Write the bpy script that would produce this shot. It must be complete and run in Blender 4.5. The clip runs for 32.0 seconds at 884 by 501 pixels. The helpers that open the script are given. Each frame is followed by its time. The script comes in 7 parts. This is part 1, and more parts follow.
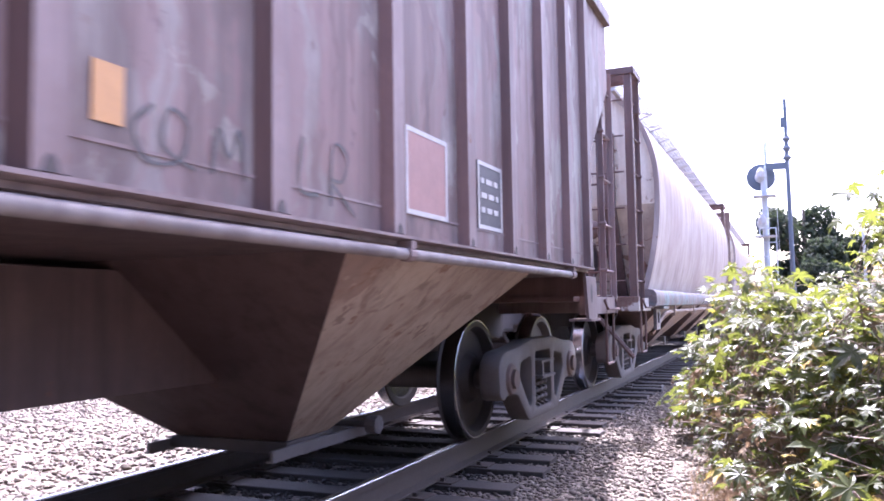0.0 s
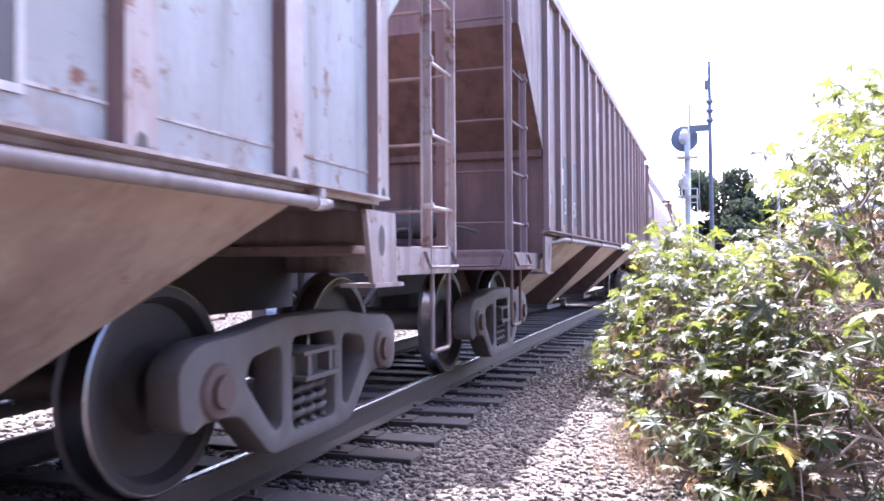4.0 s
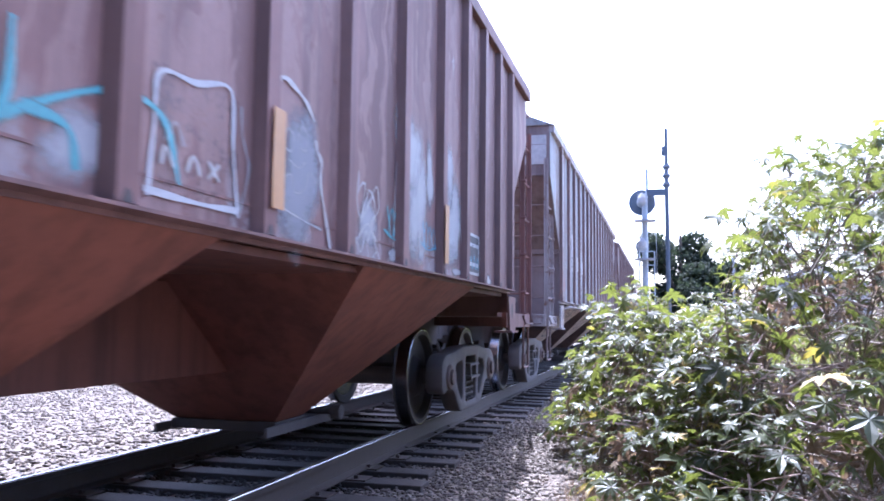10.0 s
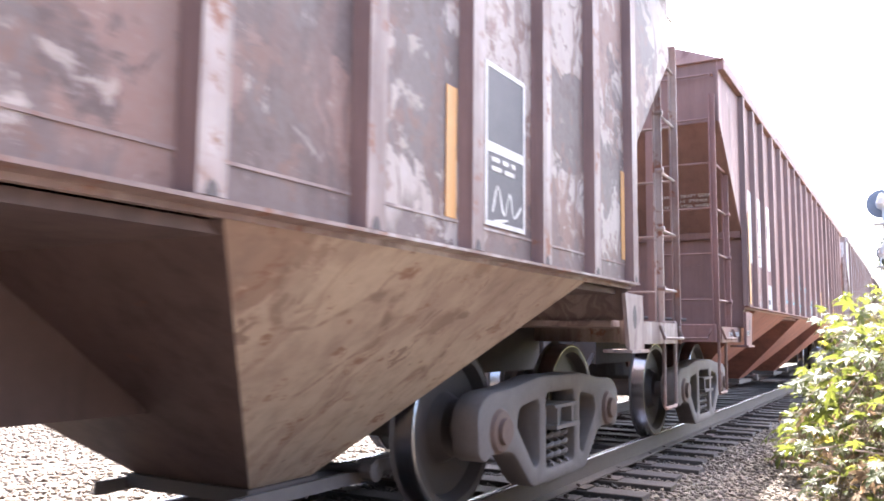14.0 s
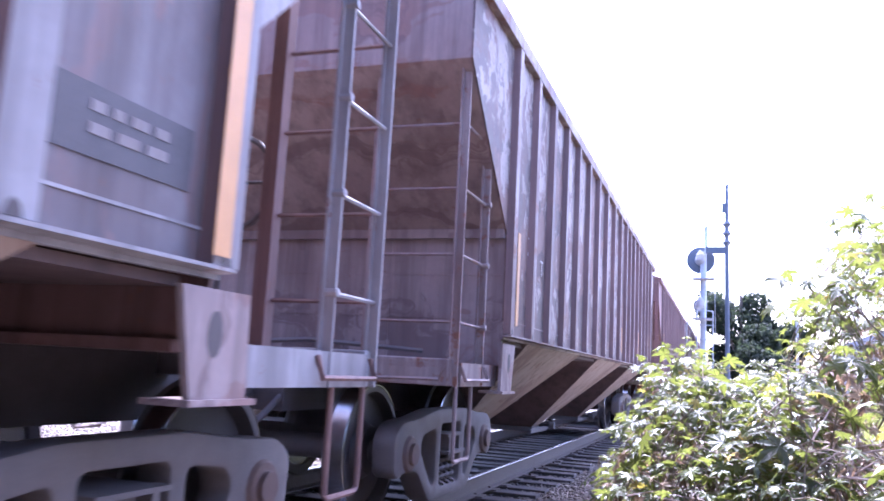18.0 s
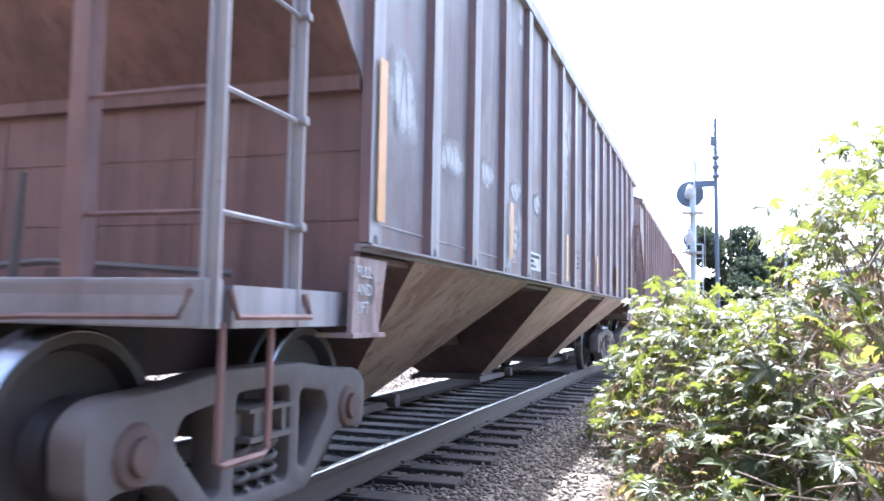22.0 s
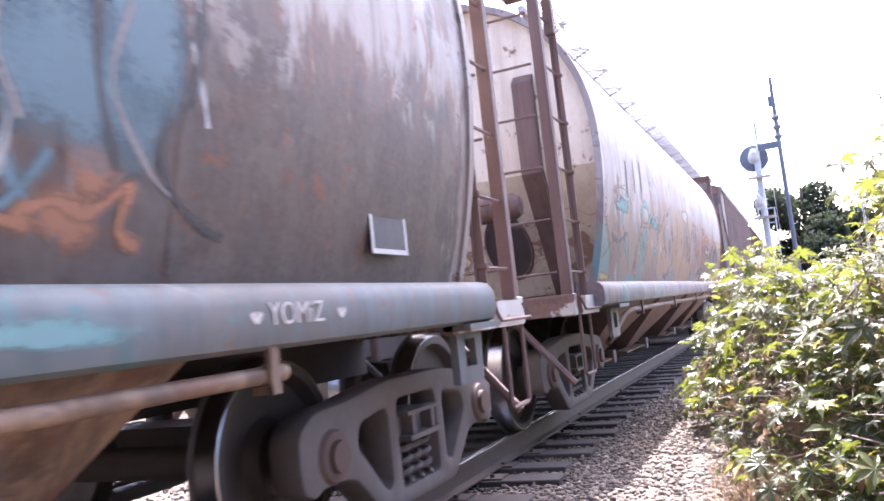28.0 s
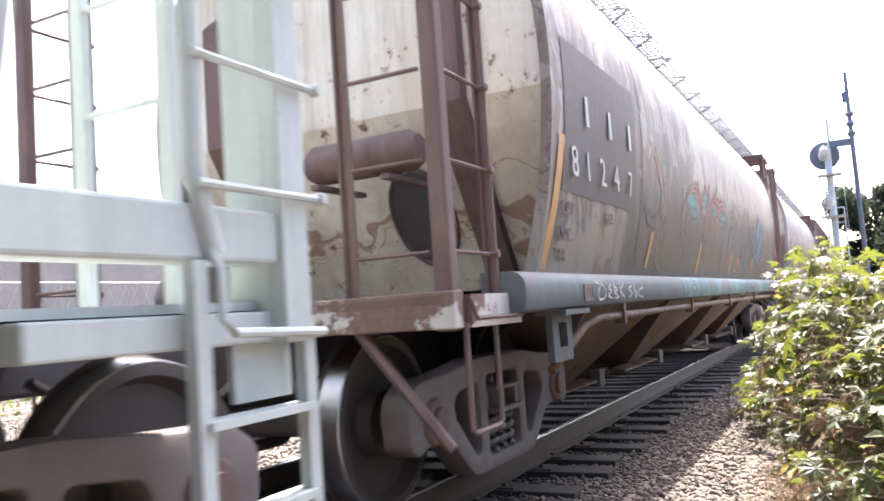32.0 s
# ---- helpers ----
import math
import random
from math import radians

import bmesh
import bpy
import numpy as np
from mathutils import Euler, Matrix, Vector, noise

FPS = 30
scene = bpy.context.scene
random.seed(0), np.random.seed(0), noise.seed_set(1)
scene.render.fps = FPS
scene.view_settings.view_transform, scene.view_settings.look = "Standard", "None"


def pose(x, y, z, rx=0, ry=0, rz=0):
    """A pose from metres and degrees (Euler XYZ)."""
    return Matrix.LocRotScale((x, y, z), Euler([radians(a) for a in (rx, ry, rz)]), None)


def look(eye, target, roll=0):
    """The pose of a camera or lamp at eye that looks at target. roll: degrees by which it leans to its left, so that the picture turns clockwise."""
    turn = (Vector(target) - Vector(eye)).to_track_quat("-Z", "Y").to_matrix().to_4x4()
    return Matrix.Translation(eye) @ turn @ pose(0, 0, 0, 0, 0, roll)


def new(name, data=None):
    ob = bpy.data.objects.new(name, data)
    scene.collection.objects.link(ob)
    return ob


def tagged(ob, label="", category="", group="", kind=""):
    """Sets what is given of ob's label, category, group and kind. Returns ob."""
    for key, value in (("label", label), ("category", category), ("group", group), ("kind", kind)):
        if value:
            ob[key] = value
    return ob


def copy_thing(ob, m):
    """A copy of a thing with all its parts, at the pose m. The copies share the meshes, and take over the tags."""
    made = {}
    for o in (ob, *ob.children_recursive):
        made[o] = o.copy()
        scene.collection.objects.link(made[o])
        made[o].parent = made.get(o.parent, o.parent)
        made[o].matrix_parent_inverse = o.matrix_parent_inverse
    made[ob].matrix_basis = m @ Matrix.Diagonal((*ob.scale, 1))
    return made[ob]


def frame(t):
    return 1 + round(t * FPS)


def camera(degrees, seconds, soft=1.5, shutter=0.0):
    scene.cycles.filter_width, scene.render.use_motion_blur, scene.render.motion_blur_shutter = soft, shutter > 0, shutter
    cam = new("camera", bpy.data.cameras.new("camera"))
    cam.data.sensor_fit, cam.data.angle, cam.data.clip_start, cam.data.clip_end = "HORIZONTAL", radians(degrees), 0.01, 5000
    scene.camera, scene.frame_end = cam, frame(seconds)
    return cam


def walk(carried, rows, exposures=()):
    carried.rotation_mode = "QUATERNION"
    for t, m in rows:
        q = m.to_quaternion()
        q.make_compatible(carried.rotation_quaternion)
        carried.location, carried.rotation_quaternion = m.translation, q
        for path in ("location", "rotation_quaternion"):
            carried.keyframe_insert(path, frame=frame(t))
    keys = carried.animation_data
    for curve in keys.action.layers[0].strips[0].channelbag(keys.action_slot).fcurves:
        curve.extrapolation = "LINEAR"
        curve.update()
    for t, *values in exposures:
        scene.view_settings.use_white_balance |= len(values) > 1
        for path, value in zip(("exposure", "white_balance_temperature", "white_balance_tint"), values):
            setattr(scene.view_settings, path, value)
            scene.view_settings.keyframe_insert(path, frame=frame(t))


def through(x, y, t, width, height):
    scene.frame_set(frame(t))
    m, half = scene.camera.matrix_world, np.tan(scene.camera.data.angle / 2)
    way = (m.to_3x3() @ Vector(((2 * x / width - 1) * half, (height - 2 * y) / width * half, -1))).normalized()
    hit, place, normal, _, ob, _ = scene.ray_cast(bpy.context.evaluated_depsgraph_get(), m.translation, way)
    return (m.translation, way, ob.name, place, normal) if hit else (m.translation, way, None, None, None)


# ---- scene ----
cam = camera(58.0, 32.0, 1.7, 0.25)
PATH = [
    (0, 3.055, -0.152, 1.012, 94.05, 0.89, 23.39),
    (0.5, 3.047, -0.162, 1.005, 92.87, -1.13, 22.69),
    (1, 3.046, -0.146, 1.005, 92.42, 0.38, 21.91),
    (1.5, 3.049, -0.145, 1.000, 91.41, -0.39, 21.11),
    (2, 3.051, -0.165, 1.000, 91.23, 1.09, 19.95),
    (2.5, 3.049, -0.155, 1.003, 90.45, 0.34, 19.33),
    (4.5, 3.062, -0.098, 0.990, 91.02, 0.68, 17.43),
    (5, 3.061, -0.095, 0.990, 90.71, 0.35, 15.98),
    (5.5, 3.057, -0.106, 0.990, 90.49, 0.73, 17.93),
    (6, 3.055, -0.103, 0.986, 90.46, 0.35, 17.62),
    (6.5, 3.056, -0.104, 0.987, 89.99, 0.50, 16.63),
    (7, 3.046, -0.093, 0.989, 90.15, 0.61, 16.24),
    (7.5, 3.033, -0.083, 0.988, 90.39, -0.14, 17.65),
    (8, 3.038, -0.047, 0.978, 91.42, -0.69, 15.80),
    (8.5, 3.060, -0.018, 0.976, 93.45, -0.73, 13.09),
    (9, 3.057, -0.029, 0.975, 94.50, -0.59, 14.46),
    (9.5, 3.056, -0.070, 0.977, 95.63, -2.96, 16.15),
    (10, 3.073, -0.083, 0.989, 95.05, -0.63, 15.48),
    (10.5, 3.052, -0.046, 0.978, 93.91, -0.96, 19.21),
    (11, 3.042, -0.045, 0.992, 95.38, -4.40, 21.40),
    (11.5, 3.028, -0.031, 0.989, 92.43, -3.28, 29.10),
    (12, 3.088, 0.065, 1.021, 94.15, -1.97, 30.09),
    (12.5, 3.076, 0.089, 1.018, 94.89, -0.60, 33.57),
    (13, 3.063, 0.123, 1.017, 96.75, 1.75, 29.51),
    (13.5, 3.065, 0.063, 1.009, 96.76, -0.67, 29.72),
    (14, 3.079, 0.018, 0.983, 95.98, -0.59, 30.49),
    (14.5, 3.083, 0.027, 0.972, 97.07, 0.43, 29.32),
    (15, 3.132, 0.114, 1.018, 96.15, 0.24, 31.48),
    (15.5, 3.122, 0.119, 1.018, 95.50, 0.18, 32.44),
    (17.5, 3.108, 0.191, 1.025, 96.06, -1.18, 18.82),
    (18, 3.089, 0.159, 1.028, 98.52, -3.05, 19.16),
    (18.5, 3.085, 0.101, 1.030, 97.14, -4.01, 18.92),
    (19, 3.062, 0.022, 1.006, 97.40, -2.59, 21.50),
    (19.5, 3.101, 0.025, 1.008, 95.78, 2.32, 24.92),
    (20, 3.085, 0.062, 1.003, 94.04, -0.45, 15.21),
    (20.5, 3.090, 0.111, 1.005, 96.17, -1.11, 10.98),
    (21, 3.095, 0.136, 1.007, 95.36, 0.66, 11.36),
    (21.5, 3.104, 0.072, 1.011, 93.66, 0.93, 17.84),
    (22, 3.097, 0.094, 0.996, 94.49, -1.04, 18.73),
    (22.5, 3.088, 0.060, 0.999, 95.51, -0.04, 19.57),
    (23, 3.077, 0.082, 1.014, 94.91, 4.20, 23.15),
    (23.5, 3.083, 0.077, 1.007, 94.51, 3.93, 24.24),
    (24, 3.088, 0.079, 0.996, 94.26, 3.00, 24.50),
    (24.5, 3.090, 0.114, 0.986, 93.70, 2.61, 23.71),
    (26.5, 3.115, 0.010, 0.994, 95.12, 3.78, 22.69),
    (27, 3.096, 0.006, 0.992, 94.91, 3.08, 24.02),
    (27.5, 3.079, -0.006, 1.003, 96.69, 4.73, 25.18),
    (28, 3.068, 0.003, 1.012, 94.92, 6.24, 23.95),
    (28.5, 3.045, 0.008, 1.014, 97.02, 3.92, 25.06),
    (29, 3.044, 0.062, 0.995, 96.08, 2.92, 22.66),
    (29.5, 3.046, 0.037, 1.011, 96.82, 3.58, 23.27),
    (30, 3.068, 0.007, 1.007, 97.69, 3.96, 24.32),
    (30.5, 3.078, -0.039, 1.007, 97.73, 3.46, 24.56),
    (31, 3.093, -0.063, 1.007, 96.49, 4.18, 26.69),
    (31.5, 3.079, -0.047, 1.004, 95.30, 3.71, 28.84),
    (32, 3.081, -0.021, 1.006, 94.44, 3.96, 27.87),
]
EXPOSURES = [(0, 3.05, 5610, 31), (1, 3.37, 5510, 28), (2, 3.28, 5550, 26), (5, 3.15, 5440, 29), (6, 3.13, 5767, 17), (7, 3.07, 5733, 12), (8, 3.3, 5420, 19), (9, 2.85, 4860, 25), (10, 2.55, 5020, 23), (11, 2.95, 5529, 5), (12, 3.75, 6135, -3), (13, 3.8, 6105, -2), (14, 3.67, 6320, 15), (15, 3.25, 6040, 29), (18, 3.15, 5050, 34), (19, 2.45, 5300, 36), (20, 2.8, 5530, 20), (20.6, 1.66, 5164, 21), (21, 1.62, 4940, 26), (21.6, 2.33, 5292, 18), (22, 3.25, 5440, 12), (23, 3.4, 5540, 21), (24, 3.05, 5610, 25), (27, 2.8, 5920, 13), (28, 3.12, 5990, 25), (29, 2.85, 6215, 13), (30, 2.58, 6280, 15), (31, 2.55, 6140, 9), (32, 2.83, 6460, 15)]
walk(cam, [(t, pose(*p)) for t, *p in PATH], EXPOSURES)

# world, sun and light
SUN = Vector((-0.105, 0.62, 1.0)).normalized()
sun_data = bpy.data.lights.new("sun", "SUN")
sun_data.energy, sun_data.angle, sun_data.color = 3.2, radians(0.55), (1.0, 0.95, 0.87)
sun = new("sun", sun_data)
sun.matrix_world = look(SUN * 60, (0, 0, 0))
world = bpy.data.worlds.new("world")
scene.world = world
world.use_nodes = True
wn, wl = world.node_tree.nodes, world.node_tree.links
sky = wn.new("ShaderNodeTexSky")
sky.sky_type, sky.sun_disc = "NISHITA", False
sky.sun_elevation = math.asin(SUN.z)
sky.sun_rotation = math.atan2(SUN.x, SUN.y)
sky.air_density, sky.dust_density, sky.ozone_density = 1.0, 5.0, 1.0
wn["Background"].inputs[1].default_value = 0.13
wl.new(sky.outputs[0], wn["Background"].inputs[0])


# ---- materials ----
def nodes_of(name):
    m = bpy.data.materials.new(name)
    m.use_nodes = True
    return m, m.node_tree.nodes, m.node_tree.links, m.node_tree.nodes["Principled BSDF"]


def noise_tex(n, l, vec, scale, detail=4, rough=0.6):
    t = n.new("ShaderNodeTexNoise")
    t.inputs["Scale"].default_value, t.inputs["Detail"].default_value, t.inputs["Roughness"].default_value = scale, detail, rough
    l.new(vec, t.inputs["Vector"])
    return t.outputs["Fac"]


def ramp(n, l, src, a, b):
    r = n.new("ShaderNodeMapRange")
    r.inputs["From Min"].default_value, r.inputs["From Max"].default_value = a, b
    l.new(src, r.inputs["Value"])
    return r.outputs["Result"]


def mixc(n, l, fac, a, b):
    m = n.new("ShaderNodeMix")
    m.data_type = "RGBA"
    for sock, v in ((m.inputs[0], fac), (m.inputs[6], a), (m.inputs[7], b)):
        if isinstance(v, (tuple, list)):
            sock.default_value = (*v[:3], 1)
        elif isinstance(v, (int, float)):
            sock.default_value = v
        else:
            l.new(v, sock)
    return m.outputs[2]


def mul(n, l, a, k):
    m = n.new("ShaderNodeMath")
    m.operation = "MULTIPLY"
    l.new(a, m.inputs[0])
    if isinstance(k, (int, float)):
        m.inputs[1].default_value = k
    else:
        l.new(k, m.inputs[1])
    return m.outputs[0]


def bump(n, l, p, src, strength, dist):
    b = n.new("ShaderNodeBump")
    b.inputs["Strength"].default_value, b.inputs["Distance"].default_value = strength, dist
    l.new(src, b.inputs["Height"])
    l.new(b.outputs[0], p.inputs["Normal"])


def coords(n, l, scale=(1, 1, 1), jitter=False, shift=(0, 0, 0)):
    tc = n.new("ShaderNodeTexCoord")
    mp = n.new("ShaderNodeMapping")
    mp.inputs["Scale"].default_value = scale
    mp.inputs["Location"].default_value = shift
    src = tc.outputs["Object"]
    if jitter:
        oi = n.new("ShaderNodeObjectInfo")
        ad = n.new("ShaderNodeVectorMath")
        ad.operation = "MULTIPLY_ADD"
        ad.inputs[1].default_value = (1, 1, 1)
        sc = n.new("ShaderNodeVectorMath")
        sc.operation = "SCALE"
        sc.inputs[0].default_value = (37, 53, 19)
        l.new(oi.outputs["Random"], sc.inputs["Scale"])
        l.new(src, ad.inputs[0])
        l.new(sc.outputs[0], ad.inputs[2])
        src = ad.outputs[0]
    l.new(src, mp.inputs["Vector"])
    return mp.outputs[0]


def math2(n, l, op, a, k):
    m = n.new("ShaderNodeMath")
    m.operation = op
    for i, v in enumerate((a, k)):
        if isinstance(v, (int, float)):
            m.inputs[i].default_value = v
        else:
            l.new(v, m.inputs[i])
    return m.outputs[0]


def mural(n, l, c, layers, seed):
    """Faded spray-can layers in the paint; each is kept to a stretch of the side by its y and z limits."""
    tc = n.new("ShaderNodeTexCoord")
    sep = n.new("ShaderNodeSeparateXYZ")
    l.new(tc.outputs["Object"], sep.inputs[0])
    warp = n.new("ShaderNodeTexNoise")
    warp.inputs["Scale"].default_value, warp.inputs["Detail"].default_value = 1.8, 3
    l.new(tc.outputs["Object"], warp.inputs["Vector"])
    va = n.new("ShaderNodeVectorMath")
    va.operation = "MULTIPLY_ADD"
    va.inputs[1].default_value = (0.0, 0.55, 0.45)
    l.new(warp.outputs["Color"], va.inputs[0])
    l.new(tc.outputs["Object"], va.inputs[2])
    rag = noise_tex(n, l, coords(n, l, (3, 3, 0.7), False, (seed, 0, 0)), 2.2, 6, 0.7)
    worn = noise_tex(n, l, tc.outputs["Object"], 9, 7, 0.75)
    for i, (kind, col, scale, at, ylim, zlim, amt) in enumerate(layers):
        mp = n.new("ShaderNodeMapping")
        mp.inputs["Location"].default_value = (0, seed * 1.3 + 2.7 * i, seed * 0.7 + 1.9 * i)
        mp.inputs["Scale"].default_value = (0.0, 1.0, 1.0) if kind != "streak" else (0.0, 4.0, 0.5)
        l.new(va.outputs[0] if kind != "dots" else tc.outputs["Object"], mp.inputs["Vector"])
        v = mp.outputs[0]
        if kind in ("patch", "streak"):
            mask = ramp(n, l, noise_tex(n, l, v, scale, 9, 0.66), at, at + 0.02)
        elif kind == "line":
            d = math2(n, l, "ABSOLUTE", math2(n, l, "SUBTRACT", noise_tex(n, l, v, scale, 1.2, 0.4), at), 0.0)
            mask = mul(n, l, ramp(n, l, d, 0.011, 0.004), ramp(n, l, worn, 0.58, 0.46))
        elif kind == "fill":
            mask = ramp(n, l, rag, -1.0, -0.9)
        else:
            vo = n.new("ShaderNodeTexVoronoi")
            vo.inputs["Scale"].default_value = scale
            l.new(v, vo.inputs["Vector"])
            sc = n.new("ShaderNodeSeparateColor")
            l.new(vo.outputs["Color"], sc.inputs[0])
            cr = n.new("ShaderNodeValToRGB")
            cr.color_ramp.interpolation = "CONSTANT"
            for k, q in enumerate(col):
                el = cr.color_ramp.elements[k] if k < 2 else cr.color_ramp.elements.new(k / len(col))
                el.position, el.color = k / len(col), (*q, 1)
            l.new(sc.outputs[0], cr.inputs[0])
            col = cr.outputs[0]
            if kind == "dots":
                mask = mul(n, l, ramp(n, l, vo.outputs["Distance"], 0.40, 0.36), ramp(n, l, sc.outputs[1], at, at + 0.02))
            else:
                mask = ramp(n, l, sc.outputs[1], at, at + 0.02)
        for axis, lim in ((1, ylim), (2, zlim)):
            if lim:
                w = math2(n, l, "ADD", sep.outputs[axis], math2(n, l, "MULTIPLY", math2(n, l, "SUBTRACT", rag, 0.5), 0.9))
                mask = mul(n, l, mask, ramp(n, l, w, lim[0] - 0.06, lim[0] + 0.06))
                mask = mul(n, l, mask, ramp(n, l, w, lim[1] + 0.06, lim[1] - 0.06))
        mask = mul(n, l, mask, math2(n, l, "MULTIPLY", ramp(n, l, worn, 0.74, 0.6), amt))
        c = mixc(n, l, mask, c, col)
    return c


def paint(name, base, stain, rust=(0.16, 0.065, 0.035), stain_amt=0.6, rust_amt=0.3, rough=0.6, seed=0.0, jitter=False, patch=None, patch_at=0.55, more=(), layers=()):
    """Weathered railcar paint: clouds of grime, streaks that run down, peeled patches, rust spots."""
    m, n, l, p = nodes_of(name)
    v = coords(n, l, (1, 1, 1), jitter, (seed, seed * 1.7, seed * 0.6))
    vs = coords(n, l, (5, 5, 0.35), jitter, (seed * 2.1, seed, seed))
    cloud = noise_tex(n, l, v, 0.9, 6, 0.65)
    streak = noise_tex(n, l, vs, 1.6, 5, 0.6)
    fine = noise_tex(n, l, v, 30, 4, 0.7)
    spots = noise_tex(n, l, v, 6.5, 6, 0.75)
    c = mixc(n, l, mul(n, l, ramp(n, l, cloud, 0.42, 0.62), stain_amt), base, stain)
    big = noise_tex(n, l, vs, 0.45, 7, 0.7)
    c = mixc(n, l, mul(n, l, ramp(n, l, big, 0.50, 0.60), stain_amt * 0.75), c, tuple(0.75 * s for s in stain))
    for i, (col, at, sc) in enumerate(more):
        vv = coords(n, l, (1, 1, 0.8), jitter, (seed * 3 + 7 * i, seed + 3 * i, 5 * i))
        c = mixc(n, l, ramp(n, l, noise_tex(n, l, vv, sc, 5, 0.6), at, at + 0.02), c, col)
    if layers:
        c = mural(n, l, c, layers, seed)
    if patch:
        c = mixc(n, l, ramp(n, l, noise_tex(n, l, v, 1.7, 8, 0.72), patch_at, patch_at + 0.03), c, patch)
    c = mixc(n, l, mul(n, l, ramp(n, l, streak, 0.48, 0.66), stain_amt * 0.8), c, tuple(0.55 * s for s in stain))
    c = mixc(n, l, mul(n, l, ramp(n, l, streak, 0.34, 0.16), 0.35), c, tuple(min(1, 1.5 * s + 0.03) for s in base))
    c = mixc(n, l, mul(n, l, ramp(n, l, spots, 0.66 - 0.12 * rust_amt, 0.72 - 0.1 * rust_amt), min(1, 0.5 + rust_amt)), c, rust)
    c = mixc(n, l, mul(n, l, ramp(n, l, fine, 0.35, 0.7), 0.22), c, tuple(0.6 * s for s in base))
    l.new(c, p.inputs["Base Color"])
    rr = n.new("ShaderNodeMapRange")
    rr.inputs["To Min"].default_value, rr.inputs["To Max"].default_value = rough - 0.12, rough + 0.2
    l.new(cloud, rr.inputs["Value"])
    l.new(rr.outputs[0], p.inputs["Roughness"])
    p.inputs["Specular IOR Level"].default_value = 0.3
    bump(n, l, p, spots, 0.25, 0.004)
    return m


def plain(name, col, rough=0.6, metal=0.0, var=0.35, scale=8.0, jitter=True, bmp=0.3):
    m, n, l, p = nodes_of(name)
    v = coords(n, l, (1, 1, 1), jitter)
    a = noise_tex(n, l, v, scale, 6, 0.65)
    b = noise_tex(n, l, v, scale * 9, 4, 0.7)
    c = mixc(n, l, mul(n, l, ramp(n, l, a, 0.35, 0.7), var), col, tuple(0.45 * s for s in col))
    c = mixc(n, l, mul(n, l, ramp(n, l, b, 0.4, 0.75), var * 0.6), c, tuple(min(1, 1.35 * s + 0.01) for s in col))
    l.new(c, p.inputs["Base Color"])
    p.inputs["Roughness"].default_value, p.inputs["Metallic"].default_value = rough, metal
    bump(n, l, p, b, bmp, 0.004)
    return m


def spray(name, col, wear=0.5, rough=0.6):
    """Faded spray paint: worn through by noise and thin at the rim, with the paint below showing."""
    m, n, l, p = nodes_of(name)
    v = coords(n, l)
    a = noise_tex(n, l, v, 5, 6, 0.7)
    b = noise_tex(n, l, v, 38, 5, 0.7)
    c = mixc(n, l, mul(n, l, ramp(n, l, a, 0.3, 0.7), 0.6), col, tuple(0.5 * s + 0.05 for s in col))
    l.new(c, p.inputs["Base Color"])
    p.inputs["Roughness"].default_value = rough
    at = n.new("ShaderNodeAttribute")
    at.attribute_name = "cover"
    ad = n.new("ShaderNodeMath")
    ad.operation = "ADD"
    l.new(mul(n, l, b, 0.75), ad.inputs[0])
    l.new(mul(n, l, a, 0.75), ad.inputs[1])
    ad2 = n.new("ShaderNodeMath")
    ad2.operation = "ADD"
    l.new(ad.outputs[0], ad2.inputs[0])
    l.new(mul(n, l, at.outputs["Fac"], 0.8), ad2.inputs[1])
    al = mul(n, l, ramp(n, l, ad2.outputs[0], 0.66 + 0.45 * wear, 1.22 + 0.45 * wear), 0.88)
    l.new(al, p.inputs["Alpha"])
    return m


M_FRAME = plain("cast_steel", (0.125, 0.108, 0.102), 0.75)
M_BLACK = plain("black_grime", (0.07, 0.058, 0.056), 0.75)
M_RUSTBROWN = plain("rust_brown", (0.11, 0.07, 0.058), 0.7)
M_TREAD = plain("worn_tread", (0.34, 0.34, 0.36), 0.2, 1.0, 0.2, 20)
M_WHEEL = plain("wheel_plate", (0.045, 0.036, 0.034), 0.6)
M_RAIL = plain("rail_rust", (0.075, 0.055, 0.046), 0.65)
M_RAILTOP = plain("rail_polished", (0.6, 0.6, 0.62), 0.2, 1.0, 0.15, 30)
M_TIE = plain("weathered_tie", (0.058, 0.048, 0.043), 0.85, 0, 0.6, 14)
M_GALV = plain("galvanised", (0.42, 0.42, 0.43), 0.5, 0.4)
M_PALESOLID = plain("faded_pale", (0.46, 0.46, 0.47), 0.6, 0, 0.5)
M_ORANGE = plain("reflector_orange", (0.47, 0.245, 0.085), 0.55, 0, 0.3)
M_WHITE = plain("stencil_white", (0.45, 0.43, 0.41), 0.65, 0, 0.55, 14)
M_DARKPANEL = plain("stencil_black", (0.062, 0.056, 0.06), 0.65, 0, 0.5, 10)
M_BLUE = spray("spray_blue", (0.16, 0.40, 0.52))
M_TEAL = spray("spray_teal", (0.12, 0.27, 0.28))
M_CYAN = spray("spray_cyan", (0.10, 0.38, 0.42), 0.25)
M_PALE = spray("spray_pale", (0.40, 0.40, 0.40))
M_BLACKSPRAY = spray("spray_black", (0.05, 0.045, 0.045))
M_CREAM = paint("cream_paint", (0.70, 0.655, 0.56), (0.45, 0.32, 0.22), rust_amt=0.6, stain_amt=0.35, seed=3, layers=(("streak", (0.24, 0.11, 0.06), 0.9, 0.58, None, None, 0.8),))
M_FLANK_SHADE = paint("rib_flank_shade", (0.20, 0.125, 0.115), (0.12, 0.075, 0.07), seed=35, rust_amt=0.2, jitter=True)
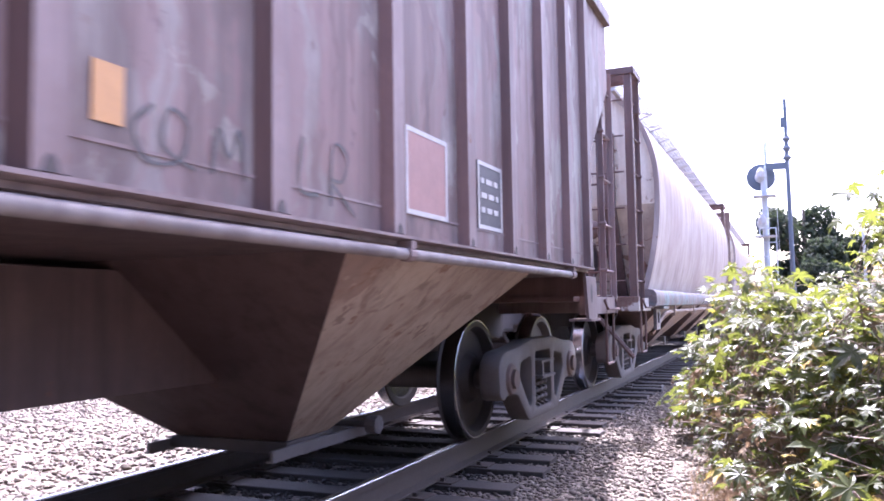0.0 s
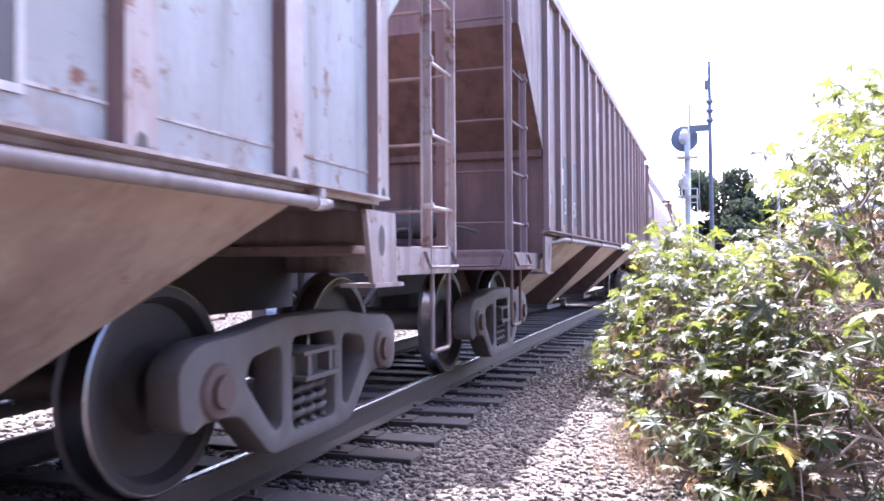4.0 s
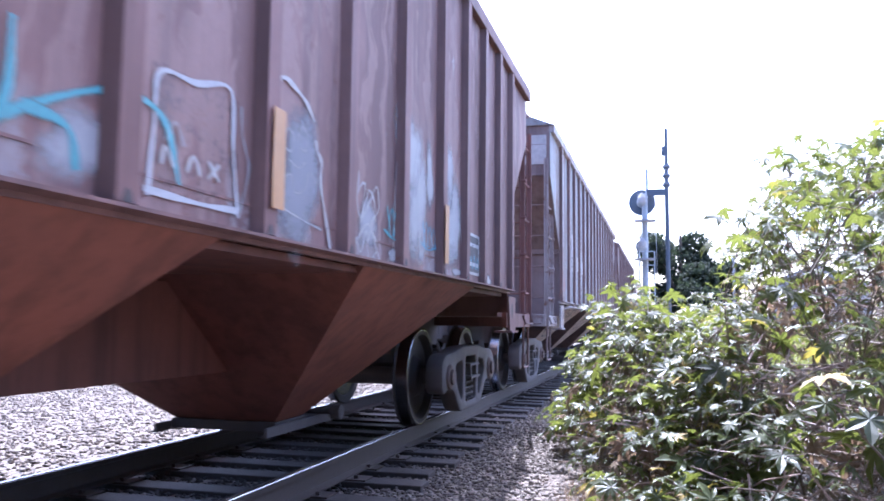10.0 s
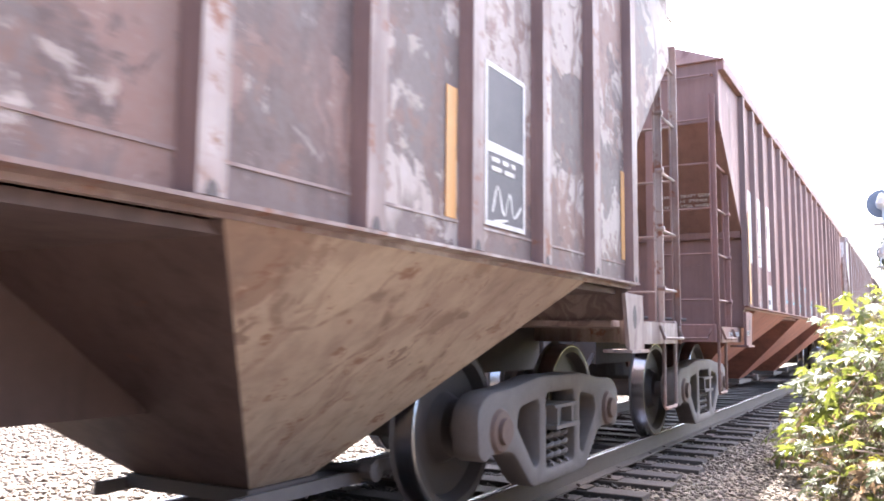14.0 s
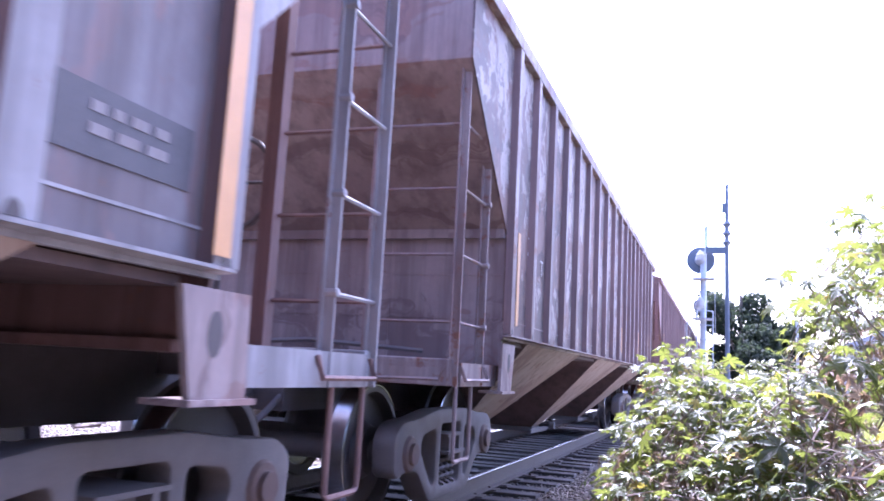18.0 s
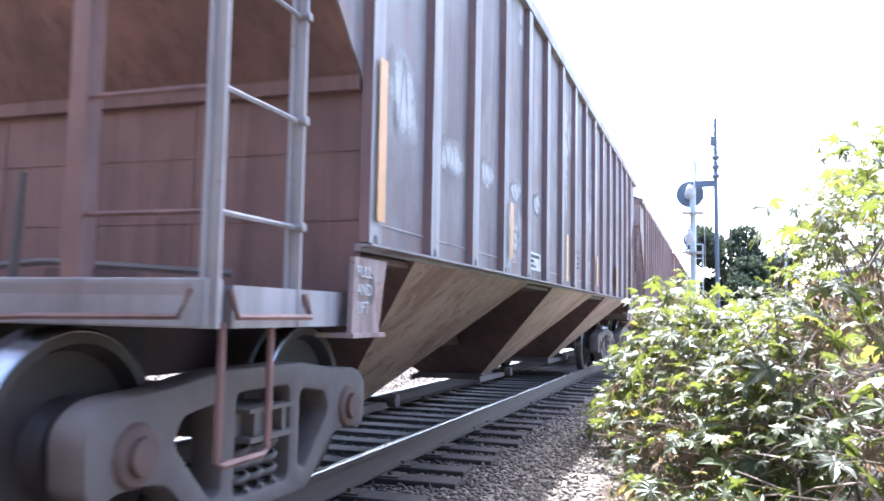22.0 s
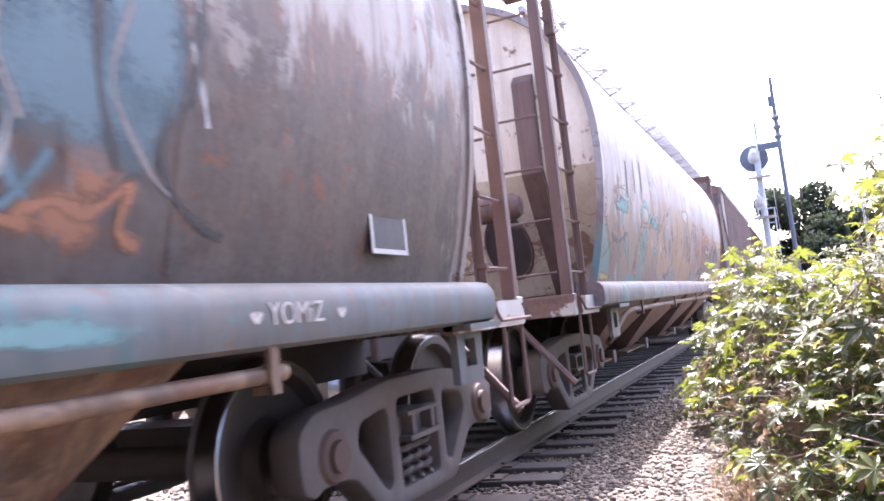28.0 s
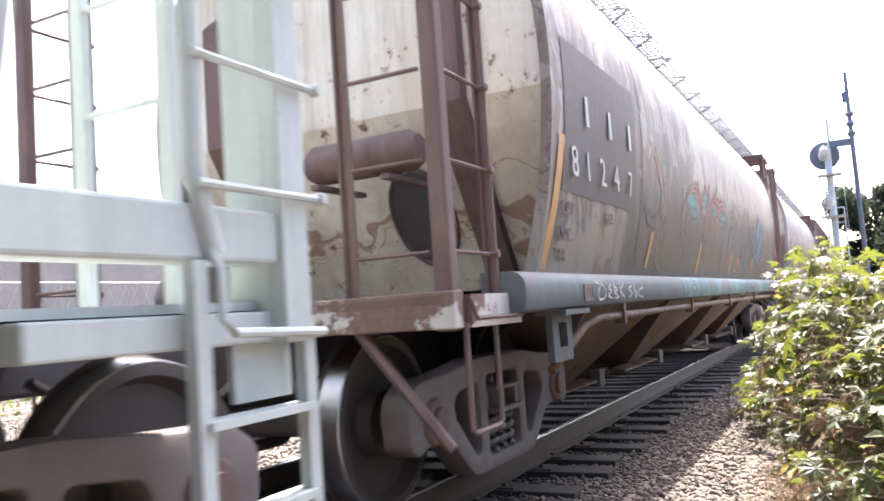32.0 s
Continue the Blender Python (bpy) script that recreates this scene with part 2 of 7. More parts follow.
M_PIPE = paint("pipe_grey", (0.22, 0.195, 0.19), (0.13, 0.10, 0.095), seed=36, rust_amt=0.3)
M_PEELED = paint("peeled_white", (0.52, 0.50, 0.47), (0.36, 0.31, 0.27), rust_amt=0.6, stain_amt=0.4, seed=33, patch=(0.15, 0.085, 0.065), patch_at=0.50)
M_GRATE = plain("grating_steel", (0.38, 0.37, 0.37), 0.5, 0.2)


# ---- mesh builder ----
class MB:
    def __init__(self):
        self.v, self.f = [], []

    def add(self, vs, fs):
        o = len(self.v)
        self.v += [tuple(p) for p in vs]
        self.f += [tuple(i + o for i in f) for f in fs]
        return self

    def box(self, x0, x1, y0, y1, z0, z1):
        vs = [(x, y, z) for z in (z0, z1) for y in (y0, y1) for x in (x0, x1)]
        return self.add(vs, [(0, 2, 3, 1), (4, 5, 7, 6), (0, 1, 5, 4), (2, 6, 7, 3), (0, 4, 6, 2), (1, 3, 7, 5)])

    def prism(self, pts, axis, a, b):
        """A polygon of 2D points, extruded along an axis from a to b."""
        n = len(pts)

        def put(p, w):
            return {"x": (w, p[0], p[1]), "y": (p[0], w, p[1]), "z": (p[0], p[1], w)}[axis]
        vs = [put(p, a) for p in pts] + [put(p, b) for p in pts]
        fs = [tuple(range(n))[::-1], tuple(range(n, 2 * n))] + [(i, (i + 1) % n, n + (i + 1) % n, n + i) for i in range(n)]
        return self.add(vs, fs)

    def sheet(self, quad, t):
        """A plate of thickness t on a planar polygon, laid behind its face."""
        q = [Vector(p) for p in quad]
        nn = (q[1] - q[0]).cross(q[2] - q[0]).normalized() * -t
        n = len(q)
        return self.add([*q, *[p + nn for p in q]], [tuple(range(n)), tuple(range(2 * n - 1, n - 1, -1))] + [(i, n + i, n + (i + 1) % n, (i + 1) % n) for i in range(n)])

    def tube(self, pts, r, seg=8, r1=None):
        pts = [Vector(p) for p in pts]
        rings = []
        for i, p in enumerate(pts):
            d = (pts[min(i + 1, len(pts) - 1)] - pts[max(i - 1, 0)]).normalized()
            up = Vector((0, 0, 1)) if abs(d.z) < 0.9 else Vector((1, 0, 0))
            a = d.cross(up).normalized()
            b = d.cross(a)
            rr = r if r1 is None else r + (r1 - r) * i / max(1, len(pts) - 1)
            rings.append([p + (a * math.cos(k * 2 * math.pi / seg) + b * math.sin(k * 2 * math.pi / seg)) * rr for k in range(seg)])
        vs = [v for ring in rings for v in ring]
        fs = [(i * seg + k, i * seg + (k + 1) % seg, (i + 1) * seg + (k + 1) % seg, (i + 1) * seg + k) for i in range(len(pts) - 1) for k in range(seg)]
        fs += [tuple(range(seg))[::-1], tuple(range((len(pts) - 1) * seg, len(pts) * seg))]
        return self.add(vs, fs)

    def lathe(self, prof, seg, axis="x", at=(0, 0, 0)):
        """A profile of (along, radius) turned round an axis."""
        vs, m = [], len(prof)
        for k in range(seg):
            c, s = math.cos(2 * math.pi * k / seg), math.sin(2 * math.pi * k / seg)
            for a, r in prof:
                p = {"x": (a, r * c, r * s), "y": (r * s, a, r * c), "z": (r * c, r * s, a)}[axis]
                vs.append((p[0] + at[0], p[1] + at[1], p[2] + at[2]))
        fs = [(k * m + i, k * m + i + 1, ((k + 1) % seg) * m + i + 1, ((k + 1) % seg) * m + i) for k in range(seg) for i in range(m - 1)]
        if prof[0][1] > 1e-6:
            fs.append(tuple(k * m for k in range(seg)))
        if prof[-1][1] > 1e-6:
            fs.append(tuple(k * m + m - 1 for k in range(seg))[::-1])
        return self.add(vs, fs)

    def mesh(self, name, mat, smooth=False, fix=True):
        me = bpy.data.meshes.new(name)
        me.from_pydata(self.v, [], self.f)
        if fix and len(self.f) < 20000:
            bm = bmesh.new()
            bm.from_mesh(me)
            bmesh.ops.recalc_face_normals(bm, faces=bm.faces)
            bm.to_mesh(me)
            bm.free()
        me.materials.append(mat)
        if smooth:
            me.polygons.foreach_set("use_smooth", [True] * len(me.polygons))
            me.set_sharp_from_angle(angle=radians(38))
        return me


def part(name, mb, mat, parent=None, label="", smooth=False, bevel=0.0, at=None):
    me = mb if isinstance(mb, bpy.types.Mesh) else mb.mesh(name, mat, smooth)
    ob = new(name, me)
    if parent:
        ob.parent = parent
    if at:
        ob.location = at
    if bevel:
        b = ob.modifiers.new("bevel", "BEVEL")
        b.width, b.segments, b.limit_method, b.angle_limit = bevel, 2, "ANGLE", radians(40)
    if label:
        ob["label"] = label
    return ob


def empty(name, at=(0, 0, 0)):
    e = new(name)
    e.empty_display_size = 0.3
    e.location = at
    return e


def lettering(text, size, mat, parent, y, z, x, name="lettering"):
    """Letters on a car's side, facing +x, that start at y and stand on z."""
    cu = bpy.data.curves.new(name, "FONT")
    cu.body, cu.size, cu.extrude = text, size, 0.0015
    tmp = bpy.data.objects.new(name, cu)
    me = bpy.data.meshes.new_from_object(tmp)
    bpy.data.objects.remove(tmp)
    me.materials.clear()
    me.materials.append(mat)
    ob = new(name, me)
    ob.parent = parent
    ob.matrix_basis = Matrix(((0, 0, 1, x), (1, 0, 0, y), (0, 1, 0, z), (0, 0, 0, 1)))
    return ob


def ribbon(paths, width, x, mat, parent, name="graffiti_stroke", label="", surf=None):
    """Spray strokes: flat bands along (y, z) paths on a side at x; surf gives x from z on a curved side."""
    ob = None
    for pts in paths:
        mb = MB()
        pts = [Vector(p) for p in pts]
        fine = []
        for i in range(len(pts) - 1):
            p0, p1, p2, p3 = pts[max(i - 1, 0)], pts[i], pts[i + 1], pts[min(i + 2, len(pts) - 1)]
            for k in range(5):
                t = k / 5
                fine.append(0.5 * ((2 * p1) + (p2 - p0) * t + (2 * p0 - 5 * p1 + 4 * p2 - p3) * t * t + (3 * p1 - p0 - 3 * p2 + p3) * t ** 3))
        fine.append(pts[-1])
        vs = []
        for i, p in enumerate(fine):
            d = (fine[min(i + 1, len(fine) - 1)] - fine[max(i - 1, 0)])
            d = d.normalized() if d.length > 1e-6 else Vector((1, 0))
            w = width * (0.75 + 0.25 * math.sin(i * 0.9)) * 0.5
            for s in (-w, 0, w):
                q = p + Vector((-d.y, d.x)) * s
                vs.append(((surf(q.y) if surf else x), q.x, q.y))
        o = len(fine)
        mb.add(vs, [(3 * i + k, 3 * i + k + 1, 3 * i + k + 4, 3 * i + k + 3) for i in range(o - 1) for k in (0, 1)])
        me = mb.mesh(name, mat, fix=False)
        at = me.attributes.new("cover", "FLOAT", "POINT")
        at.data.foreach_set("value", [(0.25, 1.1, 0.25)[i % 3] for i in range(len(me.vertices))])
        ob = part(name, me, mat, parent, label)
    return ob


def blob(car, cy, cz, ry, rz, mat, seed, surf, name="graffiti_patch", lean=0.0, low=1.19):
    """A ragged patch of spray paint laid on a side; surf gives x from z; its cover thins out to the rim."""
    rng = random.Random(seed)
    n, rings = 20, 5
    ph = [rng.uniform(0, 6.28) for _ in range(4)]
    rad = [1 + 0.16 * math.sin(2 * math.pi * k / n * 2 + ph[0]) + 0.12 * math.sin(2 * math.pi * k / n * 3 + ph[1]) + 0.07 * math.sin(2 * math.pi * k / n * 5 + ph[2]) for k in range(n)]
    vs, cover = [(surf(cz), cy, cz)], [1.0]
    for j in range(1, rings + 1):
        for k in range(n):
            a = 2 * math.pi * k / n
            r = rad[k] * j / rings
            z = min(4.1, max(low, cz + rz * r * math.sin(a)))
            vs.append((surf(z), cy + ry * r * math.cos(a) + lean * (z - cz), z))
            cover.append(1.0 - (j / rings) ** 2)
    fs = [(0, 1 + k, 1 + (k + 1) % n) for k in range(n)]
    for j in range(rings - 1):
        o, p = 1 + j * n, 1 + (j + 1) * n
        fs += [(o + k, p + k, p + (k + 1) % n, o + (k + 1) % n) for k in range(n)]
    me = MB().add(vs, fs).mesh(name, mat, fix=False)
    at = me.attributes.new("cover", "FLOAT", "POINT")
    at.data.foreach_set("value", cover)
    return part(name, me, mat, car)


def scrawl(car, seed, n, ys, zs, mats, widths, lengths, surf, lean=0.5):
    """Layers of loose, faded spray strokes over a stretch of a curved side."""
    rng = random.Random(seed)
    for i in range(n):
        y, z = rng.uniform(*ys), rng.uniform(*zs)
        a = math.pi / 2 + rng.gauss(0, lean) + (math.pi if rng.random() < 0.5 else 0)
        bend, ln, pts = rng.gauss(0, 0.9), rng.uniform(*lengths), [(y, z)]
        for _ in range(3):
            y, z = y + math.cos(a) * ln / 3, z + math.sin(a) * ln / 3
            pts.append((y, z))
            a += bend / 3
        if min(q[1] for q in pts) < 1.22 or max(q[1] for q in pts) > 2.5:
            continue
        ribbon([pts], rng.uniform(*widths), 0, rng.choice(mats), car, surf=lambda q, k=i: surf(q) + 0.0022 + 0.00001 * k)


def rect(car, y0, y1, z0, z1, mat, name, x=1.5575, t=0.003):
    return part(name, MB().box(x, x + t, min(y0, y1), max(y0, y1), z0, z1), mat, car)


def framed(car, y0, y1, z0, z1, m_in, m_frame, x=1.5575, name="placard"):
    """A stencilled panel with a painted border."""
    o = rect(car, y0, y1, z0, z1, m_in, name, x)
    b, mb = 0.022, MB()
    for a in ((y0, y1, z0, z0 + b), (y0, y1, z1 - b, z1), (y0, y0 + b, z0 + b, z1 - b), (y1 - b, y1, z0 + b, z1 - b)):
        mb.box(x + 0.003, x + 0.005, *a)
    part("border", mb, m_frame, o)
    return o


def lines(car, y0, y1, zs, mat, x=1.5575, seed=0, h=0.03, name="stencil_line"):
    """Rows of small stencilled writing as short bars."""
    rng = random.Random(seed)
    for z in zs:
        y = y0
        while y < y1 - 0.03:
            w = rng.uniform(0.04, 0.11)
            rect(car, y, min(y1, y + w), z, z + h, mat, name, x)
            y += w + 0.03


# ---- train motion ----
SPEED = [(0, 3.55), (1.25, 3.56), (7.25, 3.68), (10.5, 3.5), (13.75, 3.30), (18, 3.35), (23, 3.44), (28, 3.4), (32, 3.4)]
_t = np.linspace(0, 32, 3201)
_v = np.interp(_t, [a for a, _ in SPEED], [b for _, b in SPEED])
_s = np.concatenate([[0], np.cumsum((_v[1:] + _v[:-1]) / 2 * 0.01)])


def run(t):
    return float(np.interp(t, _t, _s))


# ---- ground and track ----
def mat_ground():
    m, n, l, p = nodes_of("ballast_ground")
    v = coords(n, l)
    vo = n.new("ShaderNodeTexVoronoi")
    vo.inputs["Scale"].default_value = 22
    l.new(v, vo.inputs["Vector"])
    big = noise_tex(n, l, v, 0.5, 5)
    sep = n.new("ShaderNodeSeparateColor")
    l.new(vo.outputs["Color"], sep.inputs[0])
    c = mixc(n, l, sep.outputs[0], (0.08, 0.062, 0.05), (0.22, 0.18, 0.145))
    c = mixc(n, l, mul(n, l, ramp(n, l, big, 0.4, 0.7), 0.4), c, (0.17, 0.13, 0.10))
    c = mixc(n, l, ramp(n, l, vo.outputs["Distance"], 0.5, 0.8), c, (0.05, 0.042, 0.036))
    l.new(c, p.inputs["Base Color"])
    p.inputs["Roughness"].default_value = 0.9
    bump(n, l, p, vo.outputs["Distance"], 1.0, -0.03)
    return m


def ground_z(x, y):
    z = -0.22 + 0.03 * math.sin(0.7 * x + 0.4 * y) * math.sin(0.31 * y - 0.5 * x) if abs(x) > 2.2 else -0.225
    if x > 4.5 and y > 11:
        z += min(2.2, 0.16 * (x - 4.5) * min(1, (y - 11) / 12))
    if x < -9:
        z += min(0.5, 0.1 * (-9 - x))
    return z


def make_ground():
    xs = [-400, -150, -60, -30] + [-20 + i for i in range(41)] + [30, 60, 150, 400]
    ys = [-300, -100, -40, -20] + [-10 + 1.5 * i for i in range(50)] + [90, 140, 250, 600, 1500]
    mb = MB()
    mb.add([(x, y, ground_z(x, y)) for y in ys for x in xs], [(j * len(xs) + i, j * len(xs) + i + 1, (j + 1) * len(xs) + i + 1, (j + 1) * len(xs) + i) for j in range(len(ys) - 1) for i in range(len(xs) - 1)])
    g = part("ground", mb, mat_ground(), smooth=True)
    tagged(g, "stony ballast ground beside the railway track", "ground", kind="structure")


M_STONE, _n, _l, _p = nodes_of("ballast_stone")
_ge = _n.new("ShaderNodeNewGeometry")
_c = mixc(_n, _l, _ge.outputs["Random Per Island"], (0.07, 0.056, 0.045), (0.225, 0.19, 0.155))
_v2 = coords(_n, _l)
_c = mixc(_n, _l, mul(_n, _l, noise_tex(_n, _l, _v2, 60, 4), 0.5), _c, (0.11, 0.082, 0.066))
_l.new(_c, _p.inputs["Base Color"])
_p.inputs["Roughness"].default_value = 0.85


def stones(name, spots, label, mat=None):
    """Loose broken stones: one flattened, irregular octahedron-like lump for each (x, y, z, size)."""
    rng = np.random.default_rng(5)
    n = len(spots)
    base = np.array([(1, 0, 0), (0.5, 0.87, 0.1), (-0.5, 0.87, -0.1), (-1, 0, 0.1), (-0.5, -0.87, 0), (0.5, -0.87, -0.1), (0.25, 0.1, 0.75), (-0.3, -0.1, 0.7), (0, 0, -0.6)])
    tris = np.array([(0, 1, 6), (1, 2, 6), (2, 7, 6), (2, 3, 7), (3, 4, 7), (4, 5, 7), (5, 6, 7), (5, 0, 6), (1, 0, 8), (2, 1, 8), (3, 2, 8), (4, 3, 8), (5, 4, 8), (0, 5, 8)])
    v = base[None] * rng.uniform(0.6, 1.3, (n, 9, 1)) + rng.normal(0, 0.13, (n, 9, 3))
    a, b = rng.uniform(0, 6.28, n), rng.normal(0, 0.6, n)
    ca, sa, cb, sb = np.cos(a), np.sin(a), np.cos(b), np.sin(b)
    y2 = v[:, :, 1] * cb[:, None] - v[:, :, 2] * sb[:, None]
    z2 = v[:, :, 1] * sb[:, None] + v[:, :, 2] * cb[:, None]
    x2 = v[:, :, 0] * rng.uniform(1.0, 1.9, (n, 1))
    w = np.stack([x2 * ca[:, None] - y2 * sa[:, None], x2 * sa[:, None] + y2 * ca[:, None], z2], 2)
    w = w * spots[:, None, 3:4] + spots[:, None, :3]
    me = bpy.data.meshes.new(name)
    f = (tris[None] + (np.arange(n) * 9)[:, None, None]).reshape(-1, 3)
    me.vertices.add(n * 9)
    me.vertices.foreach_set("co", w.reshape(-1))
    me.loops.add(len(f) * 3)
    me.loops.foreach_set("vertex_index", f.reshape(-1))
    me.polygons.add(len(f))
    me.polygons.foreach_set("loop_start", np.arange(len(f)) * 3)
    me.polygons.foreach_set("loop_total", np.full(len(f), 3))
    me.update()
    me.materials.append(mat or M_STONE)
    return tagged(new(name, me), label, "gravel", kind="stuff")


def make_gravel():
    rng = np.random.default_rng(11)

    def field(n, x0, x1, y0, y1, s0, s1, far=0.0):
        y = y0 + (y1 - y0) * rng.random(n) ** (1 + far)
        x = rng.uniform(x0, x1, n)
        s = rng.uniform(s0, s1, n)
        z = np.array([ground_z(a, b) for a, b in zip(x, y)]) + s * rng.uniform(-0.1, 0.5, n)
        return np.stack([x, y, z, s], 1)
    stones("ballast_far_side", field(52000, -9, -0.85, -1, 26, 0.011, 0.028, 0.8), "sunlit grey-brown ballast stones beyond the rails")
    stones("ballast_near_side", field(30000, 1.0, 3.6, 1.0, 14, 0.009, 0.023, 0.6), "dusty ballast stones beside the ties")
    # stones between the rails: the train's shade is put into a darker colour
    under_shade = plain("shaded_stone", (0.05, 0.042, 0.038), 0.8, 0, 0.5, 20)
    stones("ballast_between_rails", field(16000, -0.8, 1.0, 0.5, 16, 0.010, 0.024, 0.5), "ballast stones between the rails, darkened for the shade under the train", under_shade)


def make_track():
    prof = [(-0.07, -0.172), (0.07, -0.172), (0.07, -0.16), (0.012, -0.145), (0.009, -0.045), (0.036, -0.034), (0.037, -0.004), (-0.037, -0.004), (-0.036, -0.034), (-0.009, -0.045), (-0.012, -0.145), (-0.07, -0.16)]
    for sx in (-0.754, 0.754):
        mb = MB().prism([(x + sx, z) for x, z in prof], "y", -40, 320)
        r = tagged(part("rail", mb, M_RAIL), "rusty steel rail on wooden ties", "rail", "rails")
        top = MB().prism([(sx - 0.020, -0.004), (sx + 0.020, -0.004), (sx + 0.017, 0.0), (sx - 0.017, 0.0)], "y", -40, 320)
        part("rail_head", top, M_RAILTOP, r, "polished running surface")
    rng = random.Random(4)
    tie = None
    for i in range(120):
        y = -4 + i * 0.5 + rng.uniform(-0.04, 0.04)
        m = pose(rng.uniform(-0.05, 0.05), y, rng.uniform(-0.012, 0.0), 0, 0, rng.uniform(-1.5, 1.5))
        if tie is None:
            tie = part("tie", MB().box(-1.35, 1.35, -0.11, 0.11, -0.36, -0.178), M_TIE, bevel=0.008)
            tagged(tie, "weathered wooden railway tie bedded in ballast", "railway tie", "ties under the rails")
            for sx in (-0.754, 0.754):
                pl = part("tie_plate", MB().box(sx - 0.17, sx + 0.17, -0.09, 0.09, -0.178, -0.166), M_RAIL, tie)
                for k in (-1, 1):
                    part("spike", MB().box(sx + k * 0.085 - 0.014, sx + k * 0.085 + 0.014, -0.05, -0.02, -0.17, -0.142), M_RAIL, pl)
            tie.matrix_basis = m
        else:
            copy_thing(tie, m)


# ---- railcars ----
WHEEL_R = 0.457


def wheel_mesh():
    prof = [(-0.09, 0.10), (-0.09, 0.16), (-0.03, 0.2), (-0.02, 0.36), (-0.065, 0.395), (-0.072, 0.47), (-0.06, 0.482), (-0.045, 0.462), (0.065, 0.455), (0.07, 0.44), (0.07, 0.40), (0.0, 0.37), (-0.005, 0.2), (0.06, 0.16), (0.07, 0.10)]
    return MB().lathe(prof, 40).mesh("wheel", M_WHEEL, True)


def rounded(pts, r, seg=4):
    """A polygon with its corners rounded to radius r."""
    out, n = [], len(pts)
    for i in range(n):
        p, a, c = Vector(pts[i]), Vector(pts[i - 1]), Vector(pts[(i + 1) % n])
        k = min(r, (a - p).length * 0.45, (c - p).length * 0.45)
        p0, p1 = p + (a - p).normalized() * k, p + (c - p).normalized() * k
        for s in range(seg + 1):
            t = s / seg
            out.append(tuple(p0 * (1 - t) ** 2 + p * 2 * t * (1 - t) + p1 * t * t))
    return out


def plate_with_holes(outer, holes, x0, x1, name, mat, bev=0.0):
    """A plate in the yz plane with openings that go through it."""
    bm = bmesh.new()
    edges = []
    for loop in (outer, *holes):
        vs = [bm.verts.new((x0, y, z)) for y, z in loop]
        edges += [bm.edges.new((vs[i], vs[(i + 1) % len(vs)])) for i in range(len(vs))]
    bmesh.ops.triangle_fill(bm, use_beauty=True, edges=edges)
    got = bmesh.ops.extrude_face_region(bm, geom=list(bm.faces))
    bmesh.ops.translate(bm, vec=(x1 - x0, 0, 0), verts=[v for v in got["geom"] if isinstance(v, bmesh.types.BMVert)])
    bmesh.ops.recalc_face_normals(bm, faces=bm.faces)
    if bev:
        rim = [e for e in bm.edges if len(e.link_faces) == 2 and e.calc_face_angle(0) > 1.2 and abs(e.verts[0].co.x - e.verts[1].co.x) < 1e-6]
        bmesh.ops.bevel(bm, geom=rim, offset=bev, segments=2, affect="EDGES", profile=0.5)
    me = bpy.data.meshes.new(name)
    bm.to_mesh(me)
    bm.free()
    me.materials.append(mat)
    me.polygons.foreach_set("use_smooth", [True] * len(me.polygons))
    me.set_sharp_from_angle(angle=radians(35))
    return me


def side_frame_mesh():
    outer = [(-1.13, 0.34), (-1.15, 0.58), (-1.02, 0.67), (-0.72, 0.685), (-0.34, 0.735), (0.34, 0.735), (0.72, 0.685), (1.02, 0.67), (1.15, 0.58), (1.13, 0.34), (1.04, 0.30), (0.98, 0.33), (0.80, 0.33), (0.70, 0.31), (0.44, 0.08), (-0.44, 0.08), (-0.70, 0.31), (-0.80, 0.33), (-0.98, 0.33), (-1.04, 0.30)]
    tri = [(0.34, 0.60), (0.62, 0.56), (0.66, 0.46), (0.40, 0.19), (0.34, 0.22)]
    holes = [rounded(tri, 0.06), rounded([(-y, z) for y, z in tri][::-1], 0.06), rounded([(-0.235, 0.165), (-0.235, 0.625), (0.235, 0.625), (0.235, 0.165)], 0.05)]
    return plate_with_holes(rounded(outer, 0.07), holes, 0.93, 1.10, "side_frame", M_FRAME, 0.022)


def spring_mesh():
    mb = MB()
    for y in (0.0,):
        pts = [(0.048 * math.cos(a), y + 0.048 * math.sin(a), 0.17 + 0.25 * a / (2 * math.pi * 4)) for a in [k * 2 * math.pi / 9 for k in range(37)]]
        mb.tube(pts, 0.016, 6)
    return mb.mesh("spring", M_FRAME, True)


BOGIE = {"wheel": wheel_mesh(), "side_frame": side_frame_mesh(), "spring": spring_mesh()}
BOGIE["axle"] = MB().lathe([(-1.0, 0.075), (-0.72, 0.08), (-0.6, 0.085), (0.6, 0.085), (0.72, 0.08), (1.0, 0.075)], 14).mesh("axle", M_FRAME, True)
BOGIE["bearing"] = MB().lathe([(-0.1, 0.0), (-0.1, 0.12), (0.06, 0.125), (0.08, 0.11), (0.085, 0.075), (0.11, 0.07), (0.112, 0.0)], 18).mesh("bearing_cap", M_RUSTBROWN, True)
BOGIE["bolster"] = MB().box(-1.06, 1.06, -0.2, 0.2, 0.41, 0.545).mesh("bolster", M_FRAME)
BOGIE["bolster_shelf"] = MB().box(1.0601, 1.15, -0.2, 0.2, 0.40, 0.425).mesh("bolster_shelf", M_FRAME)
BOGIE["bolster_lip"] = MB().box(1.0601, 1.14, -0.2, 0.2, 0.53, 0.55).mesh("bolster_lip", M_FRAME)
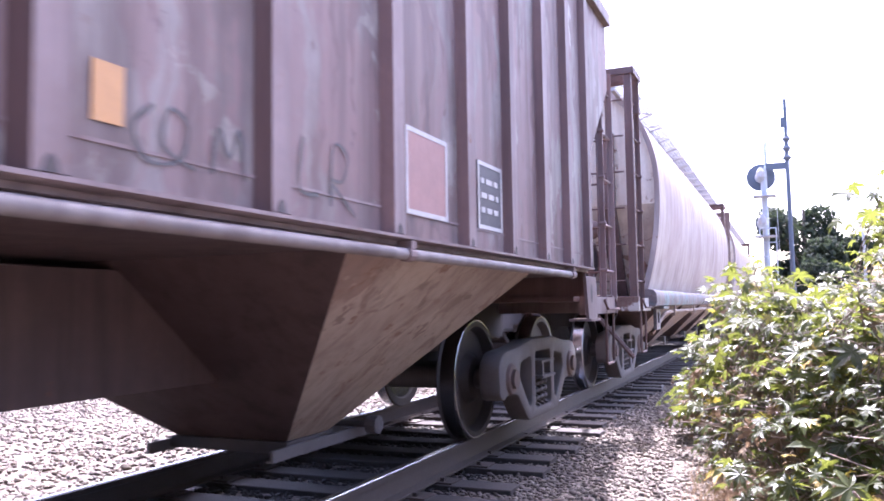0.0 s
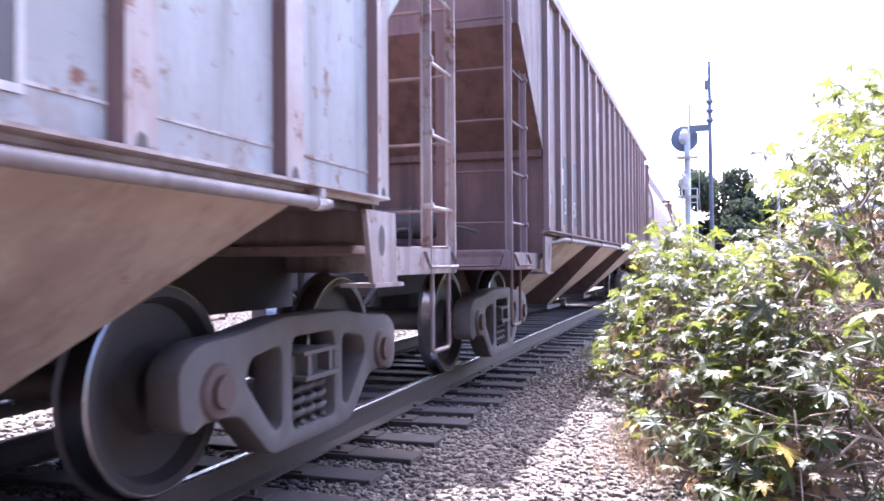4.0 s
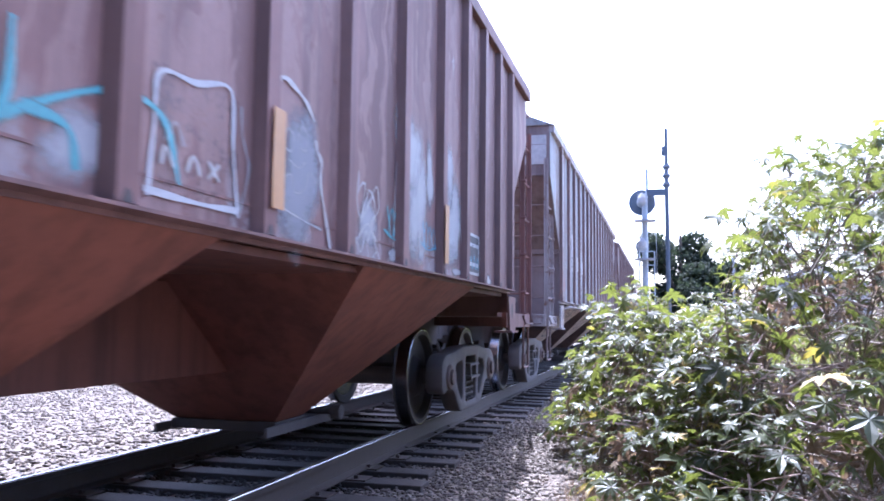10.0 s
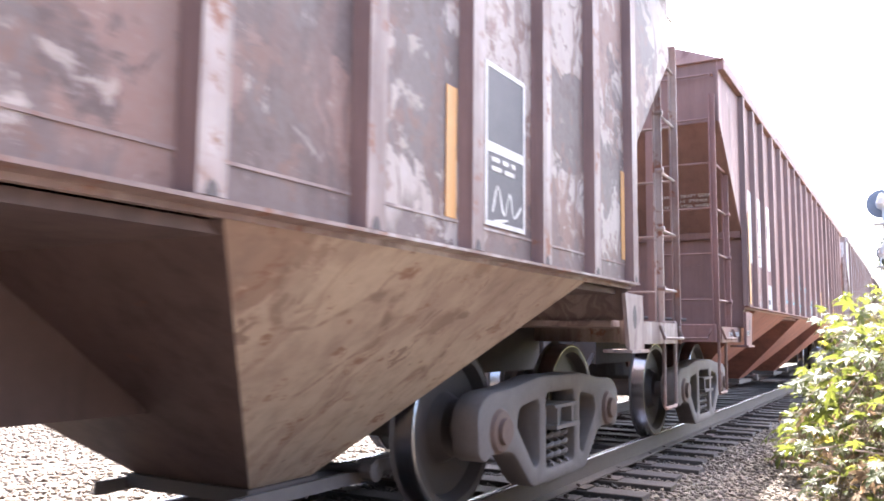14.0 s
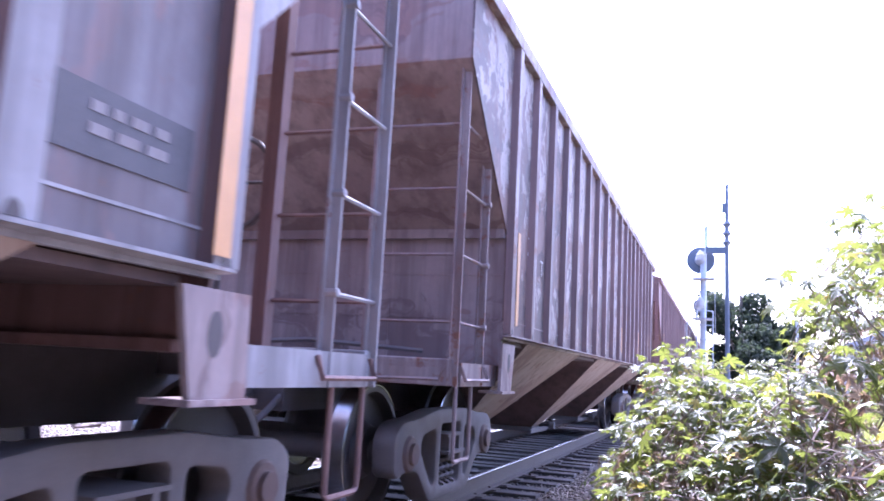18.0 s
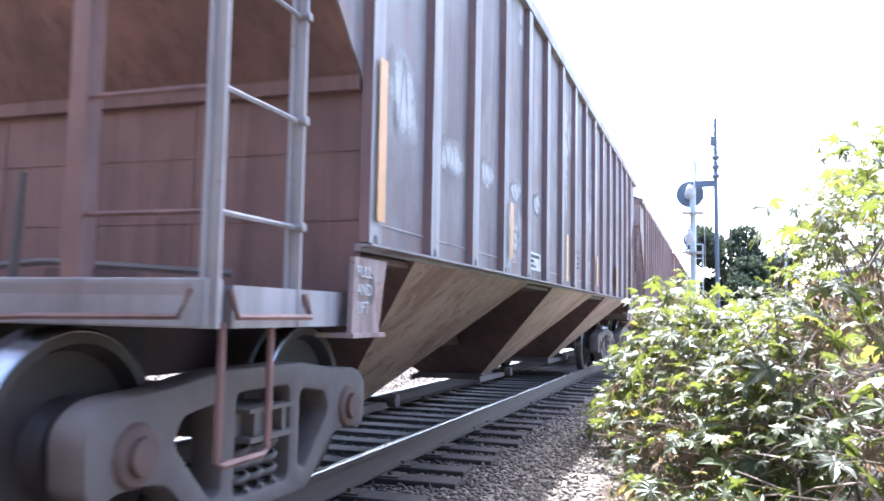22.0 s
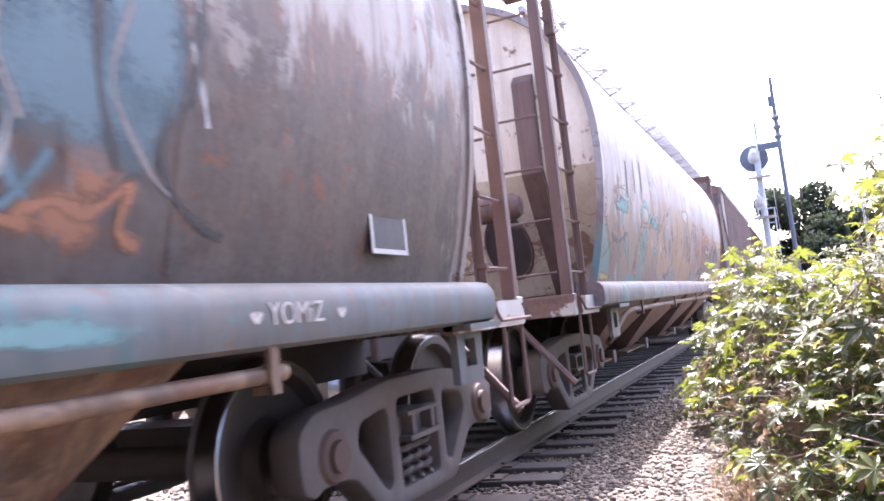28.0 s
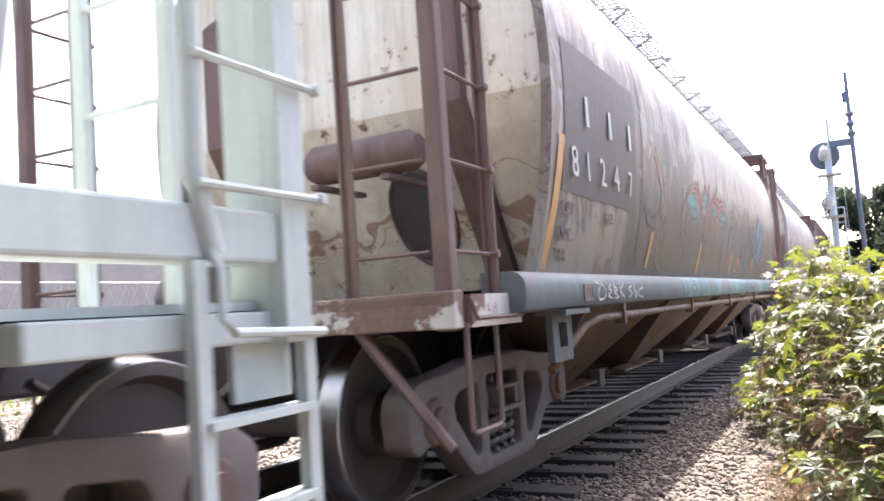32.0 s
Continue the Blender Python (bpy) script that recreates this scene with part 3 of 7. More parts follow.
BOGIE["bolster_web"] = MB().box(1.0601, 1.13, -0.02, 0.02, 0.425, 0.53).mesh("bolster_web", M_FRAME)
BOGIE["centre_bowl"] = MB().lathe([(0.545, 0.34), (0.72, 0.30), (0.72, 0.0)], 20, "z").mesh("centre_bowl", M_FRAME)
BOGIE["tread"] = MB().lathe([(-0.046, 0.4635), (0.066, 0.4565), (0.0712, 0.448), (0.0705, 0.442), (0.06, 0.452), (-0.04, 0.458)], 40).mesh("tread", M_TREAD, True)
WHEELSETS = []


def add_bogie(car, yc):
    for dy in (-0.89, 0.89):
        ax = part("wheelset", BOGIE["axle"], None, car, "steel axle with two rolling wheels", at=(0, yc + dy, WHEEL_R))
        WHEELSETS.append(ax)
        for s in (-1, 1):
            w = part("wheel", BOGIE["wheel"], None, ax, at=(0.754 * s, 0, 0))
            tr = part("tread", BOGIE["tread"], None, ax, "polished wheel tread", at=(0.754 * s, 0, 0))
            if s < 0:
                w.rotation_euler = tr.rotation_euler = (0, 0, math.pi)
    bo = part("bolster", BOGIE["bolster"], None, car, at=(0, yc, 0))
    part("centre_bowl", BOGIE["centre_bowl"], None, bo)
    for s in (-1, 1):
        for nm, dy in (("bolster_shelf", 0), ("bolster_lip", 0), ("bolster_web", -0.12), ("bolster_web", 0.12)):
            part(nm, BOGIE[nm], None, bo, at=(0, dy, 0)).rotation_euler = (0, 0, 0 if s > 0 else math.pi)
    for s in (-1, 1):
        f = part("side_frame", BOGIE["side_frame"], None, car, "cast steel bogie side frame", at=(0, yc, 0))
        f.rotation_euler = (0, 0, 0 if s > 0 else math.pi)
        for dy in (-0.12, 0.0, 0.12):
            part("coil_spring", BOGIE["spring"], None, f, at=(1.03, dy, 0))
        for dy in (-0.89, 0.89):
            part("bearing_cap", BOGIE["bearing"], None, f, at=(1.04, dy, WHEEL_R))


def ladder(car, mat, x, y, dx, dy, z0, z1, n, stiles=(True, True), first=0.22, step=None):
    """Two stiles and n round rungs; (dx, dy) leads from one stile to the other."""
    for on, a, b in ((stiles[0], x, y), (stiles[1], x + dx, y + dy)):
        if not on:
            continue
        part("ladder_stile", MB().box(a - 0.03, a + 0.03, b - 0.008, b + 0.008, z0, z1).box(a - 0.03, a - 0.018, b - 0.03, b + 0.03, z0, z1), mat, car)
    for i in range(n):
        z = z0 + first + (step if step else (z1 - z0 - 0.3) / max(1, n - 1)) * i
        part("rung", MB().tube([(x, y, z), (x + dx * 0.06, y + dy * 0.06, z - 0.0), (x + dx, y + dy, z)], 0.011, 6), mat, car)
        if step and dy:
            part("rung_bolt", MB().lathe([(x - 0.035, 0.02), (x + 0.042, 0.02), (x + 0.045, 0.0)], 8, "x", (0, y, z)), mat, car)


def brake_wheel(car, at):
    x, y, z = at
    ring = MB().tube([(x + 0.26 * math.cos(a), y, z + 0.26 * math.sin(a)) for a in [k * 2 * math.pi / 20 for k in range(21)]], 0.016, 6)
    for k in range(5):
        a = k * 2 * math.pi / 5
        ring.tube([(x, y, z), (x + 0.27 * math.cos(a), y, z + 0.27 * math.sin(a))], 0.011, 5)
    part("brake_wheel", ring, M_BLACK, car, "round hand brake wheel", smooth=True)
    hs = part("brake_housing", MB().prism(rounded([(x - 0.1, z - 0.22), (x + 0.08, z - 0.22), (x + 0.09, z + 0.05), (x - 0.08, z + 0.07)], 0.06), "y", y - 0.14, y - 0.05), M_FRAME, car, bevel=0.012)
    part("brake_shaft", MB().tube([(x, y - 0.05, z), (x, y + 0.02, z)], 0.03, 8), M_BLACK, hs)


def coupler(car, end, y0, y1):
    a, b = min(y0, y1), max(y0, y1)
    part("coupler", MB().box(-0.1, 0.1, a, b, 0.78, 0.94).box(-0.15, 0.16, y1 - 0.22 if end > 0 else y1, y1 if end > 0 else y1 + 0.22, 0.74, 0.99), M_BLACK, car, bevel=0.02)
    hose = [(0.3, y0, 0.85), (0.3, y0 + end * 0.25, 0.7), (0.26, y1 - end * 0.1, 0.45), (0.2, y1, 0.42)]
    part("brake_hose", MB().tube(hose, 0.022, 6), M_BLACK, car, smooth=True)


def end_platform(car, e, h, mats, reach):
    """End sill, deck, posts, ladder and steps past the body's end at e * h."""
    frame_m, sill_m = mats
    ye = e * (h + reach)
    a, b = sorted((e * (h - 0.05), ye))
    part("end_deck", MB().box(-1.45, 1.45, a, b, 1.04, 1.08), frame_m, car)
    part("centre_sill", MB().box(-0.33, 0.33, a, b, 0.70, 1.04), M_BLACK, car)
    a, b = sorted((ye, ye - e * 0.1))
    part("end_sill", MB().box(-1.5, 1.5, a, b, 0.93, 1.10), sill_m, car, bevel=0.008)
    for s in (-1, 1):
        a, b = sorted((e * (h + 0.05), ye - e * 0.12))
        part("side_step", MB().box(s * 1.5 - 0.025, s * 1.5 + 0.025, a, b, 0.93, 1.08), sill_m, car)
        # grab iron that hangs under the end of the sill
        part("grab_iron", MB().tube([(s * 1.53, ye - e * 0.62, 1.06), (s * 1.56, ye - e * 0.62, 0.97), (s * 1.56, ye - e * 0.1, 0.97), (s * 1.53, ye - e * 0.1, 1.06)], 0.013, 6), frame_m, car)
        # sill step below the corner
        y0, y1 = ye - e * 0.1, ye - e * 0.42
        part("sill_step", MB().tube([(s * 1.5, y0, 0.95), (s * 1.5, y0, 0.48), (s * 1.5, y0 - e * 0.03, 0.46), (s * 1.5, y1 + e * 0.03, 0.46), (s * 1.5, y1, 0.48), (s * 1.5, y1, 0.95)], 0.014, 6), frame_m, car)
    return ye


def hopper_bays(car, centres, half, z_top, x_top, mats, z_bot=0.26, x_bot=0.40, half_b=0.40, spans=None):
    side_m, slope_m = mats
    for i, c in enumerate(centres):
        b0, b1 = (c - half_b, c + half_b) if spans else (c + 0.02, c + 0.46)
        lo, hi = spans[i] if spans else (c - half, c + half)
        for s in (-1, 1):
            q = [(s * x_top, lo, z_top), (s * x_top, hi, z_top), (s * x_bot, b1, z_bot), (s * x_bot, b0, z_bot)]
            part("hopper_side", MB().sheet(q if s < 0 else q[::-1], 0.012), side_m, car)
            if spans:
                part("gate_flange", MB().prism([(s * (x_bot - 0.02), z_bot - 0.05), (s * (x_bot + 0.13), z_bot - 0.03), (s * (x_bot + 0.13), z_bot - 0.012), (s * x_bot, z_bot + 0.012)], "y", c - half_b - 0.1, c + half_b + 0.1), side_m, car)
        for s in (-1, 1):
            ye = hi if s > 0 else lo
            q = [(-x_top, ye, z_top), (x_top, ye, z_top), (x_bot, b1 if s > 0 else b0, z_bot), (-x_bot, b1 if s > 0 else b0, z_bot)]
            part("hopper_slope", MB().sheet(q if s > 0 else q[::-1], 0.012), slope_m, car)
        g = part("outlet_gate", MB().box(-x_bot - 0.02, x_bot + 0.02, b0 - 0.03, b1 + 0.03, z_bot - 0.07, z_bot), M_BLACK, car, bevel=0.006)
        for s in (-1, 1):
            x = s * (x_bot + 0.035)
            part("gate_rail", MB().box(x - 0.012, x + 0.012, b0 - 0.2, b1 + 0.52, z_bot - 0.075, z_bot - 0.02).box(x - 0.035, x + 0.012, b0 - 0.2, b1 + 0.52, z_bot - 0.085, z_bot - 0.0755), M_FRAME, g)
        part("gate_stop", MB().box(-x_bot - 0.02, x_bot + 0.02, b1 + 0.50, b1 + 0.53, z_bot - 0.08, z_bot - 0.03), M_FRAME, g)
        for x in (-0.30, 0.24):
            part("gate_rack", MB().box(x, x + 0.06, b1 + 0.05, b1 + 0.49, z_bot - 0.05, z_bot - 0.02), M_BLACK, g)
        part("gate_shaft", MB().tube([(-x_bot - 0.16, b1 + 0.30, z_bot - 0.0), (x_bot + 0.2, b1 + 0.30, z_bot - 0.0)], 0.022, 8), M_BLACK, g)
        part("gate_crank", MB().lathe([(x_bot + 0.12, 0.0), (x_bot + 0.12, 0.055), (x_bot + 0.2, 0.06), (x_bot + 0.21, 0.03), (x_bot + 0.21, 0.0)], 10, "x", (0, b1 + 0.30, z_bot)), M_FRAME, g)


def round_bays(car, side_m, slope_m):
    """Two pairs of hopper bays with a low saddle inside each pair; each row: upper rear y and z, foot from and to, upper front y and z."""
    def side_x(z):
        return 0.70 + 0.77 * (z - 0.30) / 0.70
    for lo, lz, b0, b1, hi, hz in ((-5.35, 1.0, -4.45, -3.7, -3.08, 0.95), (-2.75, 0.95, -1.73, -1.25, -0.2, 1.0), (0.25, 1.0, 1.42, 1.95, 2.57, 0.95), (2.9, 0.95, 4.12, 4.65, 4.95, 1.0)):
        inner = lz < 0.97

        def edge(s, z):
            # the front bay of a pair is one-sided, its far wall stands near the centre sill
            return -0.16 - 0.2 * (z - 0.30) if inner and s < 0 else s * side_x(z)
        for s in (-1, 1):
            pts = [(lo, 1.0), (hi, 1.0), (hi, hz), (b1, 0.3), (b0, 0.3), (lo, lz)]
            pts = [p for k, p in enumerate(pts) if p != pts[k - 1]]
            q = [(edge(s, z), y, z) for y, z in pts]
            part("hopper_side", MB().sheet(q if s < 0 else q[::-1], 0.012), side_m, car)
            if s > 0 or not inner:
                part("gate_flange", MB().prism([(s * 0.68, 0.25), (s * 0.84, 0.27), (s * 0.84, 0.288), (s * 0.70, 0.312)], "y", b0 - (0.6 if inner else 0.12), b1 + 0.38), side_m, car)
        # slope sheets: slope_m carries their shade as a darker colour
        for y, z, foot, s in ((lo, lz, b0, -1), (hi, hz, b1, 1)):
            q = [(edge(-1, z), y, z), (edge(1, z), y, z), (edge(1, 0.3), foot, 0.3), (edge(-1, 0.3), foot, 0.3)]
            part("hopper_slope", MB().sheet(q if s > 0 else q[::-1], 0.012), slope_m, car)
        if inner:
            back = lo - 0.33
            part("saddle_sheet", MB().box(-1.4, 1.4, back + 0.01, lo - 0.01, 0.95, 0.965), slope_m, car)
        g = part("outlet_gate", MB().box(-0.14 if inner else -0.66, 0.66, b0 - 0.06, b1 + 0.06, 0.24, 0.299), M_BLACK, car, bevel=0.006)
        for x in (-0.5, 0.44):
            part("gate_rack", MB().box(x, x + 0.07, b1 + 0.08, b1 + 0.75, 0.22, 0.27), M_BLACK, g)
            if inner:
                part("gate_rack", MB().box(x, x + 0.07, b0 - 0.62, b0 - 0.08, 0.23, 0.28), M_BLACK, g)
        if inner:
            part("gate_bar", MB().box(-0.66, 0.66, b0 - 0.66, b0 - 0.60, 0.22, 0.29), M_BLACK, g)
        part("gate_shaft", MB().tube([(-0.8, b1 + 0.5, 0.3), (0.82, b1 + 0.5, 0.3)], 0.026, 8), M_BLACK, g)
        part("gate_crank", MB().box(0.76, 0.86, b1 + 0.42, b1 + 0.58, 0.22, 0.38), M_FRAME, g, bevel=0.012)


def ribbed_car(y0, L, pitch, m_side, m_rib, m_hop, m_slope, m_end, label, pipe=False, roof_z=3.75, lean=1.05, bays=(-4.2, 0, 4.2), bay_half=1.32, rib_ys=None, rib_sec=(0.078, 0.05, 0.05), reach=(1.4, 1.08), bogie=(0.25, 0.0), gear=(True, True), m_guss=None):
    car = empty("hopper_car", (0, y0, 0))
    tagged(car, label, "railcar", "freight cars of the train")
    h = L / 2
    zb = 1.30
    zt = roof_z - 0.1
    out = lean
    for s in (-1, 1):
        outline = [(-h, zb), (h, zb), (h, 2.06), (h + out, 3.05), (h + out, zt), (-h - out, zt), (-h - out, 3.05), (-h, 2.06)]
        pts = [(s * 1.555, y, z) for y, z in outline]
        part("side_sheet", MB().sheet(pts if s > 0 else pts[::-1], 0.015), m_side, car)
        part("side_sill", MB().prism([(s * 1.53, 1.275), (s * 1.53, 1.31), (s * 1.62, 1.31), (s * 1.62, 1.298), (s * 1.56, 1.292), (s * 1.56, 1.275)], "y", -h - 0.02, h + 0.02), m_rib, car)
        part("seam_weld", MB().box(min(s * 1.554, s * 1.5592), max(s * 1.554, s * 1.5592), -h + 0.02, h - 0.02, 1.417, 1.427), m_rib, car)
        part("eave_rail", MB().box(s * 1.56 - 0.035, s * 1.56 + 0.05, -h - out, h + out, zt - 0.10, zt + 0.02), m_rib, car, bevel=0.006)
    # pressed ribs, hat-shaped, open at the foot
    n = round(L / pitch)
    rib = MB()
    w, wf, d = rib_sec
    sec = [(-w, 0), (-wf, d), (wf, d), (w, 0)]
    rib.add([(x, y, z) for z in (zb + 0.015, zt - 0.10) for y, x in sec], [(0, 1, 5, 4), (1, 2, 6, 5), (2, 3, 7, 6)])
    rib_me = rib.mesh("rib", m_rib)
    # rear flank only: its shade is put into the colour, with rust brown
    rib_me.materials.append(M_FLANK_SHADE)
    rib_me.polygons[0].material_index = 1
    foot = MB().prism([(-w * 0.3, zb + 0.016), (w * 0.3, zb + 0.016), (w * 0.2, zb + 0.045), (0, zb + 0.06), (-w * 0.2, zb + 0.045)], "x", d - 0.002, d + 0.002)
    foot_me = foot.mesh("rib_foot", M_BLACK)
    ys = list(rib_ys) if rib_ys else [y for y in (h - 0.01 - pitch * i for i in range(n + 1)) if y > -h + 0.35] + [-h + 0.06]
    for s in (-1, 1):
        for y in ys:
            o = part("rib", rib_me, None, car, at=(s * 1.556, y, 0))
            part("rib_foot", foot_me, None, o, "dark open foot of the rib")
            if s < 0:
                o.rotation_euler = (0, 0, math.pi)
    # roof
    part("roof", MB().prism([(-1.6, zt), (1.6, zt), (1.2, zt + 0.16), (0.7, zt + 0.28), (-0.7, zt + 0.28), (-1.2, zt + 0.16)], "y", -h - out - 0.03, h + out + 0.03), m_side, car)
    for s in (-1, 1):
        rb0 = None
        for x in (0.5, 0.9):
            rb0 = part("running_board", MB().box(s * x - 0.02, s * x + 0.02, -h - 1.1, h + 1.1, zt + 0.40, zt + 0.44), M_GRATE, car, "open grating walkway")
        rw, k = MB(), -h - 1.1
        while k < h + 1.1:
            rw.box(min(s * 0.5, s * 0.9), max(s * 0.5, s * 0.9), k, k + 0.012, zt + 0.405, zt + 0.435)
            k += 0.12
        tagged(part("grating", rw, M_GRATE, rb0), kind="stuff")
        k = -h - 1.0
        while k < h + 1.1:
            part("board_bracket", MB().box(s * 0.7 - 0.02, s * 0.7 + 0.02, k, k + 0.03, zt + 0.16, zt + 0.41), M_GRATE, car)
            k += 2.0
    for k in range(5):
        yy = (k - 2) * (L / 5)
        part("hatch_cover", MB().lathe([(0, 0.30), (0.07, 0.32), (0.1, 0.28), (0.11, 0)], 18, "z", (0, yy, zt + 0.27)), m_side, car)
    # ends
    for e in (-1, 1):
        q = [(-1.545, e * h, 1.08), (1.545, e * h, 1.08), (1.545, e * h, 2.06), (-1.545, e * h, 2.06)]
        part("end_sheet", MB().sheet(q if e < 0 else q[::-1], 0.012), m_end, car)
        q = [(-1.545, e * h, 2.06), (1.545, e * h, 2.06), (1.545, e * (h + out), 3.05), (-1.545, e * (h + out), 3.05)]
        part("end_slope", MB().sheet(q if e < 0 else q[::-1], 0.012), m_end, car)
        q = [(-1.545, e * (h + out), 3.05), (1.545, e * (h + out), 3.05), (1.545, e * (h + out), zt + 0.02), (-1.545, e * (h + out), zt + 0.02)]
        part("end_header", MB().sheet(q if e < 0 else q[::-1], 0.012), m_end, car)
        part("end_rail", MB().box(-1.54, 1.54, min(e * h, e * (h + 0.05)), max(e * h, e * (h + 0.05)), 2.03, 2.10), m_end, car)
        for z in (1.42, 1.75):
            part("end_seam", MB().box(-1.53, 1.53, min(e * h, e * (h + 0.006)), max(e * h, e * (h + 0.006)), z, z + 0.012), m_end, car)
        for x in (-0.62, 0.62):
            part("end_seam", MB().box(x - 0.006, x + 0.006, min(e * h, e * (h + 0.005)), max(e * h, e * (h + 0.005)), 1.09, 2.02), m_end, car)
        ye = end_platform(car, e, h, (m_end, m_rib), reach[0] if e > 0 else reach[1])
        for x in (-0.9, 0.9):
            part("end_post", MB().box(x - 0.04, x + 0.04, min(ye - e * 0.1, ye - e * 0.02), max(ye - e * 0.1, ye - e * 0.02), 1.08, 3.1), m_end, car)
        for s in (-1, 1):
            # corner ladders: across the end, and along the side
            ladder(car, m_end, s * 0.9, ye - e * 0.045, s * 0.58, 0, 0.93, 3.3, 6, (False, False), 0.40, 0.435)
            ladder(car, m_rib, s * 1.50, ye - e * (0.50 if e > 0 else 0.58), 0, e * (0.47 if e > 0 else 0.55), 0.93, 3.3, 6, (True, True), 0.40, 0.435)
            # jacking gusset with a lifting slot
            g = [(e * (h - 0.13), 0.90), (e * (h + 0.17), 0.90), (e * (h + 0.15), 1.24), (e * (h - 0.21), 1.24)]
            gs = MB().prism(g, "x", s * 1.585 - 0.012, s * 1.585 + 0.012)
            gs.box(s * 1.53 - 0.09, s * 1.53 + 0.09, min(e * (h - 0.16), e * (h + 0.2)), max(e * (h - 0.16), e * (h + 0.2)), 0.88, 0.90)
            go = part("jacking_gusset", gs, m_guss or m_rib, car)
            part("lifting_slot", MB().lathe([(s * 1.5985, 0.0), (s * 1.5985, 0.05)], 14, "x", (0, 0, 0)), M_BLACK, go, at=(0, e * (h - 0.03), 1.10)).scale = (1, 0.8, 1.5)
        if gear[0 if e > 0 else 1]:
            part("air_reservoir", MB().lathe([(-0.45, 0.0), (-0.42, 0.12), (-0.36, 0.15), (0.36, 0.15), (0.42, 0.12), (0.45, 0.0)], 16, "x", (0.2, e * (h + 0.45), 1.38)), M_BLACK, car, smooth=True)
            part("brake_cylinder", MB().lathe([(-0.3, 0.0), (-0.3, 0.13), (0.1, 0.13), (0.16, 0.06), (0.34, 0.04), (0.34, 0.0)], 14, "x", (-0.55, e * (h + 0.4), 1.25)), M_BLACK, car, smooth=True)
            part("brake_pipe", MB().tube([(0.9, e * (h + 0.1), 1.3), (0.8, e * (h + 0.35), 1.34), (0.3, e * (h + 0.6), 1.32), (-0.3, e * (h + 0.75), 1.2), (-0.6, e * (h + 0.8), 1.1)], 0.02, 6), M_FRAME, car, smooth=True)
        else:
            part("deck_rod", MB().tube([(1.0, e * (h + 0.2), 1.16), (0.2, e * (h + 0.5), 1.2), (-0.5, e * (h + 0.5), 1.15)], 0.02, 6), M_FRAME, car, smooth=True)
        # uncoupling lever along the end sill
        part("uncoupling_lever", MB().tube([(1.46, ye + e * 0.03, 1.06), (1.44, ye + e * 0.06, 0.97), (0.8, ye + e * 0.06, 0.96), (0.35, ye + e * 0.07, 0.94), (0.15, ye + e * 0.2, 0.98)], 0.013, 6), m_end, car, smooth=True)
        part("brake_chain", MB().tube([(0.62, ye - e * 0.06, 1.5), (0.6, ye - e * 0.06, 1.1)], 0.018, 5), M_BLACK, car)
        coupler(car, e, ye - e * 0.1, ye + e * 0.72)
        add_bogie(car, e * (h + bogie[0 if e > 0 else 1]))
    brake_wheel(car, (0.62, h + reach[0] - 0.02, 1.95))
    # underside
    # ridge, sill and slope sheets have underbody shade mixed into their colour
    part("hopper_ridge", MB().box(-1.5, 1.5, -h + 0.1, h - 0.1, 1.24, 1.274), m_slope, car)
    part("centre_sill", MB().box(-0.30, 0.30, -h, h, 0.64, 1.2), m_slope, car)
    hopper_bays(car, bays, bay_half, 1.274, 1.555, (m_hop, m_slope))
    if pipe:
        for s in (-1, 1):
            pts = [(s * 1.45, -h + 0.35, 1.17), (s * 1.60, -h + 0.75, 1.22)] + [(s * 1.60, -h + 1 + i * (L - 1.6) / 6, 1.235) for i in range(7)]
            pp = part("side_pipe", MB().tube(pts, 0.025, 10), M_PIPE, car, "long pipe along the side sill", smooth=True)
            for i in range(5):
                yy = -h + 1.3 + i * (L - 2) / 4
                part("pipe_clamp", MB().lathe([(yy - 0.03, 0.033), (yy + 0.03, 0.033)], 10, "y", (s * 1.60, 0, 1.235)), m_rib, pp)
                part("clamp_strap", MB().box(s * 1.60 - 0.05, s * 1.60 + 0.03, yy - 0.022, yy + 0.022, 1.255, 1.29), m_rib, pp)
    car["half"] = h
    car["ys"] = ys
    return car


def round_x(z, zc=2.45, zs=1.17, zt=4.15):
    """Half width of the rounded body at height z."""
    if z < zc:
        t = (zc - z) / (zc - zs)
        return 1.58 - 0.20 * t * t
    t = (z - zc) / (zt - zc)
    return 1.58 * max(0.0, 1 - t ** 2.3) ** (1 / 2.1)


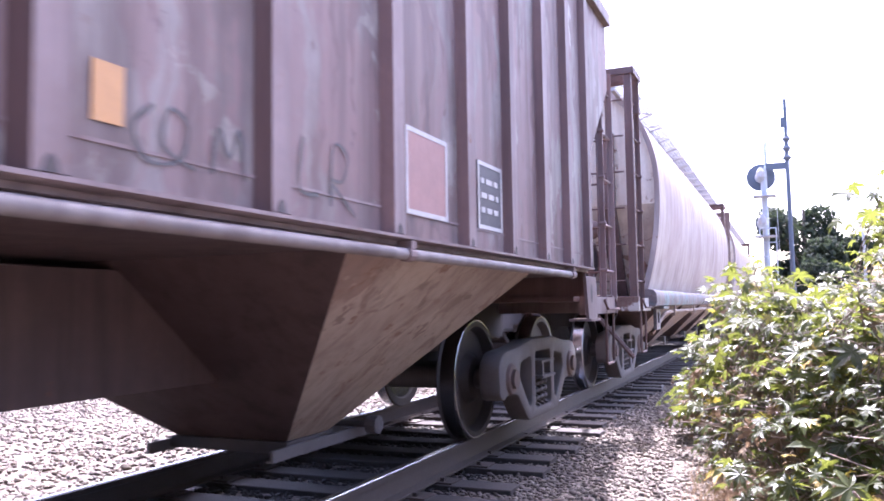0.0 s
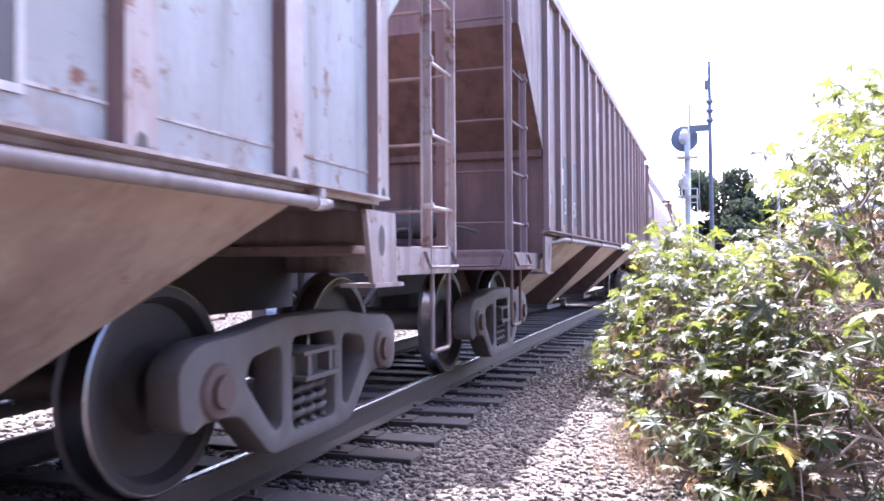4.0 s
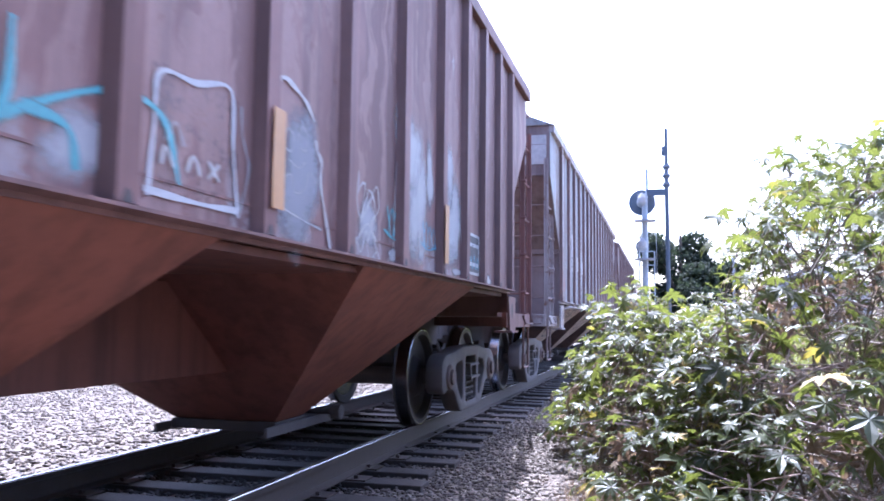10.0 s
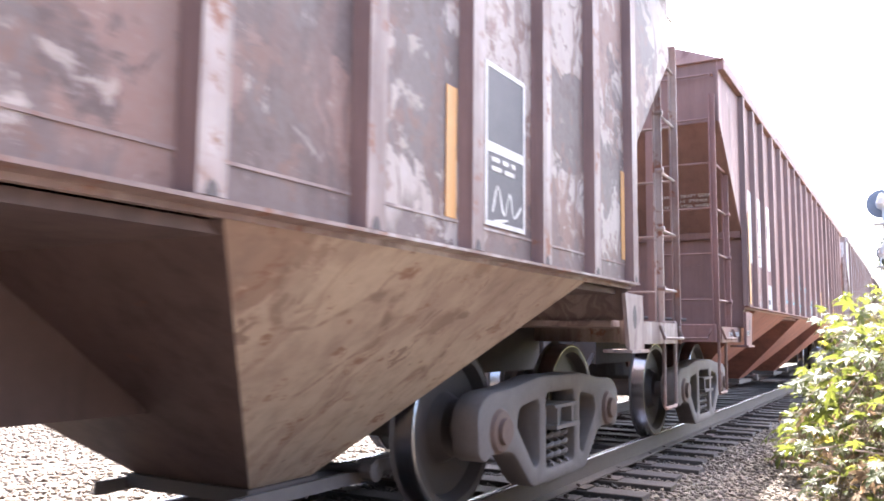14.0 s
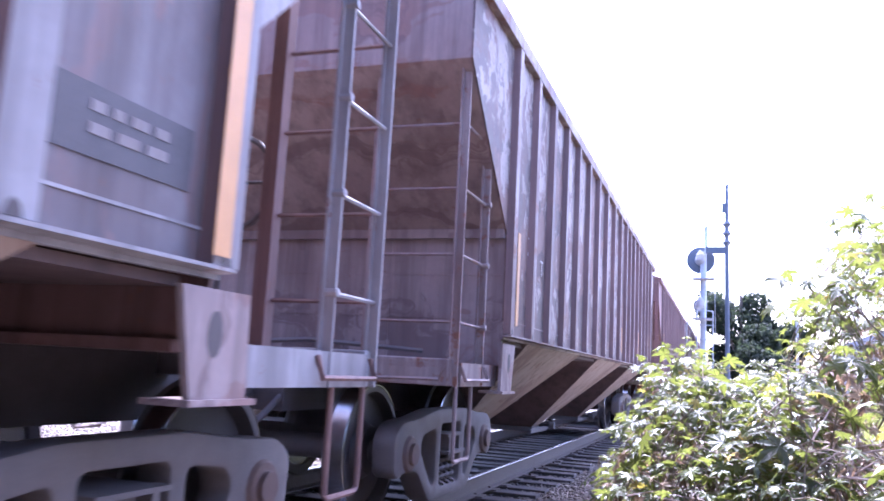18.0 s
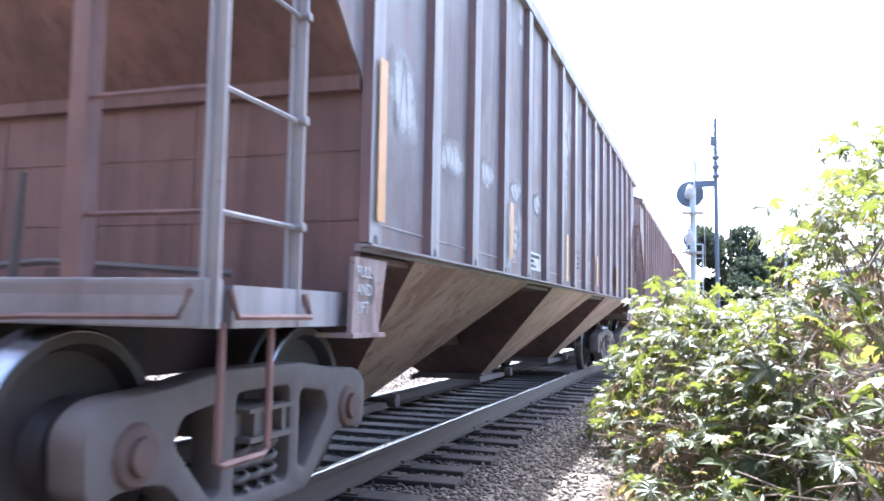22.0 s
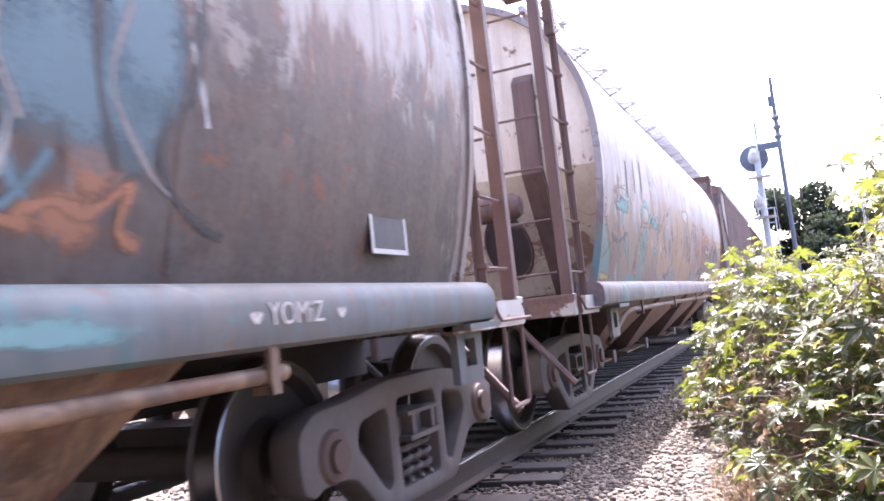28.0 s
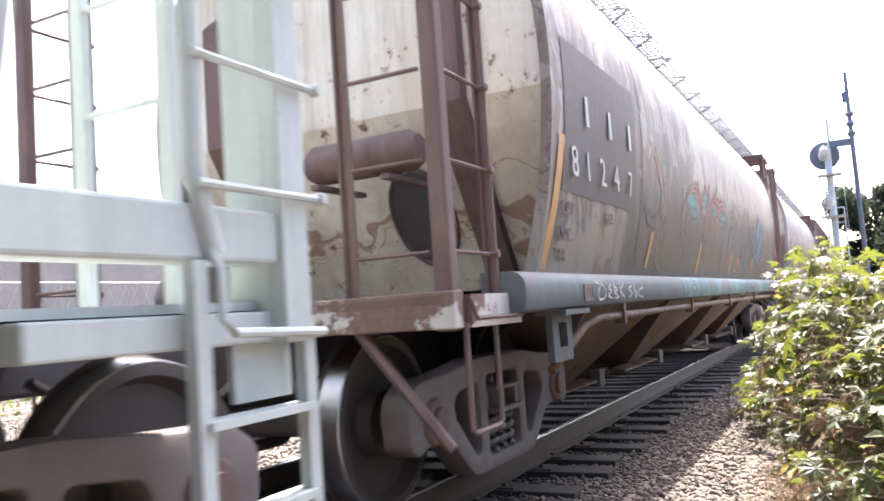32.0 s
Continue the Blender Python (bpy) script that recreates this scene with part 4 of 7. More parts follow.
def mint_end(car, h, m):
    """Open end frame of the clean car: deck beam, side ladder, hand hold and stirrup step."""
    part("deck_beam", MB().box(-1.55, 1.55, h + 0.02, h + 0.98, 0.955, 1.045), m, car, bevel=0.008)
    part("end_deck", MB().box(-1.5, 1.5, h - 0.4, h + 0.9, 1.05, 1.075), m, car)
    for s in (-1, 1):
        x = s * 1.60
        part("ladder_post", MB().box(s * 1.58 - 0.03, s * 1.58 + 0.03, h + 0.80, h + 0.92, 0.95, 3.6), m, car, bevel=0.006)
        part("post_web", MB().box(min(s * 1.40, s * 1.55), max(s * 1.40, s * 1.55), h + 0.80, h + 0.815, 0.95, 3.6), m, car)
        part("ladder_stile", MB().tube([(x, h + 0.53, 1.20), (x, h + 0.49, 1.33), (x, h + 0.47, 1.42), (x, h + 0.47, 3.6)], 0.028, 8), m, car, smooth=True)
        for k in range(6):
            z = 1.375 + 0.34 * k
            part("rung", MB().tube([(x + s * 0.03, h + 0.45, z), (x + s * 0.035, h + 0.95, z)], 0.013, 8), m, car, smooth=True)
            part("rung_bolt", MB().lathe([(x + s * 0.03, 0.022), (x + s * 0.06, 0.016), (x + s * 0.061, 0.0)], 8, "x", (0, h + 0.95, z)), m, car)
        part("hand_hold", MB().tube([(x, h + 0.51, 1.22), (x + s * 0.03, h + 0.52, 1.15), (x + s * 0.03, h + 0.52, 1.03), (x + s * 0.03, h + 0.56, 0.99), (x + s * 0.03, h + 0.95, 0.975)], 0.014, 8), m, car, smooth=True)
        for dy, z1 in ((0.47, 1.18), (0.90, 0.96)):
            part("step_stile", MB().box(x - 0.03, x + 0.01, h + dy - 0.025, h + dy + 0.025, 0.45, z1), m, car)
        for z in (0.75, 0.50):
            part("tread", MB().box(x - 0.06, x + 0.03, h + 0.47, h + 0.90, z, z + 0.022), m, car)
        part("gusset", MB().box(s * 1.50 - 0.01, s * 1.50 + 0.01, h + 0.68, h + 0.93, 0.79, 0.955), m, car)
        # ladder across the end
        for xx in (0.62, 1.05):
            part("end_post", MB().box(s * xx - 0.03, s * xx + 0.03, h + 0.90, h + 0.94, 1.045, 3.6), m, car)
        for k in range(5):
            part("rung", MB().tube([(s * 0.62, h + 0.92, 1.4 + 0.4 * k), (s * 1.05, h + 0.92, 1.4 + 0.4 * k)], 0.012, 6), m, car)


def round_car(y0, L, m_body, m_sill, m_hop, m_slope, m_end, m_post, label, bays=4, reach=1.1, rear=0.75, lift=0.0, nose=0.3, tail=-0.53):
    car = empty("round_hopper_car", (0, y0, 0))
    tagged(car, label, "railcar", "freight cars of the train")
    h = L / 2
    hb = {1: h + nose, -1: h + tail}
    zs = [1.17 + (2.45 - 1.17) * i / 8 for i in range(9)] + [2.45 + (4.15 - 2.45) * math.sin(math.pi / 2 * i / 16) for i in range(1, 17)]
    ring = [(round_x(z), z) for z in zs]
    full = ring + [(-x, z) for x, z in ring[-2::-1]]
    mb = MB()
    ends = (-hb[-1], -hb[-1] + 0.02, hb[1] - 0.02, hb[1])
    vs, fs, m = [], [], len(full)
    for j, y in enumerate(ends):
        k = 0.985 if j in (0, 3) else 1.0
        vs += [(x * k, y, 2.6 + (z - 2.6) * k) for x, z in full]
    for j in range(3):
        fs += [(j * m + i, j * m + i + 1, (j + 1) * m + i + 1, (j + 1) * m + i) for i in range(m - 1)]
    mb.add(vs, fs)
    part("body_shell", mb, m_body, car, smooth=True)
    for k in range(1, 6):
        yy = -hb[-1] + (hb[1] + hb[-1]) * k / 6
        seam = MB()
        vs = [(x * 1.002, yy + d, 2.6 + (z - 2.6) * 1.002) for d in (-0.02, 0.02) for x, z in full]
        seam.add(vs, [(i, i + 1, m + i + 1, m + i) for i in range(m - 1)])
        part("weld_band", seam, m_body, car, smooth=True)
    for e in (-1, 1):
        lip = MB()
        vs = [(x * 1.012, e * hb[e] + d, 2.6 + (z - 2.6) * 1.012) for d in (-0.03, 0.03) for x, z in full] + [(x * 0.97, e * hb[e] + d, 2.6 + (z - 2.6) * 0.97) for d in (0.03, -0.03) for x, z in full]
        lip.add(vs, [(j * m + i, j * m + i + 1, ((j + 1) % 4) * m + i + 1, ((j + 1) % 4) * m + i) for j in range(4) for i in range(m - 1)])
        part("end_lip", lip, m_body, car)
        # end sheet: upper part upright and set back, lower part sloping in
        yi = e * (hb[e] - 0.05)
        up = [(x * 0.98, yi, max(z, 2.32)) for x, z in full if z > 2.2]
        part("end_sheet", MB().sheet(up if e > 0 else up[::-1], 0.012), m_end, car)
        q = [(-1.55, yi, 2.325), (1.55, yi, 2.325), (1.35, e * (hb[e] - 0.75), 1.15), (-1.35, e * (hb[e] - 0.75), 1.15)]
        part("end_slope", MB().sheet(q if e < 0 else q[::-1], 0.012), m_end, car)
        for x in (-0.95, 0.92):
            part("end_stiffener", MB().prism([(e * (hb[e] - 0.05), 3.3), (e * (hb[e] + 0.06), 3.2), (e * (hb[e] + 0.06), 2.3), (e * (hb[e] - 0.66), 1.12), (e * (hb[e] - 0.76), 1.12), (e * (hb[e] - 0.06), 2.3)], "x", x - 0.1, x + 0.1), m_post, car)

        def slope_y(z, d):
            return e * (hb[e] - 0.05 - 0.70 * (2.325 - z) / 1.175 + d)
        ang = [2 * math.pi * k / 28 for k in range(28)]
        hole = [(0.45 + 0.22 * math.cos(a), slope_y(1.66 + 0.30 * math.sin(a), 0.03), 1.66 + 0.30 * math.sin(a)) for a in ang]
        mh = part("manhole", MB().sheet(hole if e < 0 else hole[::-1], 0.004), M_BLACK, car, "dark round opening in the end")
        rim = [(0.45 + 0.235 * math.cos(a), slope_y(1.66 + 0.32 * math.sin(a), 0.026), 1.66 + 0.32 * math.sin(a)) for a in ang]
        part("rim", MB().tube(rim + rim[:1], 0.016, 6), m_post, mh, smooth=True)
        if lift and e > 0:
            mint_end(car, h, m_body)
            coupler(car, e, h + 0.9, h + 1.6)
            add_bogie(car, h + 0.1)
            continue
        ye = end_platform(car, e, h, (m_post, M_PEELED if not lift else m_end), reach if e > 0 else rear)
        for s in (-1, 1):
            part("corner_post", MB().box(s * 1.44 - 0.045, s * 1.44 + 0.045, min(ye - e * 0.1, ye - e * 0.02), max(ye - e * 0.1, ye - e * 0.02), 0.92, 3.72), m_post, car, bevel=0.01)
            ladder(car, m_post, s * 0.95, ye - e * 0.05, s * 0.42, 0, 1.05, 3.72, 6, (True, False), 0.23, 0.425)
            ladder(car, m_post, s * 1.45, ye - e * 0.55, 0, e * 0.48, 1.05, 3.72, 6, (True, False), 0.23, 0.425)
            part("end_brace", MB().tube([(s * 0.95, ye - e * 0.05, 0.95), (s * 1.42, ye - e * 0.05, 0.40)], 0.028, 6), m_post, car)
        coupler(car, e, ye - e * 0.1, ye + e * 0.72)
        add_bogie(car, hb[1] - 0.06 if e > 0 else -h + 0.62)
        # roof end platform on two legs
        for s in (-1, 1):
            a, c2 = sorted((e * (h + 0.22), ye))
            pf = None
            for q in ((1.08, 1.12, a + 0.06, c2 - 0.06), (1.48, 1.52, a + 0.06, c2 - 0.06), (1.08, 1.52, a, a + 0.06), (1.08, 1.52, c2 - 0.06, c2)):
                pf = part("platform_bar", MB().box(min(s * q[0], s * q[1]), max(s * q[0], s * q[1]), q[2], q[3], 3.70, 3.78), m_post, car)
            pl, k = MB(), a + 0.07
            while k < c2 - 0.08:
                pl.box(min(s * 1.12, s * 1.48), max(s * 1.12, s * 1.48), k, k + 0.016, 3.74, 3.76)
                k += 0.05
            tagged(part("platform_grating", pl, m_post, pf), kind="stuff")
            part("platform_leg", MB().box(s * 1.47 - 0.04, s * 1.47 + 0.04, min(e * (h + 0.3), e * (h + 0.38)), max(e * (h + 0.3), e * (h + 0.38)), 3.3, 3.7), m_post, car)
    for s in (-1, 1):
        if lift:
            part("side_sill", MB().box(s * 1.52 - 0.07, s * 1.52 + 0.07, -h - 0.9, h + 0.92, 1.18, 1.33), m_sill, car, bevel=0.012)
            continue
        prof = [(1.38, 1.0 + lift), (1.57, 0.975 + lift), (1.605, 0.99 + lift), (1.62, 1.03 + lift), (1.62, 1.11 + lift), (1.61, 1.145 + lift), (1.585, 1.172 + lift), (1.55, 1.185 + lift), (1.38, 1.19 + lift)]
        part("side_sill", MB().prism([(s * x, z) for x, z in prof], "y", -h - 0.2, h + (0.44 if not lift else reach - 0.04)), m_sill, car, smooth=True)
        pts = [(s * 1.42, -h + 0.6, 0.62), (s * 1.53, -h + 0.95, 0.86)] + [(s * 1.55, -h + 1.2 + i * (L - 2.6) / 6, 0.90) for i in range(7)]
        pp = part("side_pipe", MB().tube(pts, 0.028, 10), m_hop, car, smooth=True)
        for i in range(5):
            yy = -h + 1.7 + i * (L - 3.2) / 4
            part("pipe_bracket", MB().box(s * 1.585 - 0.01, s * 1.585 + 0.01, yy - 0.022, yy + 0.022, 0.84, 1.06).box(s * 1.55 - 0.03, s * 1.55 + 0.045, yy - 0.022, yy + 0.022, 0.84, 0.866), m_hop, pp)
        for e in (-1, 1):
            gy = h + 0.27 if e > 0 else -h + 0.58
            slot = [(gy - 0.07, 0.76), (gy + 0.07, 0.76), (gy + 0.07, 0.90), (gy - 0.07, 0.90)]
            gs = plate_with_holes([(gy - 0.17, 0.68), (gy + 0.15, 0.68), (gy + 0.17, 0.97), (gy - 0.17, 0.97)], [slot[::-1]], s * 1.5 - 0.02, s * 1.5 + 0.02, "jacking_gusset", m_sill)
            go = part("jacking_gusset", gs, m_sill, car)
            part("gusset_cap", MB().box(s * 1.52 - 0.08, s * 1.52 + 0.10, gy - 0.22, gy + 0.22, 0.945, 0.975), m_sill, go)
    if not lift:
        brake_wheel(car, (0.8, h + reach + 0.08, 1.85))
        tank = part("air_reservoir", MB().lathe([(-0.42, 0.0), (-0.4, 0.09), (-0.34, 0.125), (0.34, 0.125), (0.4, 0.09), (0.42, 0.0)], 18, "x", (0.45, -hb[-1] - 0.3, 1.98)), m_post, car, smooth=True)
        for x in (0.2, 0.7):
            part("tank_strap", MB().box(x - 0.03, x + 0.03, -hb[-1] - 0.48, -hb[-1] + 0.05, 1.80, 1.83), m_post, tank)
        part("air_pipe", MB().tube([(0.3, -h - 0.35, 1.85), (0.32, -h - 0.4, 1.6), (0.1, -h - 0.42, 1.45), (-0.3, -h - 0.42, 1.4), (-0.35, -h - 0.42, 1.08)], 0.022, 6), m_post, car, smooth=True)
        part("brake_valve", MB().lathe([(1.08, 0.0), (1.08, 0.12), (1.2, 0.14), (1.3, 0.1), (1.34, 0.0)], 14, "z", (-0.5, -h - 0.4, 0)), M_FRAME, car)
    # ridge in the slope colour, darkened for the shade below the body
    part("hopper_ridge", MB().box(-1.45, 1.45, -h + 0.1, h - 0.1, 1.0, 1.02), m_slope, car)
    part("centre_sill", MB().box(-0.2, 0.2, -h, h, 0.7, 1.0), M_BLACK, car)
    round_bays(car, m_hop, m_slope)
    for s in (-1, 1):
        edge = part("running_board", MB().box(s * 1.11 - 0.025, s * 1.11 + 0.025, -h + 0.1, h + 0.3, 3.74, 3.80), M_GRATE, car, "open grating walkway on the roof")
        rw = MB()
        for x in (1.17, 1.23, 1.29, 1.35):
            rw.box(s * x - 0.004, s * x + 0.004, -h + 0.1, h + 0.3, 3.77, 3.788)
        k = -h + 0.1
        while k < h + 0.3:
            rw.box(min(s * 1.11, s * 1.36), max(s * 1.11, s * 1.36), k, k + 0.01, 3.772, 3.786)
            k += 0.09
        tagged(part("grating", rw, M_GRATE, edge), kind="stuff")
        k = -h + 0.5
        while k < h:
            part("walkway_bracket", MB().tube([(s * 1.12, k, 3.74), (s * 1.37, k + 0.25, 3.76), (s * 1.12, k + 0.5, 3.74)], 0.014, 5), M_GRATE, car)
            k += 0.95
    part("roof_trough", MB().box(-0.35, 0.35, -h + 0.1, h - 0.1, 4.1, 4.26), m_body, car, bevel=0.03)
    car["half"] = h
    return car


# ---- markings on the cars ----
def bars_tfm(car, y0, z0, step, w, h, mat, x):
    """The owner's three painted marks, as plain upright bars."""
    for k in range(3):
        rect(car, y0 + k * step, y0 + k * step + w, z0, z0 + h, mat, "owner_mark", x)


def decorate(c):
    tan_plain = plain("sign_tan", (0.36, 0.30, 0.24), 0.7)
    X = 1.5575
    a = c[1]
    for y0, y1, z0, z1 in ((3.87, 3.97, 1.46, 1.87), (-1.2, -1.09, 1.46, 1.87), (1.42, 1.52, 1.47, 1.62), (-6.42, -6.33, 1.44, 1.95)):
        rect(a, y0, y1, z0, z1, M_ORANGE, "reflector")
    m_red = plain("faded_red", (0.30, 0.17, 0.15), 0.7)
    framed(a, 3.12, 3.58, 1.42, 1.81, m_red, M_WHITE)
    framed(a, 4.0, 4.39, 1.43, 1.80, M_DARKPANEL, M_WHITE)
    lines(a, 4.05, 4.34, (1.52, 1.60, 1.68), M_WHITE, X + 0.003, 3)
    ribbon([[(1.62, 1.55), (1.55, 1.48), (1.6, 1.40), (1.72, 1.42), (1.75, 1.52), (1.68, 1.55), (1.66, 1.45), (1.78, 1.40)], [(1.85, 1.40), (1.88, 1.54), (1.93, 1.46), (1.98, 1.55), (2.0, 1.40)], [(2.32, 1.60), (2.30, 1.42), (2.42, 1.41)], [(2.50, 1.38), (2.52, 1.60), (2.62, 1.58), (2.58, 1.48), (2.50, 1.47), (2.68, 1.36)]], 0.022, X + 0.004, M_BLACKSPRAY, a)
    lettering("NEW", 0.095, M_BLACK, a, -1.82, 1.44, X + 0.002)
    for y0, y1 in ((-5.66, -5.10), (-4.98, -4.42), (-4.25, -3.72)):
        rect(a, y0, y1, 1.42, 2.18, M_DARKPANEL, "number_panel")
    bars_tfm(a, -5.45, 1.85, 0.66, 0.05, 0.18, M_WHITE, X + 0.003)
    for ch, y in zip("83257", (-5.64, -5.32, -4.93, -4.66, -4.2)):
        lettering(ch, 0.26, M_WHITE, a, y, 1.53, X + 0.003, "digit")
    framed(a, -6.3, -6.08, 1.56, 1.72, tan_plain, M_DARKPANEL, X, "sign")
    a = c[2]
    rect(a, 3.35, 3.71, 1.42, 1.76, plain("grey_patch", (0.16, 0.15, 0.16), 0.7), "painted_patch")
    framed(a, 4.06, 4.46, 1.39, 1.75, M_DARKPANEL, M_WHITE)
    lines(a, 4.1, 4.4, (1.48, 1.6), M_PALESOLID, X + 0.003, 8)
    rect(a, -0.85, -0.42, 1.44, 1.60, M_WHITE, "sticker")
    lines(a, -0.8, -0.46, (1.46, 1.52), M_PALESOLID, X + 0.003, 2)
    for y0, y1, z0, z1 in ((-5.6, -5.16, 1.87, 2.5), (-4.96, -4.48, 1.87, 2.5), (-4.12, -3.66, 1.91, 2.17), (-3.3, -2.85, 1.91, 2.15)):
        rect(a, y0, y1, z0, z1, M_WHITE, "painted_patch")
    bars_tfm(a, -5.5, 2.22, 0.42, 0.05, 0.2, M_DARKPANEL, X + 0.003)
    for ch, y in zip("83278", (-5.58, -5.40, -4.96, -4.78, -4.6)):
        lettering(ch, 0.28, M_DARKPANEL, a, y, 1.93, X + 0.003, "digit")
    rect(a, -6.25, -5.96, 1.47, 1.69, m_red, "painted_patch")
    # spray letters on the sloping hopper sides
    rng = random.Random(2)

    def slope_x(z):
        return 0.44 + (1.555 - 0.44) * (z - 0.26) / (1.274 - 0.26) + 0.016
    marker = spray("marker_black", (0.045, 0.04, 0.042), 0.15)
    for c0 in (0.0, -4.35):
        word = [[(-0.62, 1.1), (-0.72, 1.06), (-0.54, 1.0), (-0.46, 0.92), (-0.52, 0.86)], [(-0.68, 1.24), (-0.58, 1.05), (-0.36, 0.82)], [(-0.55, 1.24), (-0.42, 1.03), (-0.18, 0.8)], [(-0.36, 1.25), (-0.18, 1.07), (-0.06, 0.88), (0.18, 0.86), (0.06, 1.06), (-0.1, 1.23)], [(-0.07, 1.22), (0.07, 1.12), (0.32, 1.08), (0.41, 1.15), (0.22, 1.22), (0.02, 1.22)], [(0.5, 1.23), (0.42, 1.18), (0.66, 1.04), (0.78, 0.85), (0.4, 0.8), (0.16, 0.76), (-0.18, 0.74), (-0.48, 0.83)], [(-0.9, 1.24), (-1.02, 1.15), (-0.98, 1.02), (-0.78, 0.88), (-0.5, 0.85)], [(-0.2, 1.2), (-0.3, 1.0), (-0.42, 0.86)], [(0.1, 1.2), (-0.02, 1.02), (-0.12, 0.84)], [(0.36, 1.22), (0.22, 1.0), (0.08, 0.8)], [(0.3, 1.14), (0.5, 1.08), (0.44, 0.94), (0.3, 0.84)], [(-0.75, 1.18), (-0.62, 1.0), (-0.72, 0.92)]]
        ribbon([[(c0 + y, z) for y, z in q] for q in word], 0.032, 0, marker, a, surf=slope_x)
        ribbon([[(c0 + 0.54, 1.22), (c0 + 0.74, 1.15), (c0 + 0.66, 1.24)], [(c0 + 0.78, 1.15), (c0 + 0.8, 1.23), (c0 + 0.9, 1.16)], [(c0 + 1.02, 1.23), (c0 + 0.9, 1.21), (c0 + 1.02, 1.18), (c0 + 0.92, 1.15)], [(c0 + 0.75, 1.11), (c0 + 1.0, 1.11)]], 0.02, 0, marker, a, surf=slope_x)
    lettering("8278", 0.34, M_DARKPANEL, a, 0, 0, 0, "digit").matrix_basis = Matrix(((1, 0, 0, 0.55), (0, 0, -1, -a["half"] - 1.066), (0, 1, 0, 3.32), (0, 0, 0, 1)))
    part("number_panel", MB().box(0.4, 1.5, -a["half"] - 1.064, -a["half"] - 1.055, 3.22, 3.64), M_WHITE, a)
    a = c[3]
    for y0, y1, z0, z1 in ((3.66, 3.75, 1.39, 1.80), (1.11, 1.21, 1.42, 1.82), (-3.61, -3.52, 1.45, 1.85), (-6.36, -6.28, 1.33, 2.3), (-1.2, -1.12, 1.42, 1.75)):
        rect(a, y0, y1, z0, z1, M_ORANGE, "reflector", X + 0.06 if y0 > 0 or y0 < -6 else X)
    framed(a, 4.55, 4.96, 1.37, 1.71, M_DARKPANEL, M_WHITE)
    lines(a, 4.6, 4.92, (1.44, 1.6), M_PALESOLID, X + 0.003, 5)
    ribbon([[(4.62, 1.40), (4.66, 1.52), (4.72, 1.42), (4.78, 1.53), (4.84, 1.42), (4.90, 1.52), (4.94, 1.42)]], 0.03, X + 0.005, M_BLUE, a)
    m_grey = plain("old_grey", (0.36, 0.35, 0.36), 0.7, 0, 0.5, 6)
    m_peel = spray("peeled_grey", (0.40, 0.395, 0.41), 0.45)
    for k, (y, z, ry, rz) in enumerate(((3.95, 1.75, 0.16, 0.3), (4.05, 1.5, 0.17, 0.12), (3.98, 2.1, 0.14, 0.25), (1.48, 1.6, 0.2, 0.36), (3.0, 1.65, 0.18, 0.34), (2.3, 1.5, 0.15, 0.18), (0.12, 1.45, 0.2, 0.12))):
        blob(a, y, z, ry, rz, m_peel, k + 40, lambda q: X + 0.002)
    flake = spray("flaked_white", (0.43, 0.42, 0.42), 0.25)
    for k, (y, z, ry, rz) in enumerate(((3.2, 1.78, 0.2, 0.45), (3.0, 2.05, 0.26, 0.3), (3.28, 1.5, 0.12, 0.14), (3.45, 1.95, 0.1, 0.24), (2.75, 1.36, 0.14, 0.05), (4.2, 1.36, 0.16, 0.04), (5.3, 1.36, 0.2, 0.05))):
        blob(a, y, z, ry, rz, flake, 640 + k, lambda q: X + 0.0046, low=1.31)
    rect(a, 0.42, 0.94, 1.385, 1.79, spray("panel_ash", (0.17, 0.165, 0.18), 0.25), "painted_patch", X + 0.002)
    ribbon([[(0.42, 1.36), (0.44, 1.6), (0.46, 1.76), (0.66, 1.78), (0.88, 1.82), (0.91, 1.6), (0.96, 1.36)], [(0.4, 1.38), (0.7, 1.375), (0.95, 1.385)]], 0.026, X + 0.0045, M_PALESOLID, a)
    ribbon([[(0.96, 1.78), (0.97, 1.68), (1.0, 1.62), (1.03, 1.56), (1.0, 1.46), (0.96, 1.36)]], 0.02, X + 0.0045, M_PALE, a)
    ribbon([[(0.5, 1.55), (0.55, 1.62), (0.6, 1.55)], [(0.48, 1.47), (0.5, 1.53), (0.55, 1.47)], [(0.62, 1.47), (0.66, 1.53), (0.7, 1.47)], [(0.75, 1.53), (0.82, 1.47)], [(0.82, 1.53), (0.75, 1.47)]], 0.02, X + 0.005, M_WHITE, a)
    loops = [[(-2.06, 1.9), (-2.05, 1.5), (-2.0, 1.34)], [(-1.9, 1.95), (-1.87, 1.54), (-1.8, 1.4), (-1.66, 1.37), (-1.55, 1.42), (-1.49, 1.5)], [(-1.69, 1.63), (-1.66, 1.52)], [(-1.97, 1.33), (-1.88, 1.31)], [(-1.56, 1.95), (-1.47, 1.74), (-1.12, 1.8), (-0.96, 1.54), (-0.89, 1.36)], [(-1.0, 1.69), (-0.93, 1.78), (-0.84, 1.71), (-0.85, 1.59)], [(-0.85, 1.71), (-0.75, 1.8), (-0.71, 1.76)], [(-0.84, 1.52), (-0.75, 1.36)], [(-0.5, 1.79), (-0.45, 1.46), (-0.32, 1.37), (-0.15, 1.48), (-0.13, 1.72)], [(-0.32, 1.38), (0.1, 1.59), (0.34, 1.65), (0.5, 1.6), (0.58, 1.42)], [(-0.09, 1.51), (0.07, 1.49), (0.11, 1.38)]]
    ribbon(loops, 0.045, X + 0.005, M_CYAN, a)
